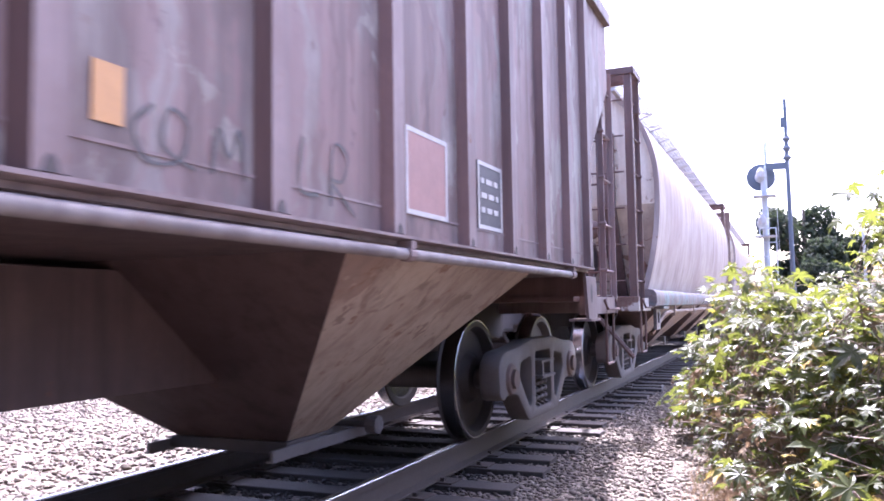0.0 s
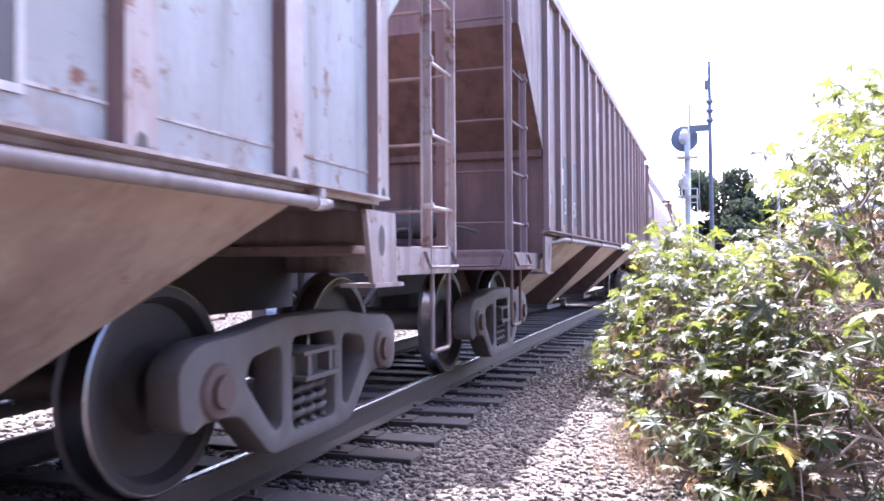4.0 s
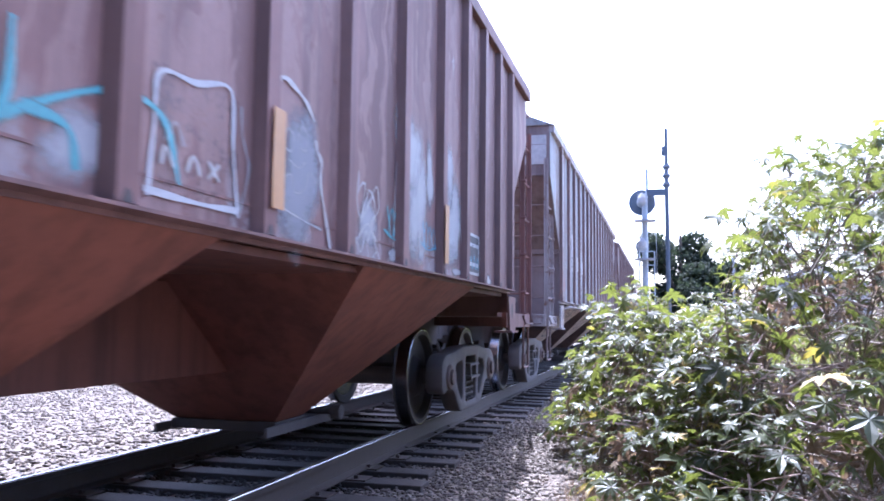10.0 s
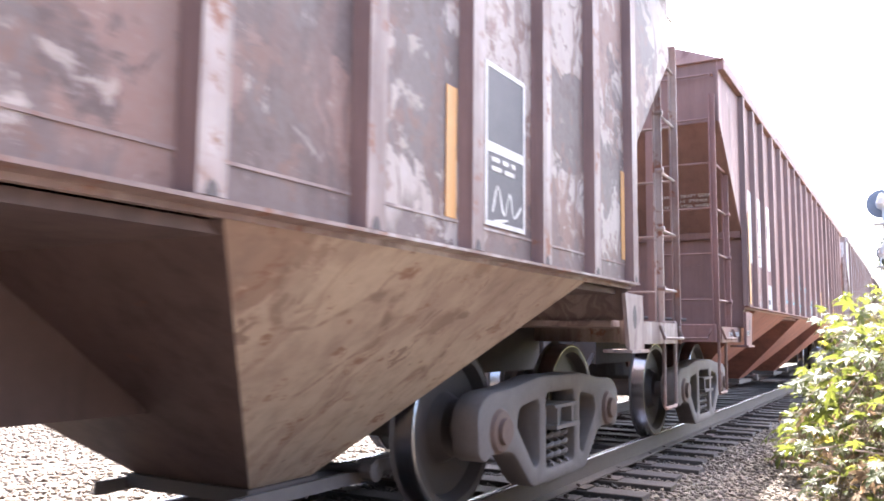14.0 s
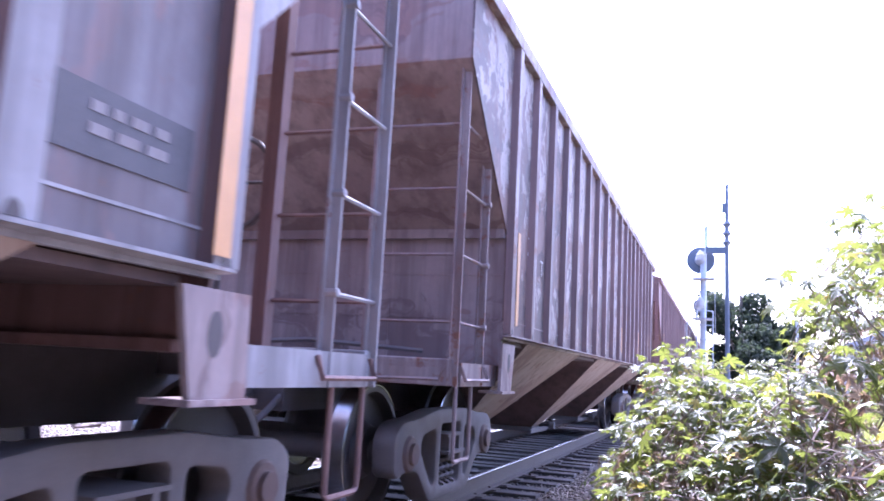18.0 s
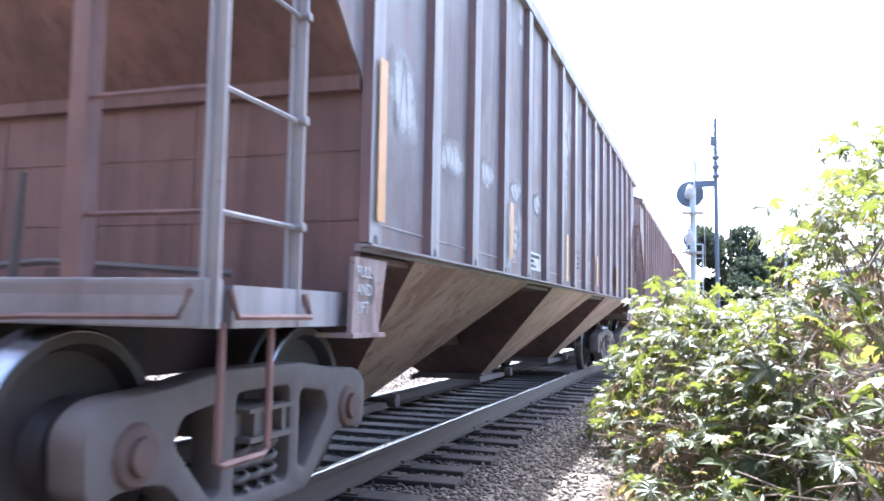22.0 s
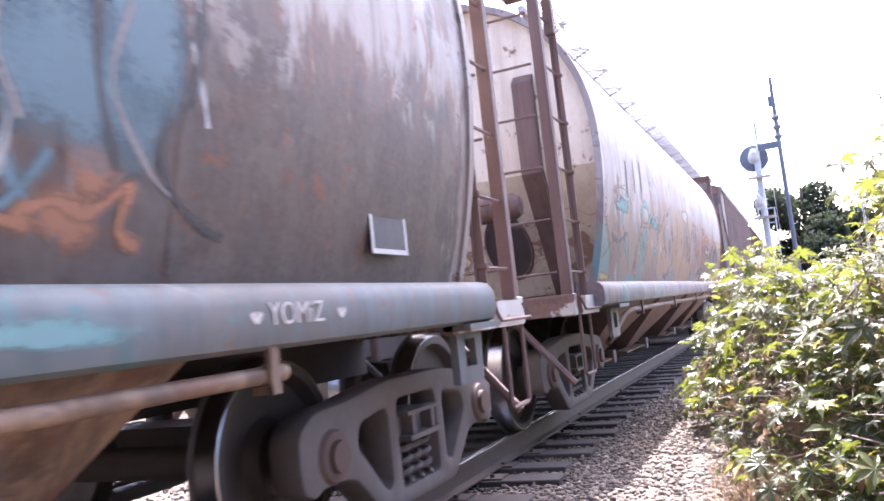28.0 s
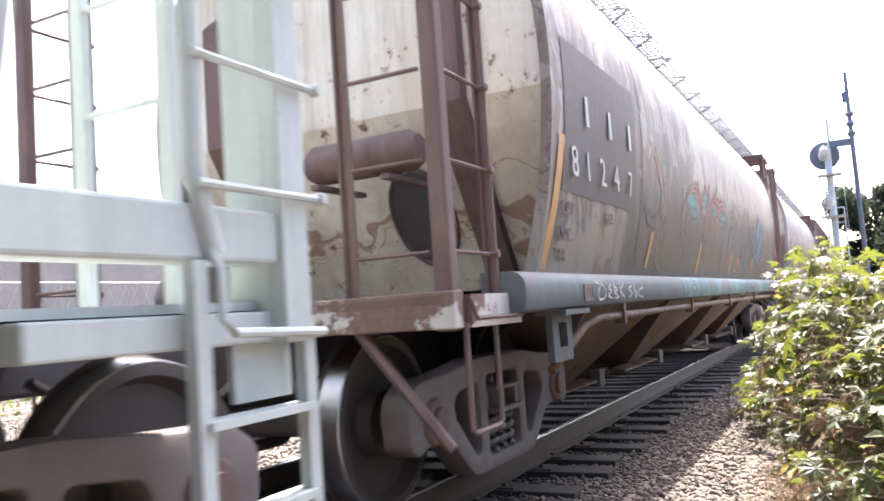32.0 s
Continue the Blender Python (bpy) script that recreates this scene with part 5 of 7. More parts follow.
    blob(a, 1.48, 1.6, 0.24, 0.34, spray("ash_blue", (0.235, 0.235, 0.265), 0.3), 70, lambda q: X + 0.004)
    blob(a, 3.05, 1.72, 0.3, 0.46, m_peel, 71, lambda q: X + 0.004)
    blob(a, 4.1, 1.7, 0.26, 0.42, m_peel, 72, lambda q: X + 0.004)
    ribbon([[(1.2, 1.9), (1.28, 1.99), (1.4, 1.98), (1.52, 1.94), (1.6, 1.88)], [(1.62, 1.8), (1.64, 1.75), (1.69, 1.71), (1.68, 1.62), (1.73, 1.5), (1.81, 1.32)]], 0.03, X + 0.0055, M_WHITE, a)
    ribbon([[(1.3, 1.72), (1.34, 1.79), (1.4, 1.76), (1.38, 1.7), (1.32, 1.7)], [(1.44, 1.76), (1.47, 1.83), (1.53, 1.8), (1.52, 1.73), (1.46, 1.73)], [(1.36, 1.66), (1.45, 1.64), (1.52, 1.68)], [(1.22, 1.66), (1.3, 1.58), (1.38, 1.6), (1.42, 1.53), (1.52, 1.56), (1.56, 1.64), (1.64, 1.6)], [(1.3, 1.45), (1.5, 1.42), (1.7, 1.4)]], 0.016, X + 0.0055, M_PALE, a)
    ribbon([[(2.16, 1.76), (2.14, 1.6), (2.2, 1.52), (2.3, 1.6), (2.42, 1.72), (2.46, 1.6), (2.34, 1.5), (2.44, 1.42)], [(2.12, 1.42), (2.2, 1.34), (2.28, 1.46), (2.32, 1.3), (2.44, 1.36), (2.5, 1.28)], [(2.72, 1.4), (2.74, 1.8), (2.8, 2.04), (2.92, 2.06), (3.02, 1.96)], [(3.2, 2.03), (3.22, 1.7), (3.26, 1.4)], [(2.05, 1.4), (2.15, 1.65), (2.25, 1.7), (2.2, 1.5), (2.3, 1.68), (2.4, 1.6), (2.3, 1.4)], [(2.1, 1.36), (2.3, 1.5), (2.45, 1.36)], [(4.2, 1.6), (4.28, 1.75), (4.34, 1.55)]], 0.016, X + 0.005, M_WHITE, a)
    rng = random.Random(9)
    for y in (-3.45, -3.3, -2.75, -2.6, -2.0, -1.85, -1.4, 2.6, 3.3):
        tall = rng.uniform(0.09, 0.15)
        loops = [(y + 0.028 * k + 0.035 * math.sin(k * 2.1), 1.54 + tall * math.cos(k * 2.1) * rng.uniform(0.7, 1.0)) for k in range(12)]
        ribbon([loops, [(y - 0.05, 1.5), (y + 0.14, 1.46), (y + 0.36, 1.5)]], 0.022, X + 0.005, rng.choice((M_BLUE, M_CYAN, M_CYAN)), a)
    rect(a, -4.98, -4.44, 1.33, 1.62, m_grey, "painted_patch", X + 0.002)
    lines(a, -4.9, -4.6, (1.38,), M_DARKPANEL, X + 0.005, 4, 0.06)
    for y0, y1, z0, z1 in ((-6.24, -5.8, 1.80, 2.6), (-5.63, -5.17, 1.80, 2.6), (-4.99, -4.5, 1.80, 2.6)):
        rect(a, y0, y1, z0, z1, M_WHITE, "number_panel", X + 0.002)
    bars_tfm(a, -6.1, 2.2, 0.66, 0.09, 0.16, M_DARKPANEL, X + 0.005)
    for ch, y in zip("83124", (-6.22, -6.02, -5.6, -5.36, -4.95)):
        lettering(ch, 0.22, M_DARKPANEL, a, y, 1.9, X + 0.005, "digit")
    lettering("LD  LMT", 0.092, M_WHITE, a, -6.23, 1.58, X + 0.002)
    lettering("LT  WT", 0.092, M_WHITE, a, -6.23, 1.46, X + 0.002)
    lettering("64100", 0.1, M_WHITE, a, -5.6, 1.43, X + 0.002)
    ribbon([[(-5.6, 1.75), (-5.56, 1.6), (-5.45, 1.56), (-5.36, 1.62), (-5.33, 1.76)], [(-5.55, 1.38), (-5.45, 1.34), (-5.36, 1.38)]], 0.02, X + 0.005, M_PALE, a)
    lettering("PULL", 0.07, M_WHITE, a, -a["half"] - 0.13, 1.0, 1.60)
    lettering('2"  HF COMP SHOES', 0.06, M_PALESOLID, a, -a["half"] - 0.72, 0.99, 1.53)
    for tx, x, z in (('36" 1W STEEL WHEEL', 0.82, 2.345), ("U-5  SPRINGS", 0.98, 2.39), ("MARK 50 DRAFT GEAR", 0.80, 2.435)):
        o = lettering(tx, 0.052, M_PALESOLID, a, 0, 0, 0)
        dy = 1.05 * (z - 2.06) / 0.99 + 0.012
        o.matrix_basis = Matrix(((1, 0, 0, x), (0, -0.728, -0.686, -a["half"] - dy), (0, 0.686, -0.728, z), (0, 0, 0, 1)))
    a = c[4]
    for y0, y1, z0, z1 in ((6.0, 6.09, 1.45, 2.0), (3.86, 3.94, 1.43, 1.95), (1.16, 1.25, 1.45, 1.85), (-1.5, -1.41, 1.45, 1.85), (-5.82, -5.74, 1.40, 2.14)):
        rect(a, y0, y1, z0, z1, M_ORANGE, "reflector")
    framed(a, 4.18, 4.58, 1.78, 2.15, M_DARKPANEL, M_WHITE)
    framed(a, 4.18, 4.58, 1.44, 1.78, M_DARKPANEL, M_WHITE)
    lines(a, 4.24, 4.5, (1.68, 1.72), M_WHITE, X + 0.003, 6, 0.02)
    ribbon([[(4.25, 1.5), (4.3, 1.62), (4.36, 1.5), (4.42, 1.6), (4.46, 1.5), (4.54, 1.56)], [(4.26, 1.46), (4.4, 1.48)]], 0.016, X + 0.005, M_WHITE, a)
    lettering("3", 0.24, M_WHITE, a, -5.5, 2.0, X + 0.003, "digit")
    lettering("T", 0.2, M_WHITE, a, -5.0, 1.9, X + 0.003, "digit")
    a = c[5]
    for y0, y1, z0, z1 in ((3.6, 3.72, 1.41, 1.81), (-3.6, -3.5, 1.43, 1.86), (-1.1, -0.98, 1.36, 1.86), (-6.17, -6.08, 1.42, 2.2), (1.25, 1.36, 1.4, 1.8)):
        rect(a, y0, y1, z0, z1, M_ORANGE, "reflector", X + 0.06)
    rect(a, 5.48, 6.02, 1.52, 1.71, M_DARKPANEL, "number_panel")
    lines(a, 5.6, 5.95, (1.58, 1.64), M_PIPE, X + 0.003, 12)
    rect(a, 6.09, 6.18, 1.34, 2.3, M_ORANGE, "reflector", X + 0.06)
    ghost = plain("ghost_stencil", (0.185, 0.16, 0.162), 0.6, 0, 0.6)
    for tx, y, z, size in (("CAUTION", -0.29, 1.735, 0.085), ("OPEN HATCH", -0.30, 1.665, 0.062), ("BEFORE UNLOADING", -0.33, 1.605, 0.045), ("COMPARTMENT", -0.33, 1.545, 0.058)):
        lettering(tx, size, ghost, a, y, z, X + 0.004)
    framed(a, 2.86, 3.34, 1.39, 1.77, M_DARKPANEL, M_PALESOLID)
    framed(a, 3.92, 4.2, 1.40, 1.74, M_DARKPANEL, M_PALESOLID)
    for k, y in enumerate((2.95, 3.05, 3.2)):
        blob(a, y, 1.68, 0.04, 0.07, M_PALE, k + 3, lambda q: X + 0.004)
    framed(a, -2.63, -2.16, 1.40, 1.56, M_WHITE, M_PALESOLID)
    for k, tx in enumerate(("FROM  USA", "LEASED", "NORTH AMERICAN")):
        lettering(tx, 0.042, M_DARKPANEL, a, -2.6, 1.42 + k * 0.045, X + 0.004)
    for y0, y1, z0, z1, sd in ((-3.42, -2.95, 1.89, 2.13, 1), (-2.56, -2.15, 1.89, 2.14, 2), (-5.17, -4.62, 1.80, 2.12, 3), (-4.29, -3.87, 1.85, 2.15, 4), (-6.0, -5.45, 1.86, 2.4, 5), (-3.4, -3.0, 1.5, 1.7, 6)):
        blob(a, (y0 + y1) / 2, (z0 + z1) / 2, (y1 - y0) / 2, (z1 - z0) / 2, M_PALE, sd, lambda q: X + 0.002)
        ribbon([[(y0 + 0.05, z0 + 0.05), (y0 + 0.1, z1 - 0.04), (y0 + 0.2, z0 + 0.08), (y0 + 0.28, z1 - 0.05), (y0 + 0.34, z0 + 0.05)]], 0.025, X + 0.005, M_BLACKSPRAY, a)
    lettering("3275", 0.3, M_WHITE, a, 0, 0, 0, "digit").matrix_basis = Matrix(((1, 0, 0, 0.62), (0, 0, -1, -a["half"] - 1.066), (0, 1, 0, 3.34), (0, 0, 0, 1)))
    part("number_panel", MB().box(0.4, 1.5, -a["half"] - 1.064, -a["half"] - 1.055, 3.26, 3.62), M_DARKPANEL, a)
    for k, tx in enumerate(("FULL", "AND", "LIFT")):
        lettering(tx, 0.075, M_PALESOLID, a, -a["half"] - 0.13, 1.15 - k * 0.08, 1.60)

    # rounded cars: layers of spray paint on the shell and the sill
    def shell(z):
        return round_x(z) + 0.0025

    pal = {"murk": spray("spray_murk", (0.105, 0.085, 0.08), 0.5), "orange": spray("spray_rust_orange", (0.34, 0.15, 0.08)), "pink": spray("spray_pink", (0.45, 0.30, 0.28)), "violet": spray("spray_dark_violet", (0.12, 0.085, 0.10)),
           "sky": spray("spray_sky", (0.12, 0.205, 0.25), 0.5), "ochre": spray("spray_ochre", (0.44, 0.33, 0.16)), "pale": M_PALE, "dust": spray("spray_dust", (0.27, 0.25, 0.245), 0.6), "teal": M_TEAL, "rust": spray("spray_rust", (0.30, 0.13, 0.09)), "brown": spray("spray_brown", (0.23, 0.14, 0.10)), "cream": spray("spray_cream", (0.42, 0.39, 0.35))}
    a = c[6]

    def on(d):
        return lambda z: round_x(z) + d
    violet, orange, cream = pal["violet"], pal["orange"], pal["cream"]
    scrawl(a, 81, 70, (-2.4, 6.3), (1.25, 2.0), (orange, violet, pal["brown"], pal["rust"], pal["brown"], violet), (0.1, 0.24), (0.25, 0.7), round_x, 0.9)
    scrawl(a, 82, 40, (-5.8, 6.3), (1.3, 2.25), (cream, violet, M_PALE, violet, pal["brown"], pal["sky"]), (0.04, 0.09), (0.15, 0.5), round_x, 0.8)
    scrawl(a, 83, 22, (-5.8, -2.6), (1.25, 1.95), (violet, pal["brown"], M_TEAL, pal["brown"]), (0.08, 0.18), (0.3, 0.8), round_x, 0.9)
    # masked eye with an orange brow, a large staring eye beside it
    blob(a, 3.55, 1.79, 0.42, 0.12, M_BLACKSPRAY, 310, on(0.0032))
    blob(a, 3.56, 1.77, 0.18, 0.055, cream, 311, on(0.0042))
    ribbon([[(3.16, 1.78), (3.27, 1.91), (3.47, 2.0), (3.78, 2.05), (3.98, 2.02)], [(4.58, 2.09), (4.99, 2.02), (5.47, 2.05), (6.04, 2.08)]], 0.05, 0, orange, a, surf=on(0.005))
    ribbon([[(3.7, 1.44), (3.78, 1.57), (3.92, 1.72)], [(6.2, 1.7), (6.41, 1.87), (6.74, 2.04)], [(4.68, 2.05), (4.77, 2.17), (4.93, 2.1)]], 0.07, 0, cream, a, surf=on(0.0051))
    blob(a, 5.5, 1.66, 0.75, 0.3, M_BLACKSPRAY, 312, on(0.0033))
    ribbon([[(5.3, 1.63), (5.39, 1.69), (5.52, 1.74), (5.67, 1.75), (5.73, 1.70), (5.70, 1.61), (5.57, 1.55), (5.47, 1.56), (5.4, 1.62), (5.3, 1.63)], [(5.85, 1.71), (6.03, 1.79), (6.24, 1.86)], [(6.05, 1.72), (6.1, 1.77), (6.14, 1.71)]], 0.06, 0, pal["dust"], a, surf=on(0.0052))
    blob(a, 5.59, 1.65, 0.08, 0.06, pal["dust"], 313, on(0.0052))
    blob(a, 6.5, 2.0, 0.4, 0.1, pal["ochre"], 314, on(0.0036))
    for k, (y, z, m) in enumerate(((5.12, 1.45, pal["sky"]), (5.93, 1.43, pal["sky"]), (6.62, 1.49, M_TEAL), (5.14, 1.38, pal["ochre"]), (5.48, 1.41, pal["ochre"]), (5.29, 1.34, pal["pink"]), (5.81, 1.55, pal["pink"]), (6.45, 1.26, orange), (1.9, 1.3, M_TEAL), (2.63, 1.3, M_TEAL), (1.61, 1.36, pal["sky"]), (1.97, 1.29, pal["sky"]))):
        blob(a, y, z, 0.07, 0.045, m, 320 + k, on(0.0054))
    blob(a, 3.45, 1.80, 0.42, 0.16, violet, 60, on(0.0025))
    blob(a, 4.9, 1.72, 0.75, 0.26, violet, 61, on(0.0025))
    blob(a, 3.45, 1.80, 0.20, 0.075, cream, 300, on(0.0035))
    blob(a, 3.68, 1.56, 0.10, 0.14, cream, 301, on(0.0035))
    blob(a, 3.42, 1.81, 0.05, 0.05, M_BLACKSPRAY, 302, on(0.005))
    ribbon([[(3.0, 1.88), (3.2, 2.02), (3.5, 2.08), (3.8, 2.0), (4.1, 2.06)], [(4.6, 2.2), (4.8, 2.1), (5.2, 1.98), (5.6, 1.92)]], 0.06, 0, orange, a, surf=on(0.0045))
    ribbon([[(2.95, 1.78), (3.1, 1.72), (3.2, 1.70)], [(4.3, 2.35), (4.25, 2.2), (4.4, 2.15)], [(4.45, 1.5), (4.5, 1.7)], [(4.7, 1.68), (4.72, 1.5), (4.95, 1.48), (5.0, 1.66)]], 0.035, 0, M_PALE, a, surf=on(0.0045))
    ribbon([[(5.9, 1.66), (6.1, 1.72), (6.25, 1.84), (6.4, 1.8)], [(6.05, 1.5), (6.2, 1.62), (6.45, 1.7)]], 0.04, 0, cream, a, surf=on(0.0045))
    blob(a, 0.1, 2.25, 0.5, 0.14, cream, 303, on(0.003))
    blob(a, 2.9, 2.15, 0.2, 0.12, violet, 304, on(0.003))
    ribbon([[(-1.2, 1.5), (-0.8, 1.85), (-0.3, 1.9), (0.2, 1.75), (0.5, 1.5), (0.2, 1.3), (-0.4, 1.3)], [(0.7, 1.3), (1.0, 1.7), (1.5, 1.5)]], 0.03, 0, pal["ochre"], a, surf=on(0.0045))
    # teal letters with a dark outline near the trailing end
    blob(a, -5.15, 1.98, 0.36, 0.12, M_TEAL, 305, on(0.003))
    blob(a, -3.1, 1.92, 0.3, 0.1, M_TEAL, 306, on(0.003))
    ribbon([[(-5.58, 1.5), (-5.6, 1.8), (-5.55, 2.08), (-5.2, 2.16), (-4.85, 2.12), (-4.6, 2.0)], [(-6.0, 1.42), (-5.7, 1.56), (-5.45, 1.6), (-5.2, 1.45)], [(-3.5, 1.7), (-3.4, 1.98), (-3.2, 1.9), (-2.9, 2.02), (-2.7, 1.8)]], 0.022, 0, M_BLACKSPRAY, a, surf=on(0.0045))
    ribbon([[(-5.64, 1.6), (-5.66, 2.0), (-5.5, 2.14), (-5.0, 2.2)]], 0.022, 0, orange, a, surf=on(0.0045))
    blob(a, -5.85, 1.25, 0.35, 0.045, pal["ochre"], 307, on(0.0035))
    ribbon([[(-5.7, 1.66), (-5.3, 1.6), (-4.9, 1.7), (-4.75, 1.5), (-4.7, 1.3)], [(-4.4, 1.3), (-4.2, 1.7), (-4.0, 1.9)]], 0.05, 0, violet, a, surf=on(0.0035))
    for k, (y, w) in enumerate(((-4.9, 0.05), (-4.45, 0.05), (-4.0, 0.06))):
        part("owner_mark", MB().add([(round_x(z) + 0.006, yy, z) for z in (2.12 + 0.06 * k, 2.3 + 0.06 * k, 2.48 + 0.06 * k) for yy in (y, y + w)], [(0, 1, 3, 2), (2, 3, 5, 4)]), M_DARKPANEL, a)
    ribbon([[(-6.1, 2.1), (-6.0, 2.14), (-6.05, 2.0), (-5.95, 1.98)], [(-6.05, 1.9), (-5.95, 1.92), (-6.02, 1.8), (-5.92, 1.82)], [(-6.0, 1.72), (-5.92, 1.74), (-5.96, 1.66)]], 0.02, 0, M_BLACKSPRAY, a, surf=lambda z: round_x(z) + 0.005)
    ribbon([[(4.5, 1.04), (4.56, 1.09), (4.62, 1.03)], [(4.66, 1.11), (4.7, 1.03), (4.76, 1.1), (4.8, 1.03)], [(4.86, 1.03), (4.88, 1.11), (4.95, 1.05), (4.9, 1.05)], [(5.0, 1.12), (5.02, 1.03), (5.1, 1.07), (5.04, 1.1)], [(5.16, 1.03), (5.2, 1.1), (5.26, 1.04), (5.3, 1.11)], [(5.36, 1.06), (5.44, 1.11), (5.46, 1.05), (5.38, 1.04)]], 0.026, 1.626, spray("scrawl_brown", (0.08, 0.055, 0.055), 0.2), a)
    rect(a, 6.12, 6.24, 1.0, 1.13, M_WHITE, "painted_patch", 1.6215)
    rect(a, 5.78, 5.98, 1.05, 1.09, M_PIPE, "sill_handle", 1.6215, 0.03)
    a = c[7]
    framed(a, 6.08, 6.42, 1.32, 1.57, M_DARKPANEL, M_WHITE, round_x(1.35) + 0.03)
    lettering("YOMiZ", 0.1, M_WHITE, a, 5.1, 1.05, 1.6235)
    ribbon([[(5.02, 1.09), (5.04, 1.06), (5.06, 1.09)], [(5.5, 1.09), (5.52, 1.06), (5.54, 1.09)]], 0.022, 1.6245, M_WHITE, a)
    scrawl(a, 91, 55, (0.7, 5.0), (1.3, 2.1), (pal["sky"], pal["brown"], violet, pal["rust"], M_BLACKSPRAY, pal["sky"], pal["brown"]), (0.06, 0.16), (0.2, 0.6), round_x, 0.6)
    scrawl(a, 92, 45, (0.9, 5.0), (1.3, 2.15), (pal["dust"], M_PALE, M_BLACKSPRAY, pal["dust"], M_BLACKSPRAY), (0.03, 0.055), (0.12, 0.35), round_x, 0.45)
    scrawl(a, 93, 30, (-3.4, 0.8), (1.4, 1.95), (pal["brown"], pal["murk"], pal["rust"], pal["murk"]), (0.08, 0.2), (0.3, 0.7), round_x, 0.6)
    for k, (y, z, ry, rz) in enumerate(((4.5, 1.72, 0.3, 0.3), (4.78, 1.9, 0.22, 0.26), (4.2, 1.95, 0.3, 0.2))):
        blob(a, y, z, ry, rz, pal["sky"], 730 + k, on(0.0034))
    ribbon([[(4.40, 1.36), (4.5, 1.4), (4.62, 1.38), (4.75, 1.46), (4.72, 1.34), (4.8, 1.3)], [(4.2, 1.42), (4.3, 1.36), (4.45, 1.34)]], 0.07, 0, orange, a, surf=on(0.0047))
    ribbon([[(4.97, 2.3), (5.0, 2.0), (4.96, 1.75), (4.85, 1.58), (4.95, 1.42), (5.15, 1.34)], [(4.6, 1.95), (4.62, 1.7), (4.7, 1.5)]], 0.05, 0, M_BLACKSPRAY, a, surf=on(0.0048))
    dull_teal = spray("dull_teal", (0.13, 0.215, 0.235), 0.45)
    for k, (y, z, ry, rz) in enumerate(((-1.6, 1.88, 0.26, 0.08), (-1.0, 2.03, 0.15, 0.08), (-0.62, 2.0, 0.06, 0.1), (-0.36, 1.97, 0.15, 0.07), (0.4, 1.97, 0.28, 0.08))):
        blob(a, y, z, ry, rz, dull_teal, 760 + k, on(0.0036), low=1.78)
    ribbon([[(-2.2, 1.8), (-1.95, 2.05), (-1.5, 2.13), (-1.2, 1.98), (-1.12, 1.8)], [(-1.2, 1.96), (-1.05, 2.12), (-0.9, 2.2), (-0.78, 2.0), (-0.74, 1.85)], [(-0.76, 1.98), (-0.4, 2.12), (-0.2, 2.18), (-0.06, 2.02), (0.05, 1.9)], [(0.0, 2.02), (0.3, 2.1), (0.62, 2.08), (0.78, 1.9)]], 0.075, 0, pal["rust"], a, surf=on(0.0046))
    # pale drips, blue letter shapes and orange spots
    for y, z, ry, rz, m, sd in ((4.35, 1.97, 0.46, 0.34, pal["sky"], 501), (4.75, 1.78, 0.2, 0.28, pal["sky"], 517), (4.1, 1.6, 0.26, 0.12, pal["sky"], 518), (4.62, 1.5, 0.12, 0.1, orange, 519), (3.72, 1.97, 0.22, 0.1, pal["sky"], 502), (3.45, 2.0, 0.1, 0.09, pal["sky"], 503), (1.12, 1.7, 0.08, 0.28, pal["sky"], 504), (1.97, 1.32, 0.13, 0.06, pal["sky"], 512), (1.61, 1.39, 0.07, 0.08, pal["sky"], 513), (2.24, 1.44, 0.13, 0.13, orange, 514), (1.08, 1.44, 0.09, 0.1, orange, 515), (3.62, 1.5, 0.16, 0.1, orange, 516), (-0.95, 2.1, 0.24, 0.1, M_TEAL, 505), (0.38, 1.97, 0.26, 0.11, M_TEAL, 506), (-1.75, 2.0, 0.4, 0.13, M_TEAL, 507), (4.55, 1.36, 0.14, 0.1, orange, 508), (2.1, 1.45, 0.13, 0.14, orange, 509), (3.75, 1.42, 0.1, 0.12, orange, 510), (2.9, 1.5, 0.1, 0.2, pal["sky"], 511)):
        blob(a, y, z, ry, rz, m, sd, on(0.003))
    drips = [[(1.16, 1.85), (1.16, 1.74), (1.17, 1.62)], [(1.27, 1.72), (1.27, 1.59), (1.31, 1.52), (1.36, 1.47)], [(1.56, 2.0), (1.67, 1.94), (1.77, 1.88)], [(1.44, 1.8), (1.46, 1.61)], [(1.58, 1.79), (1.57, 1.7), (1.58, 1.64)], [(2.03, 1.88), (2.08, 1.72), (2.11, 1.58), (2.07, 1.51)], [(2.29, 2.15), (2.33, 2.04), (2.56, 1.97), (2.71, 1.85)], [(2.21, 2.01), (2.25, 1.85), (2.18, 1.74)], [(2.47, 1.91), (2.43, 1.79), (2.34, 1.72)]]
    drips += [[(2.95, 2.21), (2.93, 2.05), (3.08, 1.94), (3.19, 1.81)], [(1.54, 1.49), (1.64, 1.4), (1.56, 1.3)], [(1.85, 1.42), (2.01, 1.43), (1.97, 1.52)], [(1.91, 1.41), (2.15, 1.35)], [(3.37, 2.03), (3.42, 1.91), (3.63, 1.83)], [(4.35, 1.98), (4.32, 1.75), (4.40, 1.58)], [(4.72, 1.95), (4.66, 1.72), (4.8, 1.52), (4.9, 1.45)], [(4.85, 2.5), (4.95, 2.2), (4.98, 2.0)]]
    ribbon(drips, 0.038, 0, pal["dust"], a, surf=on(0.0045))
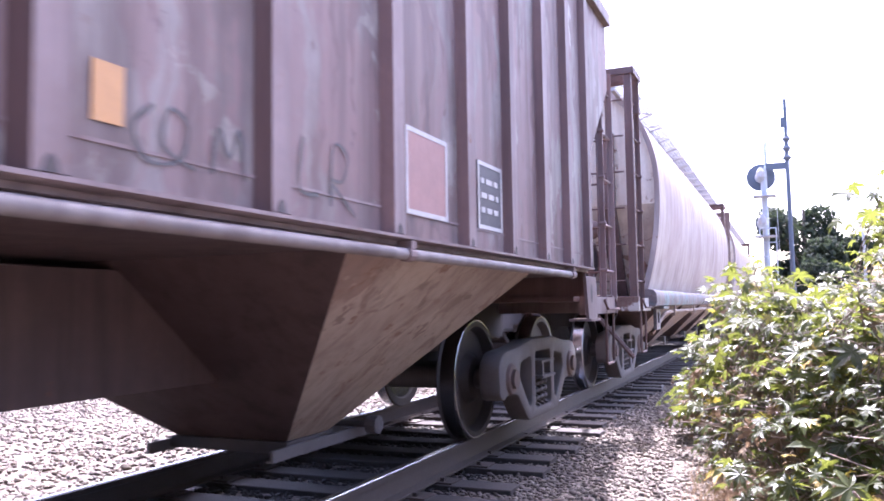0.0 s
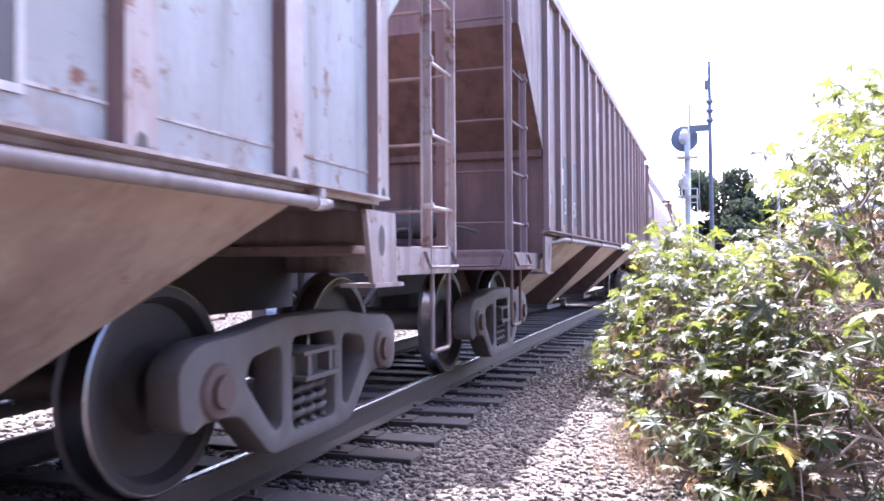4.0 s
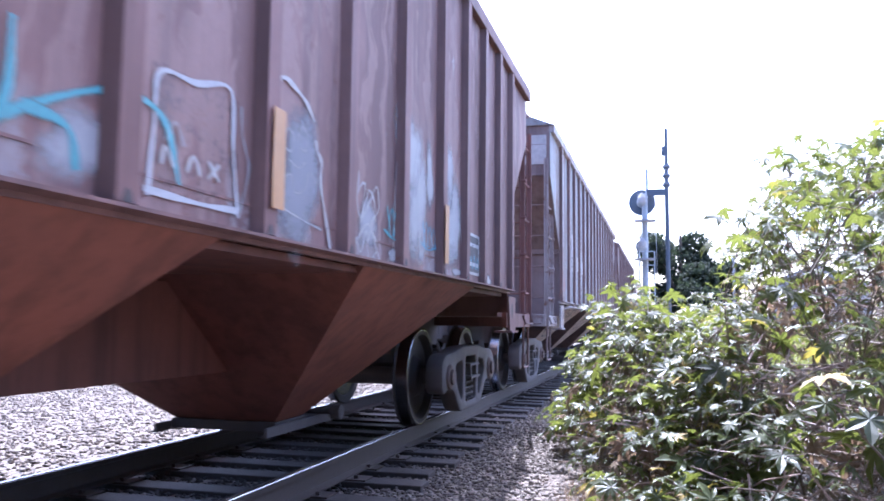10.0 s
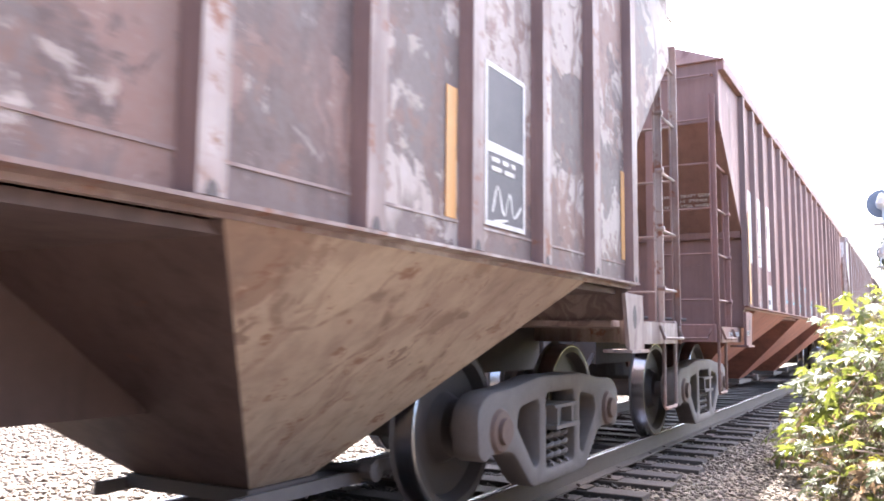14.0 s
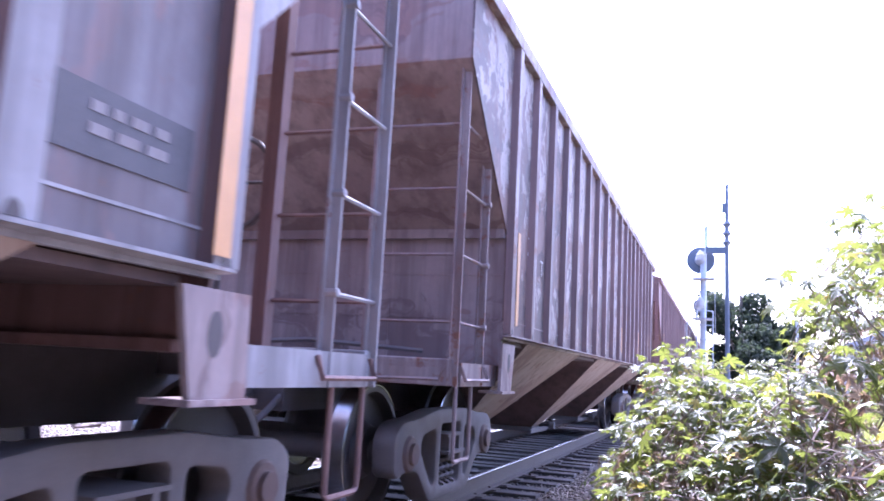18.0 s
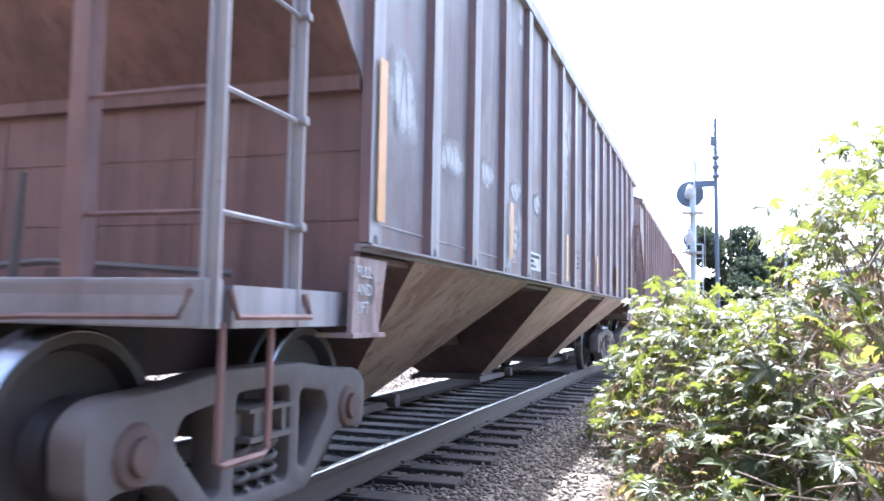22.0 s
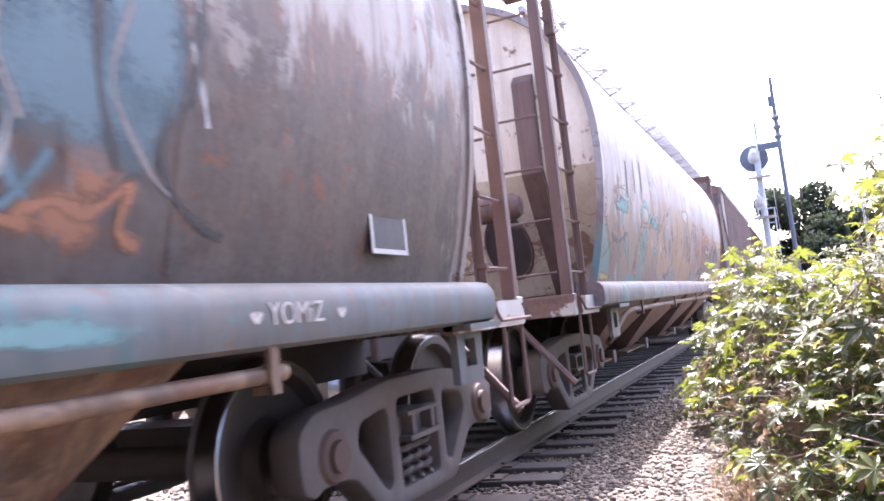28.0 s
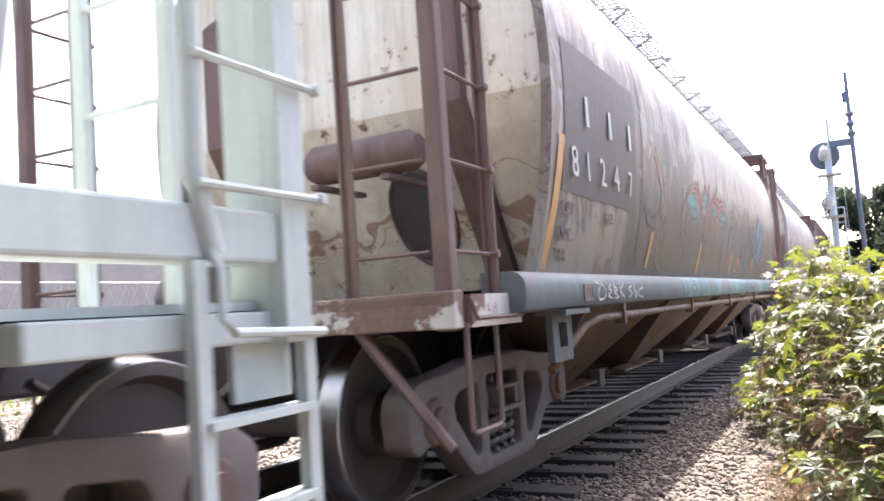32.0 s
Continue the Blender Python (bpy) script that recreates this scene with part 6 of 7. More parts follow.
    # scalloped teal band on the sill
    arcs = [[(0.75, 1.03), (1.0, 1.0), (1.22, 1.015), (1.34, 1.05), (1.43, 1.11)], [(1.48, 1.11), (1.58, 1.04), (1.74, 1.02), (1.88, 1.05), (1.97, 1.11)], [(2.02, 1.11), (2.1, 1.07), (2.2, 1.06), (2.3, 1.11)]]
    ribbon(arcs, 0.03, 1.6245, spray("scallop_edge", (0.05, 0.11, 0.14), 0.3), a, "sill_stroke")
    ribbon([[(y, z - 0.03) for y, z in s] for s in arcs], 0.04, 1.624, spray("scallop_shade", (0.05, 0.04, 0.04), 0.35), a, "sill_stroke")
    ribbon([[(-2.2, 1.75), (-1.9, 2.1), (-1.4, 2.18), (-1.15, 2.0)], [(-1.15, 2.0), (-0.9, 2.24), (-0.6, 2.0)], [(-0.6, 2.0), (-0.3, 2.15), (0.1, 2.12), (0.5, 2.16), (0.62, 1.9)]], 0.15, 0, spray("faded_rust", (0.26, 0.11, 0.075), 0.55), a, surf=on(0.0025))
    for y0, y1, z0, z1 in ((-1.19, -1.11, 1.25, 1.58), (1.30, 1.38, 1.25, 1.6), (-6.08, -5.98, 1.22, 2.03), (-3.58, -3.49, 1.27, 1.58), (3.7, 3.78, 1.25, 1.56)):
        zz = [z0 + (z1 - z0) * k / 4 for k in range(5)]
        part("reflector", MB().add([(round_x(z) + 0.007, y + 0.025 * k, z) for k, z in enumerate(zz) for y in (y0, y1)], [(2 * k, 2 * k + 1, 2 * k + 3, 2 * k + 2) for k in range(4)]), M_ORANGE, a)
    zz = [1.70 + (2.66 - 1.70) * k / 7 for k in range(8)]
    part("number_panel", MB().add([(round_x(z) + 0.005, y, z) for z in zz for y in (-5.88, -4.15)], [(2 * k, 2 * k + 1, 2 * k + 3, 2 * k + 2) for k in range(7)]), paint("panel_black", (0.10, 0.085, 0.085), (0.17, 0.12, 0.10), seed=41, rust_amt=0.3, patch=(0.24, 0.18, 0.15), patch_at=0.64), a)
    bars_tfm(a, -5.5, 2.15, 0.54, 0.06, 0.2, M_WHITE, round_x(2.25) + 0.016)
    for ch, y in zip("81247", (-5.78, -5.5, -5.17, -4.82, -4.43)):
        lettering(ch, 0.28, M_WHITE, a, y, 1.80, round_x(1.9) + 0.02, "digit")
    ribbon([[(-5.72, 1.13), (-5.62, 1.11), (-5.66, 1.06), (-5.64, 1.02), (-5.52, 1.03), (-5.5, 1.08), (-5.6, 1.12)], [(-5.36, 1.11), (-5.44, 1.09), (-5.36, 1.07), (-5.44, 1.04), (-5.34, 1.02)], [(-5.3, 1.13), (-5.29, 1.02)], [(-5.3, 1.1), (-5.22, 1.08), (-5.28, 1.06), (-5.2, 1.03), (-5.28, 1.02)], [(-5.16, 1.12), (-5.14, 1.02)], [(-5.06, 1.12), (-5.14, 1.07), (-5.04, 1.02)], [(-4.84, 1.1), (-4.93, 1.08), (-4.84, 1.05), (-4.93, 1.02)], [(-4.78, 1.12), (-4.76, 1.02), (-4.7, 1.05), (-4.76, 1.07)], [(-4.52, 1.09), (-4.64, 1.07), (-4.64, 1.03), (-4.54, 1.02)]], 0.018, 1.6255, M_WHITE, a)
    framed(a, -5.94, -5.76, 1.015, 1.115, M_RUSTBROWN, M_PIPE, 1.622, "sill_pocket")
    blob(a, -2.45, 1.08, 0.16, 0.035, spray("sill_pale", (0.22, 0.26, 0.265), 0.4), 620, lambda q: 1.6235, "sill_patch", 0, 1.0)
    blob(a, 4.3, 1.07, 0.3, 0.05, M_TEAL, 621, lambda q: 1.6235, "sill_patch", 0, 1.0)
    faded = plain("faded_stencil", (0.15, 0.11, 0.085), 0.7, 0, 0.5, 12)
    for tx, y, z, size in (("CAP", -5.87, 1.56, 0.12), ("LIMC", -5.89, 1.40, 0.12), ("TAR", -5.90, 1.27, 0.12), ("KGS", -4.95, 1.56, 0.11)):
        lettering(tx, size, faded, a, y, z, round_x(z + 0.06) + 0.012)


# ---- the train ----
def make_train():
    tan = paint("tan_hopper", (0.34, 0.265, 0.205), (0.23, 0.155, 0.125), seed=1, stain_amt=0.5, rust_amt=0.7, rust=(0.17, 0.085, 0.055), layers=(("patch", (0.17, 0.10, 0.075), 1.0, 0.56, None, None, 0.7), ("patch", (0.12, 0.068, 0.052), 5.5, 0.60, None, None, 0.75), ("streak", (0.20, 0.13, 0.10), 1.3, 0.56, None, None, 0.5), ("line", (0.13, 0.07, 0.052), 0.9, 0.47, None, (0.75, 1.2), 0.7)))
    # darker copy of the hopper paint, with the slopes' shade in the colour
    dark = paint("slope_shade", (0.11, 0.072, 0.066), (0.065, 0.046, 0.045), seed=2, rust_amt=0.1)
    c = {}
    brown_end = paint("brown_end", (0.19, 0.11, 0.095), (0.10, 0.065, 0.06), seed=6, rust_amt=0.2)
    m1 = paint("mauve_side", (0.232, 0.200, 0.186), (0.148, 0.096, 0.088), seed=4, stain_amt=0.9, rust_amt=0.15, layers=(("streak", (0.20, 0.125, 0.12), 0.8, 0.48, None, None, 0.75), ("patch", (0.31, 0.285, 0.25), 1.2, 0.56, None, (1.3, 2.2), 0.7), ("streak", (0.13, 0.078, 0.072), 1.7, 0.56, None, (1.2, 4.0), 0.8), ("patch", (0.12, 0.075, 0.07), 5.0, 0.62, None, (1.2, 4.0), 0.7), ("patch", (0.15, 0.105, 0.10), 1.4, 0.47, None, (1.1, 1.42), 0.6)), more=(((0.20, 0.13, 0.12), 0.56, 0.8), ((0.33, 0.30, 0.28), 0.64, 1.1)))
    r1 = paint("mauve_rib", (0.258, 0.202, 0.198), (0.163, 0.107, 0.099), seed=5, jitter=True)
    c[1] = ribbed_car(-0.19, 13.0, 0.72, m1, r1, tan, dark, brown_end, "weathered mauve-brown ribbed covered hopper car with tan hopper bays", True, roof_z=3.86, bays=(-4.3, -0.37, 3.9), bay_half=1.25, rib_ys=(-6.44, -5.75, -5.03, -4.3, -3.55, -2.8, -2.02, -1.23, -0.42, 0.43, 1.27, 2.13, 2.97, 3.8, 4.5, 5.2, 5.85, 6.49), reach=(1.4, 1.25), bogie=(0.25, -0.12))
    m2 = paint("white_side", (0.315, 0.328, 0.33), (0.23, 0.205, 0.195), seed=8, stain_amt=0.5, rust_amt=0.75, layers=(("fill", (0.20, 0.155, 0.145), 1, 0, (-7, -5.75), (1.0, 4.0), 0.85), ("patch", (0.22, 0.15, 0.13), 1.3, 0.56, (-6, -2.2), (1.55, 2.6), 0.8), ("streak", (0.22, 0.13, 0.10), 1.6, 0.60, None, None, 0.7), ("patch", (0.24, 0.19, 0.17), 1.6, 0.54, None, (1.1, 1.42), 0.5)))
    r2 = paint("white_rib", (0.44, 0.42, 0.41), (0.27, 0.19, 0.17), seed=9, stain_amt=0.8, rust_amt=0.8, jitter=True)
    tan2 = paint("cream_hopper", (0.36, 0.285, 0.225), (0.24, 0.16, 0.13), seed=10, stain_amt=0.6, rust_amt=0.3)
    grey_end = paint("grey_end", (0.27, 0.21, 0.195), (0.15, 0.10, 0.09), seed=11)
    c[2] = ribbed_car(-17.43, 13.1, 0.86, m2, r2, tan2, dark, grey_end, "pale grey ribbed covered hopper car with rust streaks", True, roof_z=3.88, bays=(-4.15, 0, 4.42), bay_half=1.44, rib_sec=(0.088, 0.066, 0.044), reach=(1.4, 1.1), bogie=(0.25, -0.23))
    m3 = paint("red_side", (0.232, 0.129, 0.114), (0.163, 0.095, 0.086), seed=12, stain_amt=0.6, layers=(("streak", (0.33, 0.22, 0.195), 0.9, 0.52, None, None, 0.6), ("patch", (0.34, 0.31, 0.31), 1.5, 0.52, None, (1.1, 1.42), 0.7)), patch=(0.40, 0.37, 0.36), patch_at=0.66)
    r3 = paint("red_rib", (0.230, 0.124, 0.110), (0.147, 0.083, 0.074), seed=13, jitter=True)
    red_hop = paint("red_hopper", (0.27, 0.095, 0.06), (0.17, 0.07, 0.05), seed=14, rust_amt=0.1)
    # the red hopper paint again, darkened to stand for shade on the slopes
    red_shaded = paint("red_slope_shade", (0.19, 0.075, 0.055), (0.1, 0.05, 0.045), seed=15)
    red_end = paint("red_end", (0.195, 0.112, 0.095), (0.13, 0.08, 0.07), seed=16, rust_amt=0.1, stain_amt=0.4)
    c[3] = ribbed_car(-34.5, 12.7, 0.69, m3, r3, red_hop, red_shaded, red_end, "red-brown ribbed covered hopper car with blue graffiti", bays=(-4.4, -0.42, 3.55), bay_half=1.28, rib_ys=(-6.33, -5.72, -5.08, -4.32, -3.6, -2.86, -2.1, -1.38, -0.58, 0.27, 1.13, 1.97, 2.83, 3.7, 4.4, 5.05, 5.7, 6.33), reach=(1.63, 1.15), bogie=(0.3, -0.14), gear=(True, False))
    m4 = paint("peeling_side", (0.30, 0.255, 0.235), (0.22, 0.16, 0.14), seed=17, stain_amt=0.35, rust_amt=0.9, rust=(0.12, 0.066, 0.052), layers=(
        ("patch", (0.15, 0.082, 0.066), 0.75, 0.49, None, (1.2, 4.0), 0.95), ("patch", (0.055, 0.036, 0.035), 1.1, 0.50, None, (1.2, 4.0), 0.85), ("streak", (0.10, 0.058, 0.05), 1.3, 0.55, None, (1.2, 4.0), 0.85), ("patch", (0.29, 0.24, 0.215), 2.6, 0.60, None, (1.2, 4.0), 0.7), ("patch", (0.085, 0.052, 0.046), 7.0, 0.60, None, (1.2, 4.0), 0.8),
        ("patch", (0.10, 0.068, 0.064), 1.6, 0.42, None, (1.1, 1.42), 0.9), ("patch", (0.34, 0.29, 0.265), 2.2, 0.60, None, (1.2, 1.42), 0.8)))
    worn_end = paint("worn_end", (0.27, 0.215, 0.20), (0.19, 0.13, 0.12), seed=19, stain_amt=0.7, rust_amt=0.2, layers=(("patch", (0.20, 0.11, 0.09), 0.9, 0.52, None, None, 0.7), ("streak", (0.13, 0.085, 0.08), 1.1, 0.55, None, None, 0.7)))
    r4 = paint("peeling_rib", (0.31, 0.265, 0.25), (0.16, 0.10, 0.09), seed=18, jitter=True, rust_amt=0.9, stain_amt=0.9)
    c[4] = ribbed_car(-50.95, 12.3, 0.72, m4, r4, tan, dark, worn_end, "peeling grey and brown ribbed covered hopper car", bays=(-4.05, 0, 4.05), bay_half=1.32, rib_ys=(-6.09, -5.4, -4.7, -4.0, -3.3, -2.55, -1.78, -0.98, -0.17, 0.62, 1.4, 2.0, 2.64, 3.34, 4.04, 4.74, 5.44, 6.14), reach=(1.41, 1.0), bogie=(0.0, -0.28), gear=(True, False), m_guss=worn_end)
    m5 = paint("slate_side", (0.182, 0.168, 0.174), (0.112, 0.088, 0.088), seed=20, stain_amt=0.8, rust_amt=0.2, more=(((0.31, 0.29, 0.29), 0.60, 0.9), ((0.20, 0.13, 0.12), 0.66, 2.0)), layers=(("streak", (0.19, 0.12, 0.11), 1.2, 0.55, None, (1.2, 2.6), 0.6), ("patch", (0.15, 0.105, 0.10), 1.4, 0.47, None, (1.1, 1.42), 0.6)))
    r5 = paint("slate_rib", (0.28, 0.27, 0.275), (0.16, 0.14, 0.14), seed=21, jitter=True)
    c[5] = ribbed_car(-66.9, 12.4, 0.82, m5, r5, tan, dark, brown_end, "slate grey ribbed covered hopper car with tan hopper bays", roof_z=3.86, bays=(-4.07, -0.1, 4.07), bay_half=1.42, rib_sec=(0.09, 0.07, 0.044), reach=(1.4, 1.1), bogie=(0.25, 0.03), gear=(True, False), m_guss=worn_end)
    dots = ((0.30, 0.14, 0.08), (0.32, 0.20, 0.18), (0.09, 0.17, 0.24), (0.29, 0.21, 0.11), (0.08, 0.17, 0.17), (0.24, 0.14, 0.09))
    m6 = paint("graffiti_shell", (0.340, 0.320, 0.320), (0.245, 0.204, 0.190), seed=23, stain_amt=0.6, rust_amt=0.5, rough=0.5, layers=(
        ("fill", (0.20, 0.105, 0.062), 1, 0, (-2.6, 7), (1.0, 2.05), 1.0), ("patch", (0.27, 0.13, 0.08), 2.6, 0.52, (-2.6, 7), (1.0, 2.1), 0.8), ("patch", (0.11, 0.065, 0.055), 3.4, 0.55, (-2.6, 7), (1.0, 2.1), 0.8), ("patch", (0.27, 0.19, 0.16), 5.0, 0.58, (-2.6, 7), (1.0, 1.7), 0.7), ("streak", (0.13, 0.08, 0.06), 1.5, 0.52, (-7, 7), (1.0, 2.2), 0.6), ("patch", (0.30, 0.16, 0.09), 9.0, 0.58, (-7, 7), (1.0, 2.2), 0.6), ("patch", (0.07, 0.05, 0.05), 11.0, 0.6, None, (1.0, 2.6), 0.6),
        ("fill", (0.165, 0.125, 0.11), 1, 0, (-7, -2.6), (1.0, 1.85), 0.95), ("streak", (0.20, 0.14, 0.11), 0.9, 0.5, (-7, 0), (1.6, 2.6), 0.7),
        ("cells", ((0.231, 0.150, 0.088), (0.204, 0.112, 0.075), (0.136, 0.088, 0.092), (0.245, 0.177, 0.129), (0.150, 0.150, 0.170)), 1.2, 0.15, (-3.2, 3.0), (1.0, 2.3), 0.85),
        ("cells", ((0.116, 0.068, 0.075), (0.088, 0.204, 0.211), (0.184, 0.116, 0.088), (0.150, 0.116, 0.136)), 1.5, 0.35, (-6.2, -2.8), (1.15, 1.95), 0.75),
        ("dots", dots, 7.5, 0.45, (-2.4, 7), (1.1, 1.55), 0.85),
        ("dots", dots, 8.5, 0.62, (-2.4, 3.2), (1.2, 2.2), 0.7),
        ("patch", (0.068, 0.046, 0.05), 1.1, 0.42, (2.6, 6.6), (1.36, 2.0), 0.9),
        ("patch", (0.075, 0.051, 0.068), 1.1, 0.56, (-3.0, 2.0), (1.5, 2.6), 0.8),
        ("streak", (0.30, 0.28, 0.285), 1.0, 0.52, (-7, 7), (1.9, 2.5), 0.5),
        ("line", (0.313, 0.184, 0.109), 0.8, 0.52, (-6, 6.4), (1.65, 2.25), 0.8),
        ("line", (0.394, 0.367, 0.340), 1.0, 0.44, (-6, 6.4), (1.2, 2.2), 0.75),
        ("patch", (0.082, 0.075, 0.082), 3.0, 0.66, None, (2.0, 3.0), 0.8)))
    s6 = paint("pale_sill", (0.230, 0.207, 0.207), (0.162, 0.155, 0.167), seed=24, stain_amt=0.5, layers=(
        ("fill", (0.15, 0.31, 0.31), 1, 0, (-6.2, -2.4), None, 0.85),
        ("cells", ((0.254, 0.219, 0.213), (0.126, 0.196, 0.230), (0.265, 0.248, 0.242), (0.155, 0.162, 0.190), (0.230, 0.190, 0.138), (0.115, 0.196, 0.196)), 3.2, 0.25, None, None, 0.6),
        ("dots", ((0.098, 0.196, 0.254), (0.115, 0.173, 0.207), (0.265, 0.207, 0.196)), 5.0, 0.6, None, None, 0.8),
        ("line", (0.299, 0.288, 0.277), 1.6, 0.5, None, None, 0.7), ("patch", (0.15, 0.115, 0.11), 1.3, 0.49, None, None, 0.75), ("patch", (0.10, 0.08, 0.08), 3.4, 0.55, None, None, 0.7), ("patch", (0.07, 0.055, 0.05), 9.0, 0.6, None, None, 0.6), ("streak", (0.17, 0.14, 0.145), 1.4, 0.5, None, None, 0.6), ("fill", (0.12, 0.095, 0.09), 1, 0, None, None, 0.25), ("dots", ((0.07, 0.13, 0.18), (0.26, 0.22, 0.21), (0.21, 0.15, 0.11)), 3.4, 0.45, (-2.4, 7), None, 0.75), ("patch", (0.24, 0.21, 0.20), 2.2, 0.56, None, None, 0.7)))
    post = paint("rust_post", (0.165, 0.108, 0.095), (0.10, 0.066, 0.06), seed=25)
    rusty = paint("rusty_hopper", (0.23, 0.155, 0.105), (0.11, 0.07, 0.054), seed=46, stain_amt=0.9, rust_amt=0.6, layers=(("patch", (0.085, 0.058, 0.052), 0.9, 0.5, None, None, 0.75), ("patch", (0.13, 0.065, 0.042), 2.3, 0.54, None, None, 0.7), ("patch", (0.10, 0.10, 0.105), 3.4, 0.60, None, None, 0.7), ("streak", (0.10, 0.066, 0.05), 1.2, 0.52, None, None, 0.6)))
    c[6] = round_car(-83.6, 13.3, m6, s6, rusty, dark, M_CREAM, post, "rounded hopper car covered in brown and blue graffiti", reach=1.05, nose=0.25)
    m7 = paint("rusted_shell", (0.36, 0.325, 0.30), (0.218, 0.165, 0.139), seed=26, stain_amt=0.7, rust_amt=0.6, rough=0.5, layers=(
        ("fill", (0.10, 0.074, 0.064), 1, 0, (-4.4, 7), (1.0, 2.08), 1.0), ("streak", (0.155, 0.115, 0.095), 1.2, 0.5, (-4.4, 7), (1.0, 2.2), 0.6), ("patch", (0.16, 0.10, 0.075), 6.0, 0.55, (-4.4, 7), (1.0, 2.2), 0.6), ("patch", (0.055, 0.042, 0.04), 9.0, 0.57, (-4.4, 7), (1.0, 2.3), 0.7), ("streak", (0.06, 0.048, 0.045), 2.0, 0.54, (-4.4, 7), (1.0, 2.6), 0.6), ("patch", (0.17, 0.11, 0.085), 1.6, 0.52, (-4.4, 7), (1.0, 2.3), 0.7), ("patch", (0.085, 0.065, 0.06), 3.0, 0.54, (-4.4, 7), (1.0, 2.1), 0.7),
        ("fill", (0.244, 0.205, 0.165), 1, 0, (-7, -4.3), (1.0, 1.72), 0.9),
        ("streak", (0.165, 0.112, 0.092), 1.0, 0.47, (-7, 7), (1.7, 2.75), 0.8),
        ("cells", ((0.125, 0.102, 0.096), (0.158, 0.112, 0.092), (0.106, 0.106, 0.109), (0.139, 0.099, 0.086)), 1.1, 0.2, (-4.4, 7), (1.0, 2.1), 0.7),
        ("cells", ((0.12, 0.15, 0.165), (0.095, 0.08, 0.075), (0.15, 0.15, 0.15), (0.24, 0.09, 0.05), (0.11, 0.085, 0.075), (0.085, 0.16, 0.19), (0.14, 0.095, 0.075)), 2.0, 0.1, (1.0, 4.9), (1.1, 2.2), 0.85),
        ("cells", ((0.079, 0.172, 0.191), (0.112, 0.145, 0.158), (0.145, 0.099, 0.079)), 1.3, 0.42, (-2.4, 1.0), (1.6, 2.15), 0.85),
        ("patch", (0.066, 0.076, 0.106), 1.3, 0.54, (-6.0, -4.0), (1.2, 1.55), 0.9),
        ("line", (0.198, 0.086, 0.056), 0.9, 0.50, (-2.6, 1.4), (1.6, 2.3), 0.9),
        ("line", (0.330, 0.323, 0.310), 1.25, 0.47, (0.9, 5.0), (1.2, 2.3), 0.9),
        ("line", (0.277, 0.271, 0.264), 1.5, 0.56, (-3.5, 5.0), (1.2, 2.1), 0.6),
        ("patch", (0.062, 0.048, 0.045), 1.1, 0.5, (-4.0, 7), (1.0, 2.45), 0.7), ("streak", (0.075, 0.055, 0.05), 1.1, 0.5, (-7, 7), (1.5, 2.9), 0.7), ("patch", (0.17, 0.085, 0.055), 2.0, 0.57, (-4.4, 7), (1.4, 2.7), 0.65),
        ("patch", (0.15, 0.072, 0.045), 1.2, 0.52, (-5, 7), (1.0, 2.5), 0.6), ("fill", (0.062, 0.047, 0.041), 1, 0, (-4.3, 7), (1.0, 1.95), 0.62), ("patch", (0.15, 0.115, 0.095), 2.2, 0.55, (-4.3, 7), (1.0, 2.1), 0.6), ("patch", (0.055, 0.06, 0.085), 0.9, 0.53, (-5.6, -3.6), (1.15, 1.6), 0.9), ("patch", (0.30, 0.27, 0.245), 1.4, 0.56, (-4.4, 7), (1.9, 2.7), 0.7), ("patch", (0.06, 0.045, 0.04), 16.0, 0.58, None, (1.6, 3.0), 0.7),
        ("patch", (0.099, 0.073, 0.066), 3.0, 0.64, None, (2.0, 3.0), 0.8), ("patch", (0.36, 0.325, 0.29), 0.9, 0.40, (-1.6, 7), (2.2, 3.6), 0.85), ("streak", (0.17, 0.085, 0.06), 1.4, 0.55, (-7, 7), (2.0, 2.6), 0.75), ("fill", (0.07, 0.056, 0.05), 1, 0, (-4.3, 7), (1.0, 1.72), 0.45), ("patch", (0.13, 0.11, 0.098), 4.0, 0.6, (-4.3, 7), (1.0, 1.9), 0.5)))
    s7 = paint("teal_sill", (0.076, 0.184, 0.197), (0.095, 0.128, 0.140), seed=27, stain_amt=0.6, layers=(
        ("fill", (0.109, 0.105, 0.109), 1, 0, (-7, -3.0), None, 0.9),
        ("fill", (0.128, 0.109, 0.102), 1, 0, (4.6, 8), None, 0.9),
        ("cells", ((0.140, 0.268, 0.268), (0.089, 0.191, 0.210), (0.076, 0.166, 0.191), (0.140, 0.122, 0.115)), 1.6, 0.4, (-3.2, 4.8), None, 0.85),
        ("line", (0.058, 0.095, 0.109), 1.3, 0.5, (-3.0, 4.8), None, 0.8),
        ("line", (0.268, 0.268, 0.268), 1.5, 0.44, (0.5, 4.8), None, 0.8), ("patch", (0.13, 0.12, 0.125), 2.0, 0.55, None, None, 0.7), ("streak", (0.12, 0.14, 0.15), 1.4, 0.52, None, None, 0.6)))
    c[7] = round_car(-100.2, 13.3, m7, s7, rusty, dark, M_CREAM, post, "rounded hopper car, rusted brown with teal graffiti", reach=1.28, nose=0.5)
    m8 = paint("mint_paint", (0.43, 0.475, 0.455), (0.36, 0.385, 0.37), seed=28, stain_amt=0.3, rust_amt=0.02)
    c[8] = round_car(-116.78, 14.2, m8, m8, m8, m8, m8, m8, "clean pale mint rounded hopper car with an open ladder end", 4, 0.95, 0.95, 0.2, 0.0, 0.0)
    zz = [1.42 + 0.7 * k / 6 for k in range(7)]
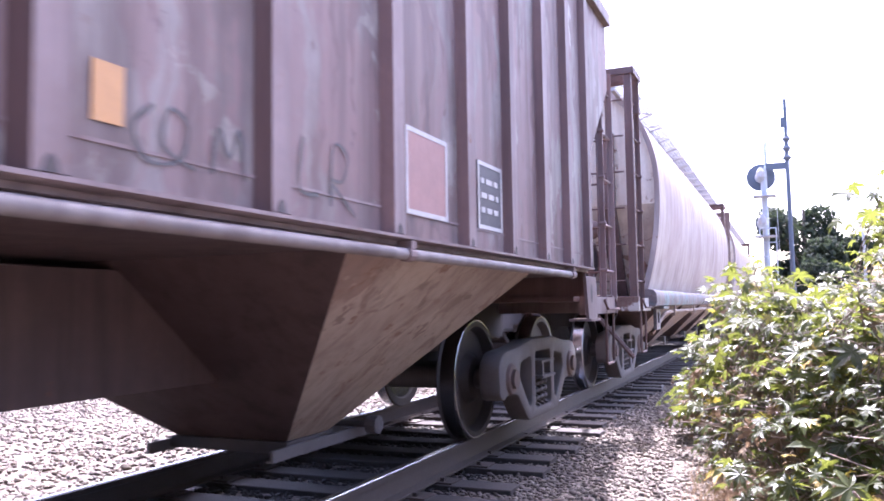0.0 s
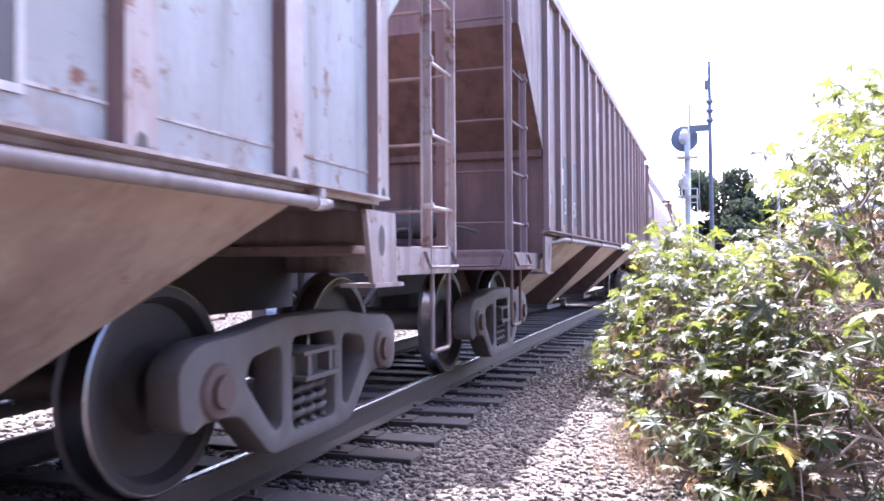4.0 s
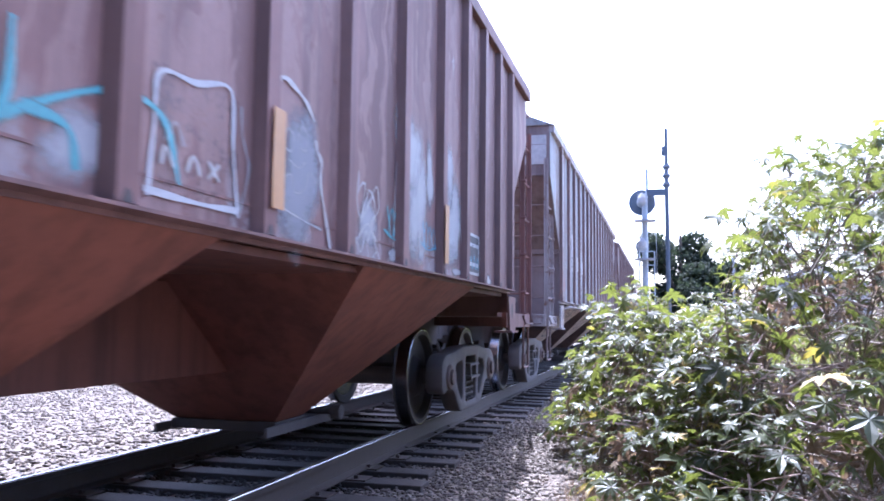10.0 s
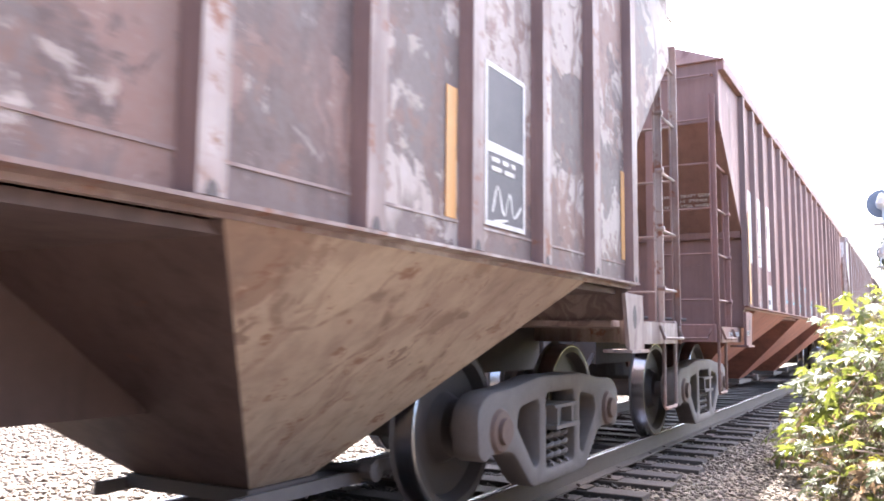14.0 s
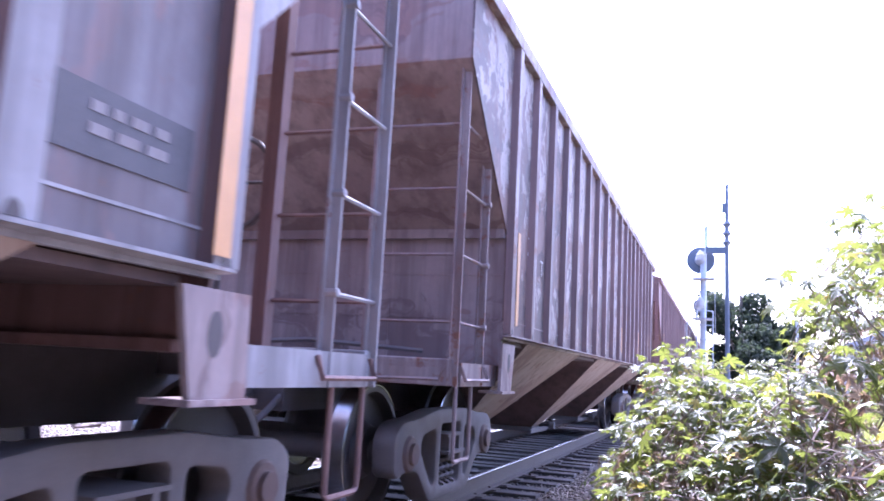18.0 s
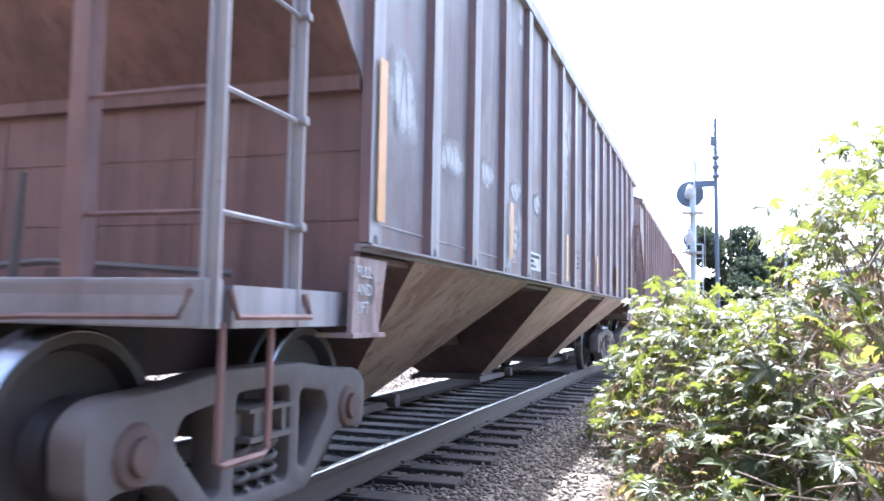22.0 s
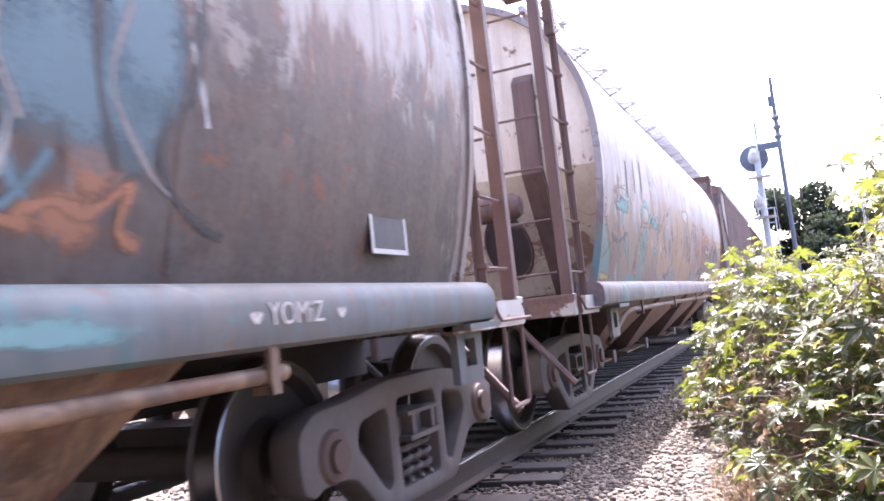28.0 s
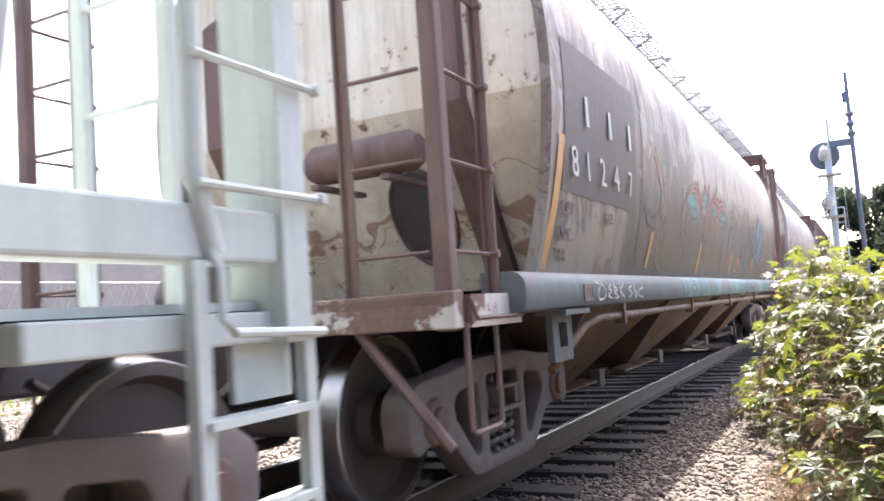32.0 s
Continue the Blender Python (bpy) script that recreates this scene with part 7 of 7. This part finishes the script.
    part("orange_panel", MB().add([(round_x(z) + 0.008, y, z) for z in zz for y in (5.6, 7.05)], [(2 * k, 2 * k + 1, 2 * k + 3, 2 * k + 2) for k in range(6)]), paint("orange_paint", (0.50, 0.26, 0.13), (0.42, 0.24, 0.15), seed=44, stain_amt=0.2, rust_amt=0.0), c[8], "plain orange painted panel")
    m0 = paint("grey_shell", (0.42, 0.36, 0.33), (0.27, 0.2, 0.18), seed=30, stain_amt=0.6)
    decorate(c)
    c[0] = round_car(16.5, 13.3, m0, s6, tan, dark, M_CREAM, post, "dull grey rounded hopper car")
    c[-1] = round_car(33.1, 13.3, m0, s6, tan, dark, M_CREAM, post, "dull grey rounded hopper car")
    return c


# ---- plants ----
def leaf_material(name, dark, light, gold, gold_at=0.9, through=(0.22, 0.34, 0.03), rough=0.3):
    m, n, l, p = nodes_of(name)
    ge = n.new("ShaderNodeNewGeometry")
    rnd = ge.outputs["Random Per Island"]
    c = mixc(n, l, rnd, dark, light)
    c = mixc(n, l, ramp(n, l, rnd, gold_at, gold_at + 0.03), c, gold)
    v = coords(n, l)
    c = mixc(n, l, mul(n, l, noise_tex(n, l, v, 25, 3), 0.5), c, tuple(0.6 * s for s in dark))
    l.new(c, p.inputs["Base Color"])
    p.inputs["Roughness"].default_value = rough
    p.inputs["Specular IOR Level"].default_value = 0.32
    tr = n.new("ShaderNodeBsdfTranslucent")
    l.new(mixc(n, l, 0.35, c, through), tr.inputs["Color"])
    mx = n.new("ShaderNodeMixShader")
    mx.inputs[0].default_value = 0.42
    l.new(p.outputs[0], mx.inputs[1])
    l.new(tr.outputs[0], mx.inputs[2])
    l.new(mx.outputs[0], n["Material Output"].inputs["Surface"])
    return m


def palmate(rng, at, size, tilt, spin, mb, lobes=7, droop_by=1.0):
    """One star-shaped leaf: folded pointed lobes that join in the middle."""
    rot = Euler((tilt[0], tilt[1], spin)).to_matrix()
    at = Vector(at)
    vs, fs = [Vector((0, 0, 0))], []
    step = math.radians(310) / (lobes - 1)
    cup = rng.uniform(-0.1, 0.25)
    for k in range(lobes):
        a = (k - (lobes - 1) / 2) * step
        ln = size * (1 - 0.42 * abs(k / (lobes - 1) - 0.5) * 2) * rng.uniform(0.85, 1.1)
        droop = -ln * rng.uniform(0.05, 0.32) * droop_by

        def at_angle(r, da, z):
            return Vector((math.sin(a + da) * r, math.cos(a + da) * r, z))
        o = len(vs)
        vs += [at_angle(ln * 0.38, -step / 2, cup * 0.1 * size), at_angle(ln * 0.66, -step * 0.30, droop * 0.35 + ln * 0.05), at_angle(ln, 0, droop), at_angle(ln * 0.66, step * 0.30, droop * 0.35 + ln * 0.05), at_angle(ln * 0.38, step / 2, cup * 0.1 * size), at_angle(ln * 0.5, 0, droop * 0.2)]
        fs += [(0, o, o + 1, o + 5), (o + 5, o + 1, o + 2), (o + 5, o + 2, o + 3), (0, o + 5, o + 3, o + 4)]
    mb.add([at + rot @ v for v in vs], fs)


def bush_top(x, y):
    """Height of the shrubs' outline over the ground plan."""
    u = 3.07 + (x - 3.07) * 6.4 / max(y, 2.0)
    edge = 2.0 + max(0, (8.2 - y)) * 0.235
    t = x - edge
    if t < 0 or y < 3.7:
        return 0
    low = 1.32 * min(1, t / 0.4) ** 0.5
    low += 0.22 * math.exp(-((u - 2.8) / 0.22) ** 2) - 0.12 * math.exp(-((u - 3.3) / 0.2) ** 2)
    tall = 1.15 * min(1, max(0, (u - 3.45) / 0.5)) ** 0.8 + 0.3 * max(0, u - 4.0)
    h = (low + tall) + 0.1 * math.sin(5 * x + 3 * y) + 0.08 * math.sin(7 * y - 4 * x)
    if h > 1.19:
        h = 1.19 + (h - 1.19) * min(1.15, y / 6.5)
    return h * min(1, (y - 3.7) / 1.2) ** 0.6


def make_bush():
    rng = random.Random(8)
    m_leaf = leaf_material("castor_leaf", (0.024, 0.034, 0.014), (0.10, 0.12, 0.032), (0.42, 0.29, 0.06), 0.94, (0.34, 0.38, 0.05), 0.42)
    m_twig = plain("twig", (0.36, 0.27, 0.22), 0.6)
    m_stem = plain("stem", (0.15, 0.115, 0.075), 0.75)
    m_dry = leaf_material("dry_leaf", (0.13, 0.085, 0.055), (0.30, 0.21, 0.13), (0.38, 0.30, 0.21), 0.8, (0.3, 0.2, 0.12), 0.6)
    for bx0, bx1, by0, by1, nl, ns in ((2.0, 3.5, 3.7, 8.8, 2700, 18), (3.2, 5.0, 3.7, 9.5, 3500, 22), (4.6, 7.5, 3.7, 9.5, 2100, 14)):
        b = empty("castor_shrub", ((bx0 + bx1) / 2, (by0 + by1) / 2, -0.22))
        tagged(b, "castor oil shrub with star-shaped glossy green leaves", "shrub", "shrubs beside the track")
        ox, oy, oz = b.location
        stems = []
        for k in range(ns):
            for _ in range(40):
                x, y = rng.uniform(bx0, bx1), rng.uniform(by0, by1)
                h = bush_top(x, y)
                if h > 0.5:
                    break
            else:
                continue
            base = Vector((x + rng.uniform(-0.7, 0.7), y + rng.uniform(-0.6, 0.6), 0.0))
            base.x = max(base.x, 2.5)
            top = Vector((x, y, (h - 0.12) * rng.uniform(0.8, 0.98)))
            mid = (base + top) / 2 + Vector((rng.uniform(-0.15, 0.15), rng.uniform(-0.15, 0.15), 0))
            pts = [base, mid, top]
            part("stem", MB().tube([(p.x - ox, p.y - oy, p.z) for p in pts], 0.011, 6, 0.004), m_stem, b)
            stems.append(pts)
        leaves, dry, twigs, stalks = MB(), MB(), MB(), MB()
        # whorls: stalks that spread from a shoot's tip, each with one drooping blade
        made = tries = 0
        while made < nl and tries < nl * 30:
            tries += 1
            x, y = rng.uniform(bx0, bx1), rng.uniform(by0, by1)
            h = bush_top(x, y)
            if h < 0.25:
                continue
            f = 1 - rng.random() ** 1.7 * 0.95
            tip = Vector((x - ox, y - oy, max(0.12, (h - 0.14) * f)))
            old = f < 0.72 and rng.random() < 0.5
            big = rng.choice((0.06, 0.075, 0.09, 0.11, 0.14)) * (0.85 if old else 1.0)
            n = rng.randint(4, 8)
            turn = rng.uniform(0, 6.28)
            for k in range(n):
                az = turn + k * 6.28 / n + rng.gauss(0, 0.3)
                up = rng.gauss(0.25, 0.35)
                ln = rng.uniform(0.08, 0.26)
                p = tip + Vector((math.sin(az) * math.cos(up), math.cos(az) * math.cos(up), math.sin(up))) * ln
                p.z = max(0.05, p.z)
                tgt = dry if (old and rng.random() < 0.75) else leaves
                droop = rng.gauss(0.35, 0.35) if tgt is leaves else rng.gauss(1.1, 0.4)
                palmate(rng, p, big * rng.uniform(0.55, 1.2), (-droop, rng.gauss(0, 0.35)), -az, tgt, rng.choice((7, 7, 8, 9)), 1.0 if tgt is leaves else 3.0)
                if rng.random() < 0.6:
                    stalks.tube([tip, (tip + p) / 2 + Vector((0, 0, 0.02)), p], 0.003, 4)
                made += 1
            if rng.random() < 0.5:
                d = Vector((rng.uniform(-0.25, 0.25), rng.uniform(-0.25, 0.25), -rng.uniform(0.2, 0.5)))
                stalks.tube([tip, tip + d * 0.5 + Vector((0, 0, 0.02)), tip + d], 0.004, 5, 0.007)
        # bare straight twigs among the leaves
        for k in range(110 if bx0 < 3 else 460):
            x, y = rng.uniform(bx0, bx1), rng.uniform(by0, min(by1, 6.6))
            h = bush_top(x, y)
            if h < 0.4:
                continue
            p = Vector((x - ox, y - oy, h * rng.uniform(0.1, 0.6)))
            d = Vector((rng.gauss(0, 1), rng.gauss(-0.2, 0.8), rng.gauss(0.25, 0.45))).normalized() * rng.uniform(0.25, 0.75)
            twigs.tube([p - d / 2, p + Vector((0, 0, 0.03)), p + d / 2], 0.0065, 5, 0.003)
        tagged(part("leaves", leaves, m_leaf, b), kind="stuff")
        if dry.v:
            tagged(part("dry_leaves", dry, m_dry, b, "withered brown leaves"), kind="stuff")
        tagged(part("leaf_stalk", stalks, m_stem, b), kind="stuff")
        tagged(part("bare_twig", twigs, m_twig, b, "pale bare twigs"), kind="stuff")
        if bx0 > 3 and bx0 < 4:
            # long arching stalks that end in large hanging leaves
            for sx, sy, sz, ex, ey, ez in ((3.95, 4.3, 0.62, 3.55, 4.15, 0.50), (3.9, 3.95, 0.36, 3.52, 3.85, 0.24), (4.3, 4.2, 0.72, 4.0, 4.0, 0.66), (4.35, 3.9, 0.3, 4.05, 3.75, 0.28)):
                mid = ((sx + ex) / 2 - ox, (sy + ey) / 2 - oy, max(sz, ez) + 0.06)
                part("arching_stalk", MB().tube([(sx - ox, sy - oy, sz), mid, (ex - ox, ey - oy, ez)], 0.007, 6, 0.005), m_twig, b, smooth=True)
                hang = MB()
                palmate(rng, (ex - ox, ey - oy, ez), 0.19, (-1.15, 0.1), 2.2, hang, 8, 2.2)
                part("hanging_leaf", hang, m_dry if sz < 0.6 else m_leaf, b, "large withered hanging leaf")
    # dry grass tuft at the shrub's foot
    g = MB()
    for k in range(1500):
        x, y = rng.gauss(2.95, 0.22), rng.gauss(4.95, 0.4)
        hgt = rng.uniform(0.08, 0.34)
        lx, ly = rng.gauss(0, 0.1), rng.gauss(0, 0.1)
        g.add([(x - 0.001, y, -0.22), (x + 0.001, y, -0.22), (x + lx * 0.4 - 0.001, y + ly * 0.4, -0.22 + hgt * 0.6), (x + lx * 0.4 + 0.001, y + ly * 0.4, -0.22 + hgt * 0.6), (x + lx, y + ly, -0.22 + hgt)], [(0, 1, 3, 2), (2, 3, 4)])
    tagged(part("dry_grass", g, m_dry), "clump of dry brown grass at the shrub's foot", "grass", kind="stuff")


def tree(at, w, h, seed, m_leaf, m_bark, n=1800, size=0.3, label="dense dark green tree behind the signal"):
    rng = random.Random(seed)
    t = empty("tree", at)
    tagged(t, label, "tree")
    part("trunk", MB().tube([(0, 0, -0.3), (0.1, 0, h * 0.3), (0, 0.1, h * 0.6), (0, 0, h * 0.85)], 0.25, 8, 0.06), m_bark, t)
    blobs = [(rng.uniform(-0.5, 0.5) * w, rng.uniform(-0.5, 0.5) * w, h * rng.uniform(0.2, 0.8), w * rng.uniform(0.2, 0.36)) for _ in range(14)]
    for bx, by, bz, _ in blobs[:6]:
        part("limb", MB().tube([(0, 0, h * 0.25), (bx * 0.5, by * 0.5, bz * 0.8), (bx, by, bz)], 0.09, 6, 0.03), m_bark, t)
    mb = MB()
    for k in range(n):
        bx, by, bz, r = rng.choice(blobs)
        d = Vector((rng.gauss(0, 1), rng.gauss(0, 1), rng.gauss(0, 0.9))).normalized() * r * rng.uniform(0.6, 1.05)
        p = Vector((bx, by, max(0.3, bz))) + d
        p.z = max(0.1, p.z)
        rot = Euler((rng.uniform(-1.2, 1.2), rng.uniform(-1.2, 1.2), rng.uniform(0, 6.28))).to_matrix()
        s = size * rng.uniform(0.6, 1.3)
        vs = [(-s, 0, 0), (-s * 0.3, s * 0.4, 0.05), (s * 0.5, s * 0.35, 0), (s, 0, -0.06), (s * 0.4, -s * 0.4, 0), (-s * 0.4, -s * 0.35, 0.04)]
        mb.add([p + rot @ Vector(v) for v in vs], [(0, 1, 5), (1, 2, 4, 5), (2, 3, 4)])
    tagged(part("crown", mb, m_leaf, t), kind="stuff")


def make_far():
    m_leaf = leaf_material("tree_leaf", (0.022, 0.03, 0.02), (0.045, 0.058, 0.034), (0.06, 0.07, 0.04), 0.9, (0.05, 0.07, 0.03), 0.85)
    m_bark = plain("bark", (0.12, 0.09, 0.07), 0.9)
    tree((4.0, 45, 0), 3.2, 6.8, 1, m_leaf, m_bark, 7000, 0.17)
    tree((5.5, 46, 0.2), 2.3, 5.4, 2, m_leaf, m_bark, 4500, 0.17)
    tree((4.9, 43, 0), 2.6, 3.2, 3, m_leaf, m_bark, 4500, 0.16)
    # unseen tall trees, added to close the place and cut light behind the eye
    for k, (x, y, w, hh) in enumerate(((5.5, -8, 6, 9), (9.5, -3, 5.5, 8), (3.4, -13, 5, 9), (13, -8, 7, 9), (-6, -12, 6, 9), (-10, -6, 5, 7), (8, -16, 7, 10), (-4, -19, 6, 10))):
        tree((x, y, -0.2), w, hh, 30 + k, m_leaf, m_bark, 1500, 0.42, "unseen tree added behind the eye to block skylight")
    # dry grass on the low bank
    rng = random.Random(3)
    g = MB()
    for k in range(9000):
        y = rng.uniform(10, 42)
        x = rng.uniform(2.6, 14)
        z = ground_z(x, y)
        hgt = rng.uniform(0.15, 0.5)
        lx, ly = rng.gauss(0, 0.1), rng.gauss(0, 0.1)
        g.add([(x - 0.02, y, z), (x + 0.02, y, z), (x + lx, y + ly, z + hgt)], [(0, 1, 2)])
    m_grass = leaf_material("bank_grass", (0.16, 0.15, 0.05), (0.32, 0.27, 0.11), (0.4, 0.33, 0.18))
    tagged(part("bank_grass", g, m_grass), "dry yellow-green grass on the bank", "grass", kind="stuff")
    # small house on the bank
    hs = empty("house", (10.6, 46, 0.9))
    tagged(hs, "small pale house behind the shrubs on the bank", "house")
    wall = plain("pale_wall", (0.5, 0.48, 0.45), 0.8)
    roof = plain("grey_roof", (0.33, 0.32, 0.33), 0.7)
    part("wall", MB().box(-2.5, 2.5, -2, 2, -0.3, 2.0), wall, hs)
    part("roof", MB().prism([(-2.9, 2.0), (2.9, 2.0), (0, 3.2)], "y", -2.3, 2.3), roof, hs)
    w = part("window", MB().box(-0.6, 0.6, -2.03, -1.99, 0.6, 1.5), M_BLACK, hs)
    part("frame", MB().box(-0.66, -0.6, -2.05, -1.98, 0.55, 1.55).box(0.6, 0.66, -2.05, -1.98, 0.55, 1.55), wall, w)


def make_signal():
    # mast with two heads seen from behind
    s = empty("signal_mast", (2.70, 18, -0.25))
    tagged(s, "grey railway signal mast with two round signal heads", "railway signal")
    m = plain("signal_grey", (0.45, 0.49, 0.52), 0.5, 0.1)
    blk = plain("signal_black", (0.10, 0.12, 0.15), 0.5)
    part("mast", MB().tube([(0, 0, 0), (0, 0, 4.1)], 0.065, 12), m, s, smooth=True)
    part("base", MB().box(-0.3, 0.3, -0.3, 0.3, 0, 0.5), m, s, bevel=0.03)
    for z, r in ((3.92, 0.29), (2.93, 0.15)):
        part("target", MB().lathe([(0.10, 0), (0.10, r), (0.125, r), (0.125, 0)], 32, "y", (-0.06, 0, z)), blk, s, "round black backing disc")
        hd = part("head_housing", MB().lathe([(-0.2, 0.0), (-0.2, 0.05), (-0.12, 0.10), (0.1, 0.12), (0.1, 0)], 16, "y", (-0.06, 0, z)), m, s, smooth=True)
        part("bell_cover", MB().lathe([(-0.02, 0.085), (0.1, 0.085), (0.2, 0.02), (0.2, 0)], 12, "z", (-0.06, -0.16, z - 0.02)), M_WHITE, hd)
        part("visor", MB().lathe([(0.12, r * 0.4), (0.42, r * 0.42)], 20, "y", (-0.06, 0, z)), blk, s)
        part("platform", MB().box(-0.22, 0.22, -0.25, 0.1, z - r - 0.16, z - r - 0.13), M_GRATE, s)
    part("finial", MB().tube([(0.05, 0, 4.1), (0.05, 0, 4.65)], 0.03, 8), m, s)
    for k in range(9):
        part("ladder_rung", MB().tube([(-0.12, -0.2, 0.4 + k * 0.3), (0.2, -0.2, 0.4 + k * 0.3)], 0.012, 6), m, s)
    for x in (-0.12, 0.2):
        part("ladder_stile", MB().tube([(x, -0.2, 0.1), (x, -0.2, 2.8)], 0.016, 6), m, s)
    p = empty("utility_pole", (3.17, 17.8, -0.25))
    tagged(p, "slim dark steel pole with a bracket arm", "pole")
    part("pole", MB().tube([(0.03, 0, 0), (0, 0, 4.2), (0, 0, 5.5)], 0.055, 10, 0.035), blk, p)
    part("arm", MB().box(-0.42, 0.02, -0.03, 0.03, 4.02, 4.16), blk, p)
    for z in (4.25, 4.45, 4.65):
        part("insulator", MB().lathe([(-0.06, 0.05), (0.0, 0.09), (0.06, 0.05)], 12, "z", (0, 0, z)), blk, p)
    part("bracket", MB().box(-0.1, 0.02, -0.04, 0.04, 4.9, 5.1), blk, p)
    part("guy_wire", MB().tube([(-0.25, 0, 4.05), (-0.22, 0, 2.3)], 0.006, 5), M_GALV, p)
    q = empty("far_pole", (6.3, 40, 0))
    tagged(q, "thin pale post beyond the trees", "pole")
    part("post", MB().tube([(0, 0, 0), (0, 0, 4.2)], 0.06, 8), M_GALV, q)


def make_left():
    # wire fence and wall beyond the track
    f = empty("wire_fence", (-9.5, 20, -0.2))
    tagged(f, "wire mesh fence on steel posts", "fence")
    for k in range(28):
        part("post", MB().tube([(0, -20 + k * 2.5, 0), (0, -20 + k * 2.5, 2.3), (0.2, -20 + k * 2.5, 2.6)], 0.03, 6), M_GALV, f)
    for z in (0.1, 1.2, 2.2):
        part("rail", MB().tube([(0, -20, z), (0, 47, z)], 0.018, 6), M_GALV, f)
    mesh = MB()
    for k in range(240):
        y = -20 + k * 0.28
        for a in (1, -1):
            mesh.tube([(0, y, 1.1 - a * 1.05), (0, y + 1.0, 1.1 + a * 1.05)], 0.004, 3)
    tagged(part("mesh", mesh, M_GALV, f), kind="stuff")
    wall = plain("concrete_wall", (0.24, 0.225, 0.215), 0.85, 0, 0.4, 1.2)
    tagged(part("wall_west", MB().box(-15.4, -15, -40, 90, -0.3, 3.0), wall), "long grey concrete boundary wall", "wall", kind="structure")
    lv = empty("louvre_screen", (-15, 25, 3.0))
    tagged(lv, "blue-grey louvre screen on top of the wall", "screen")
    blue = plain("screen_blue", (0.10, 0.125, 0.15), 0.6)
    for k in range(24):
        part("panel", MB().box(-0.1, 0.02, -40 + k * 4, -40 + k * 4 + 3.85, 0.0, 0.95), blue, lv)
    rng = random.Random(6)
    m_leaf = leaf_material("scrub_leaf", (0.06, 0.08, 0.03), (0.15, 0.16, 0.06), (0.3, 0.24, 0.12), 0.7)
    g = MB()
    for k in range(6000):
        y = rng.uniform(-2, 40)
        x = rng.gauss(-10.5, 0.8)
        hgt = abs(rng.gauss(0, 0.5)) + 0.1
        p = Vector((x, y, ground_z(x, y) + rng.uniform(0, hgt)))
        rot = Euler((rng.uniform(-1, 1), rng.uniform(-1, 1), rng.uniform(0, 6))).to_matrix()
        s = 0.07
        g.add([p + rot @ Vector(v) for v in ((-s, 0, 0), (0, s * 0.5, 0), (s, 0, 0), (0, -s * 0.5, 0))], [(0, 1, 2, 3)])
    tagged(part("scrub", g, m_leaf), "low dry scrub along the fence", "scrub", kind="stuff")


make_ground()
make_track()
cars = make_train()
make_bush()
make_signal()
make_far()
make_left()
make_gravel()


def motions():
    for k, car in cars.items():
        y0 = car.location.y
        walk(car, [(i * 0.5, pose(0, y0 + run(i * 0.5), 0)) for i in range(65)])
    rows = [(i / 6, run(i / 6) / WHEEL_R) for i in range(193)]
    for ax in WHEELSETS:
        x, y, z = ax.location
        walk(ax, [(t, pose(x, y, z, -math.degrees(a) % 360)) for t, a in rows])


motions()
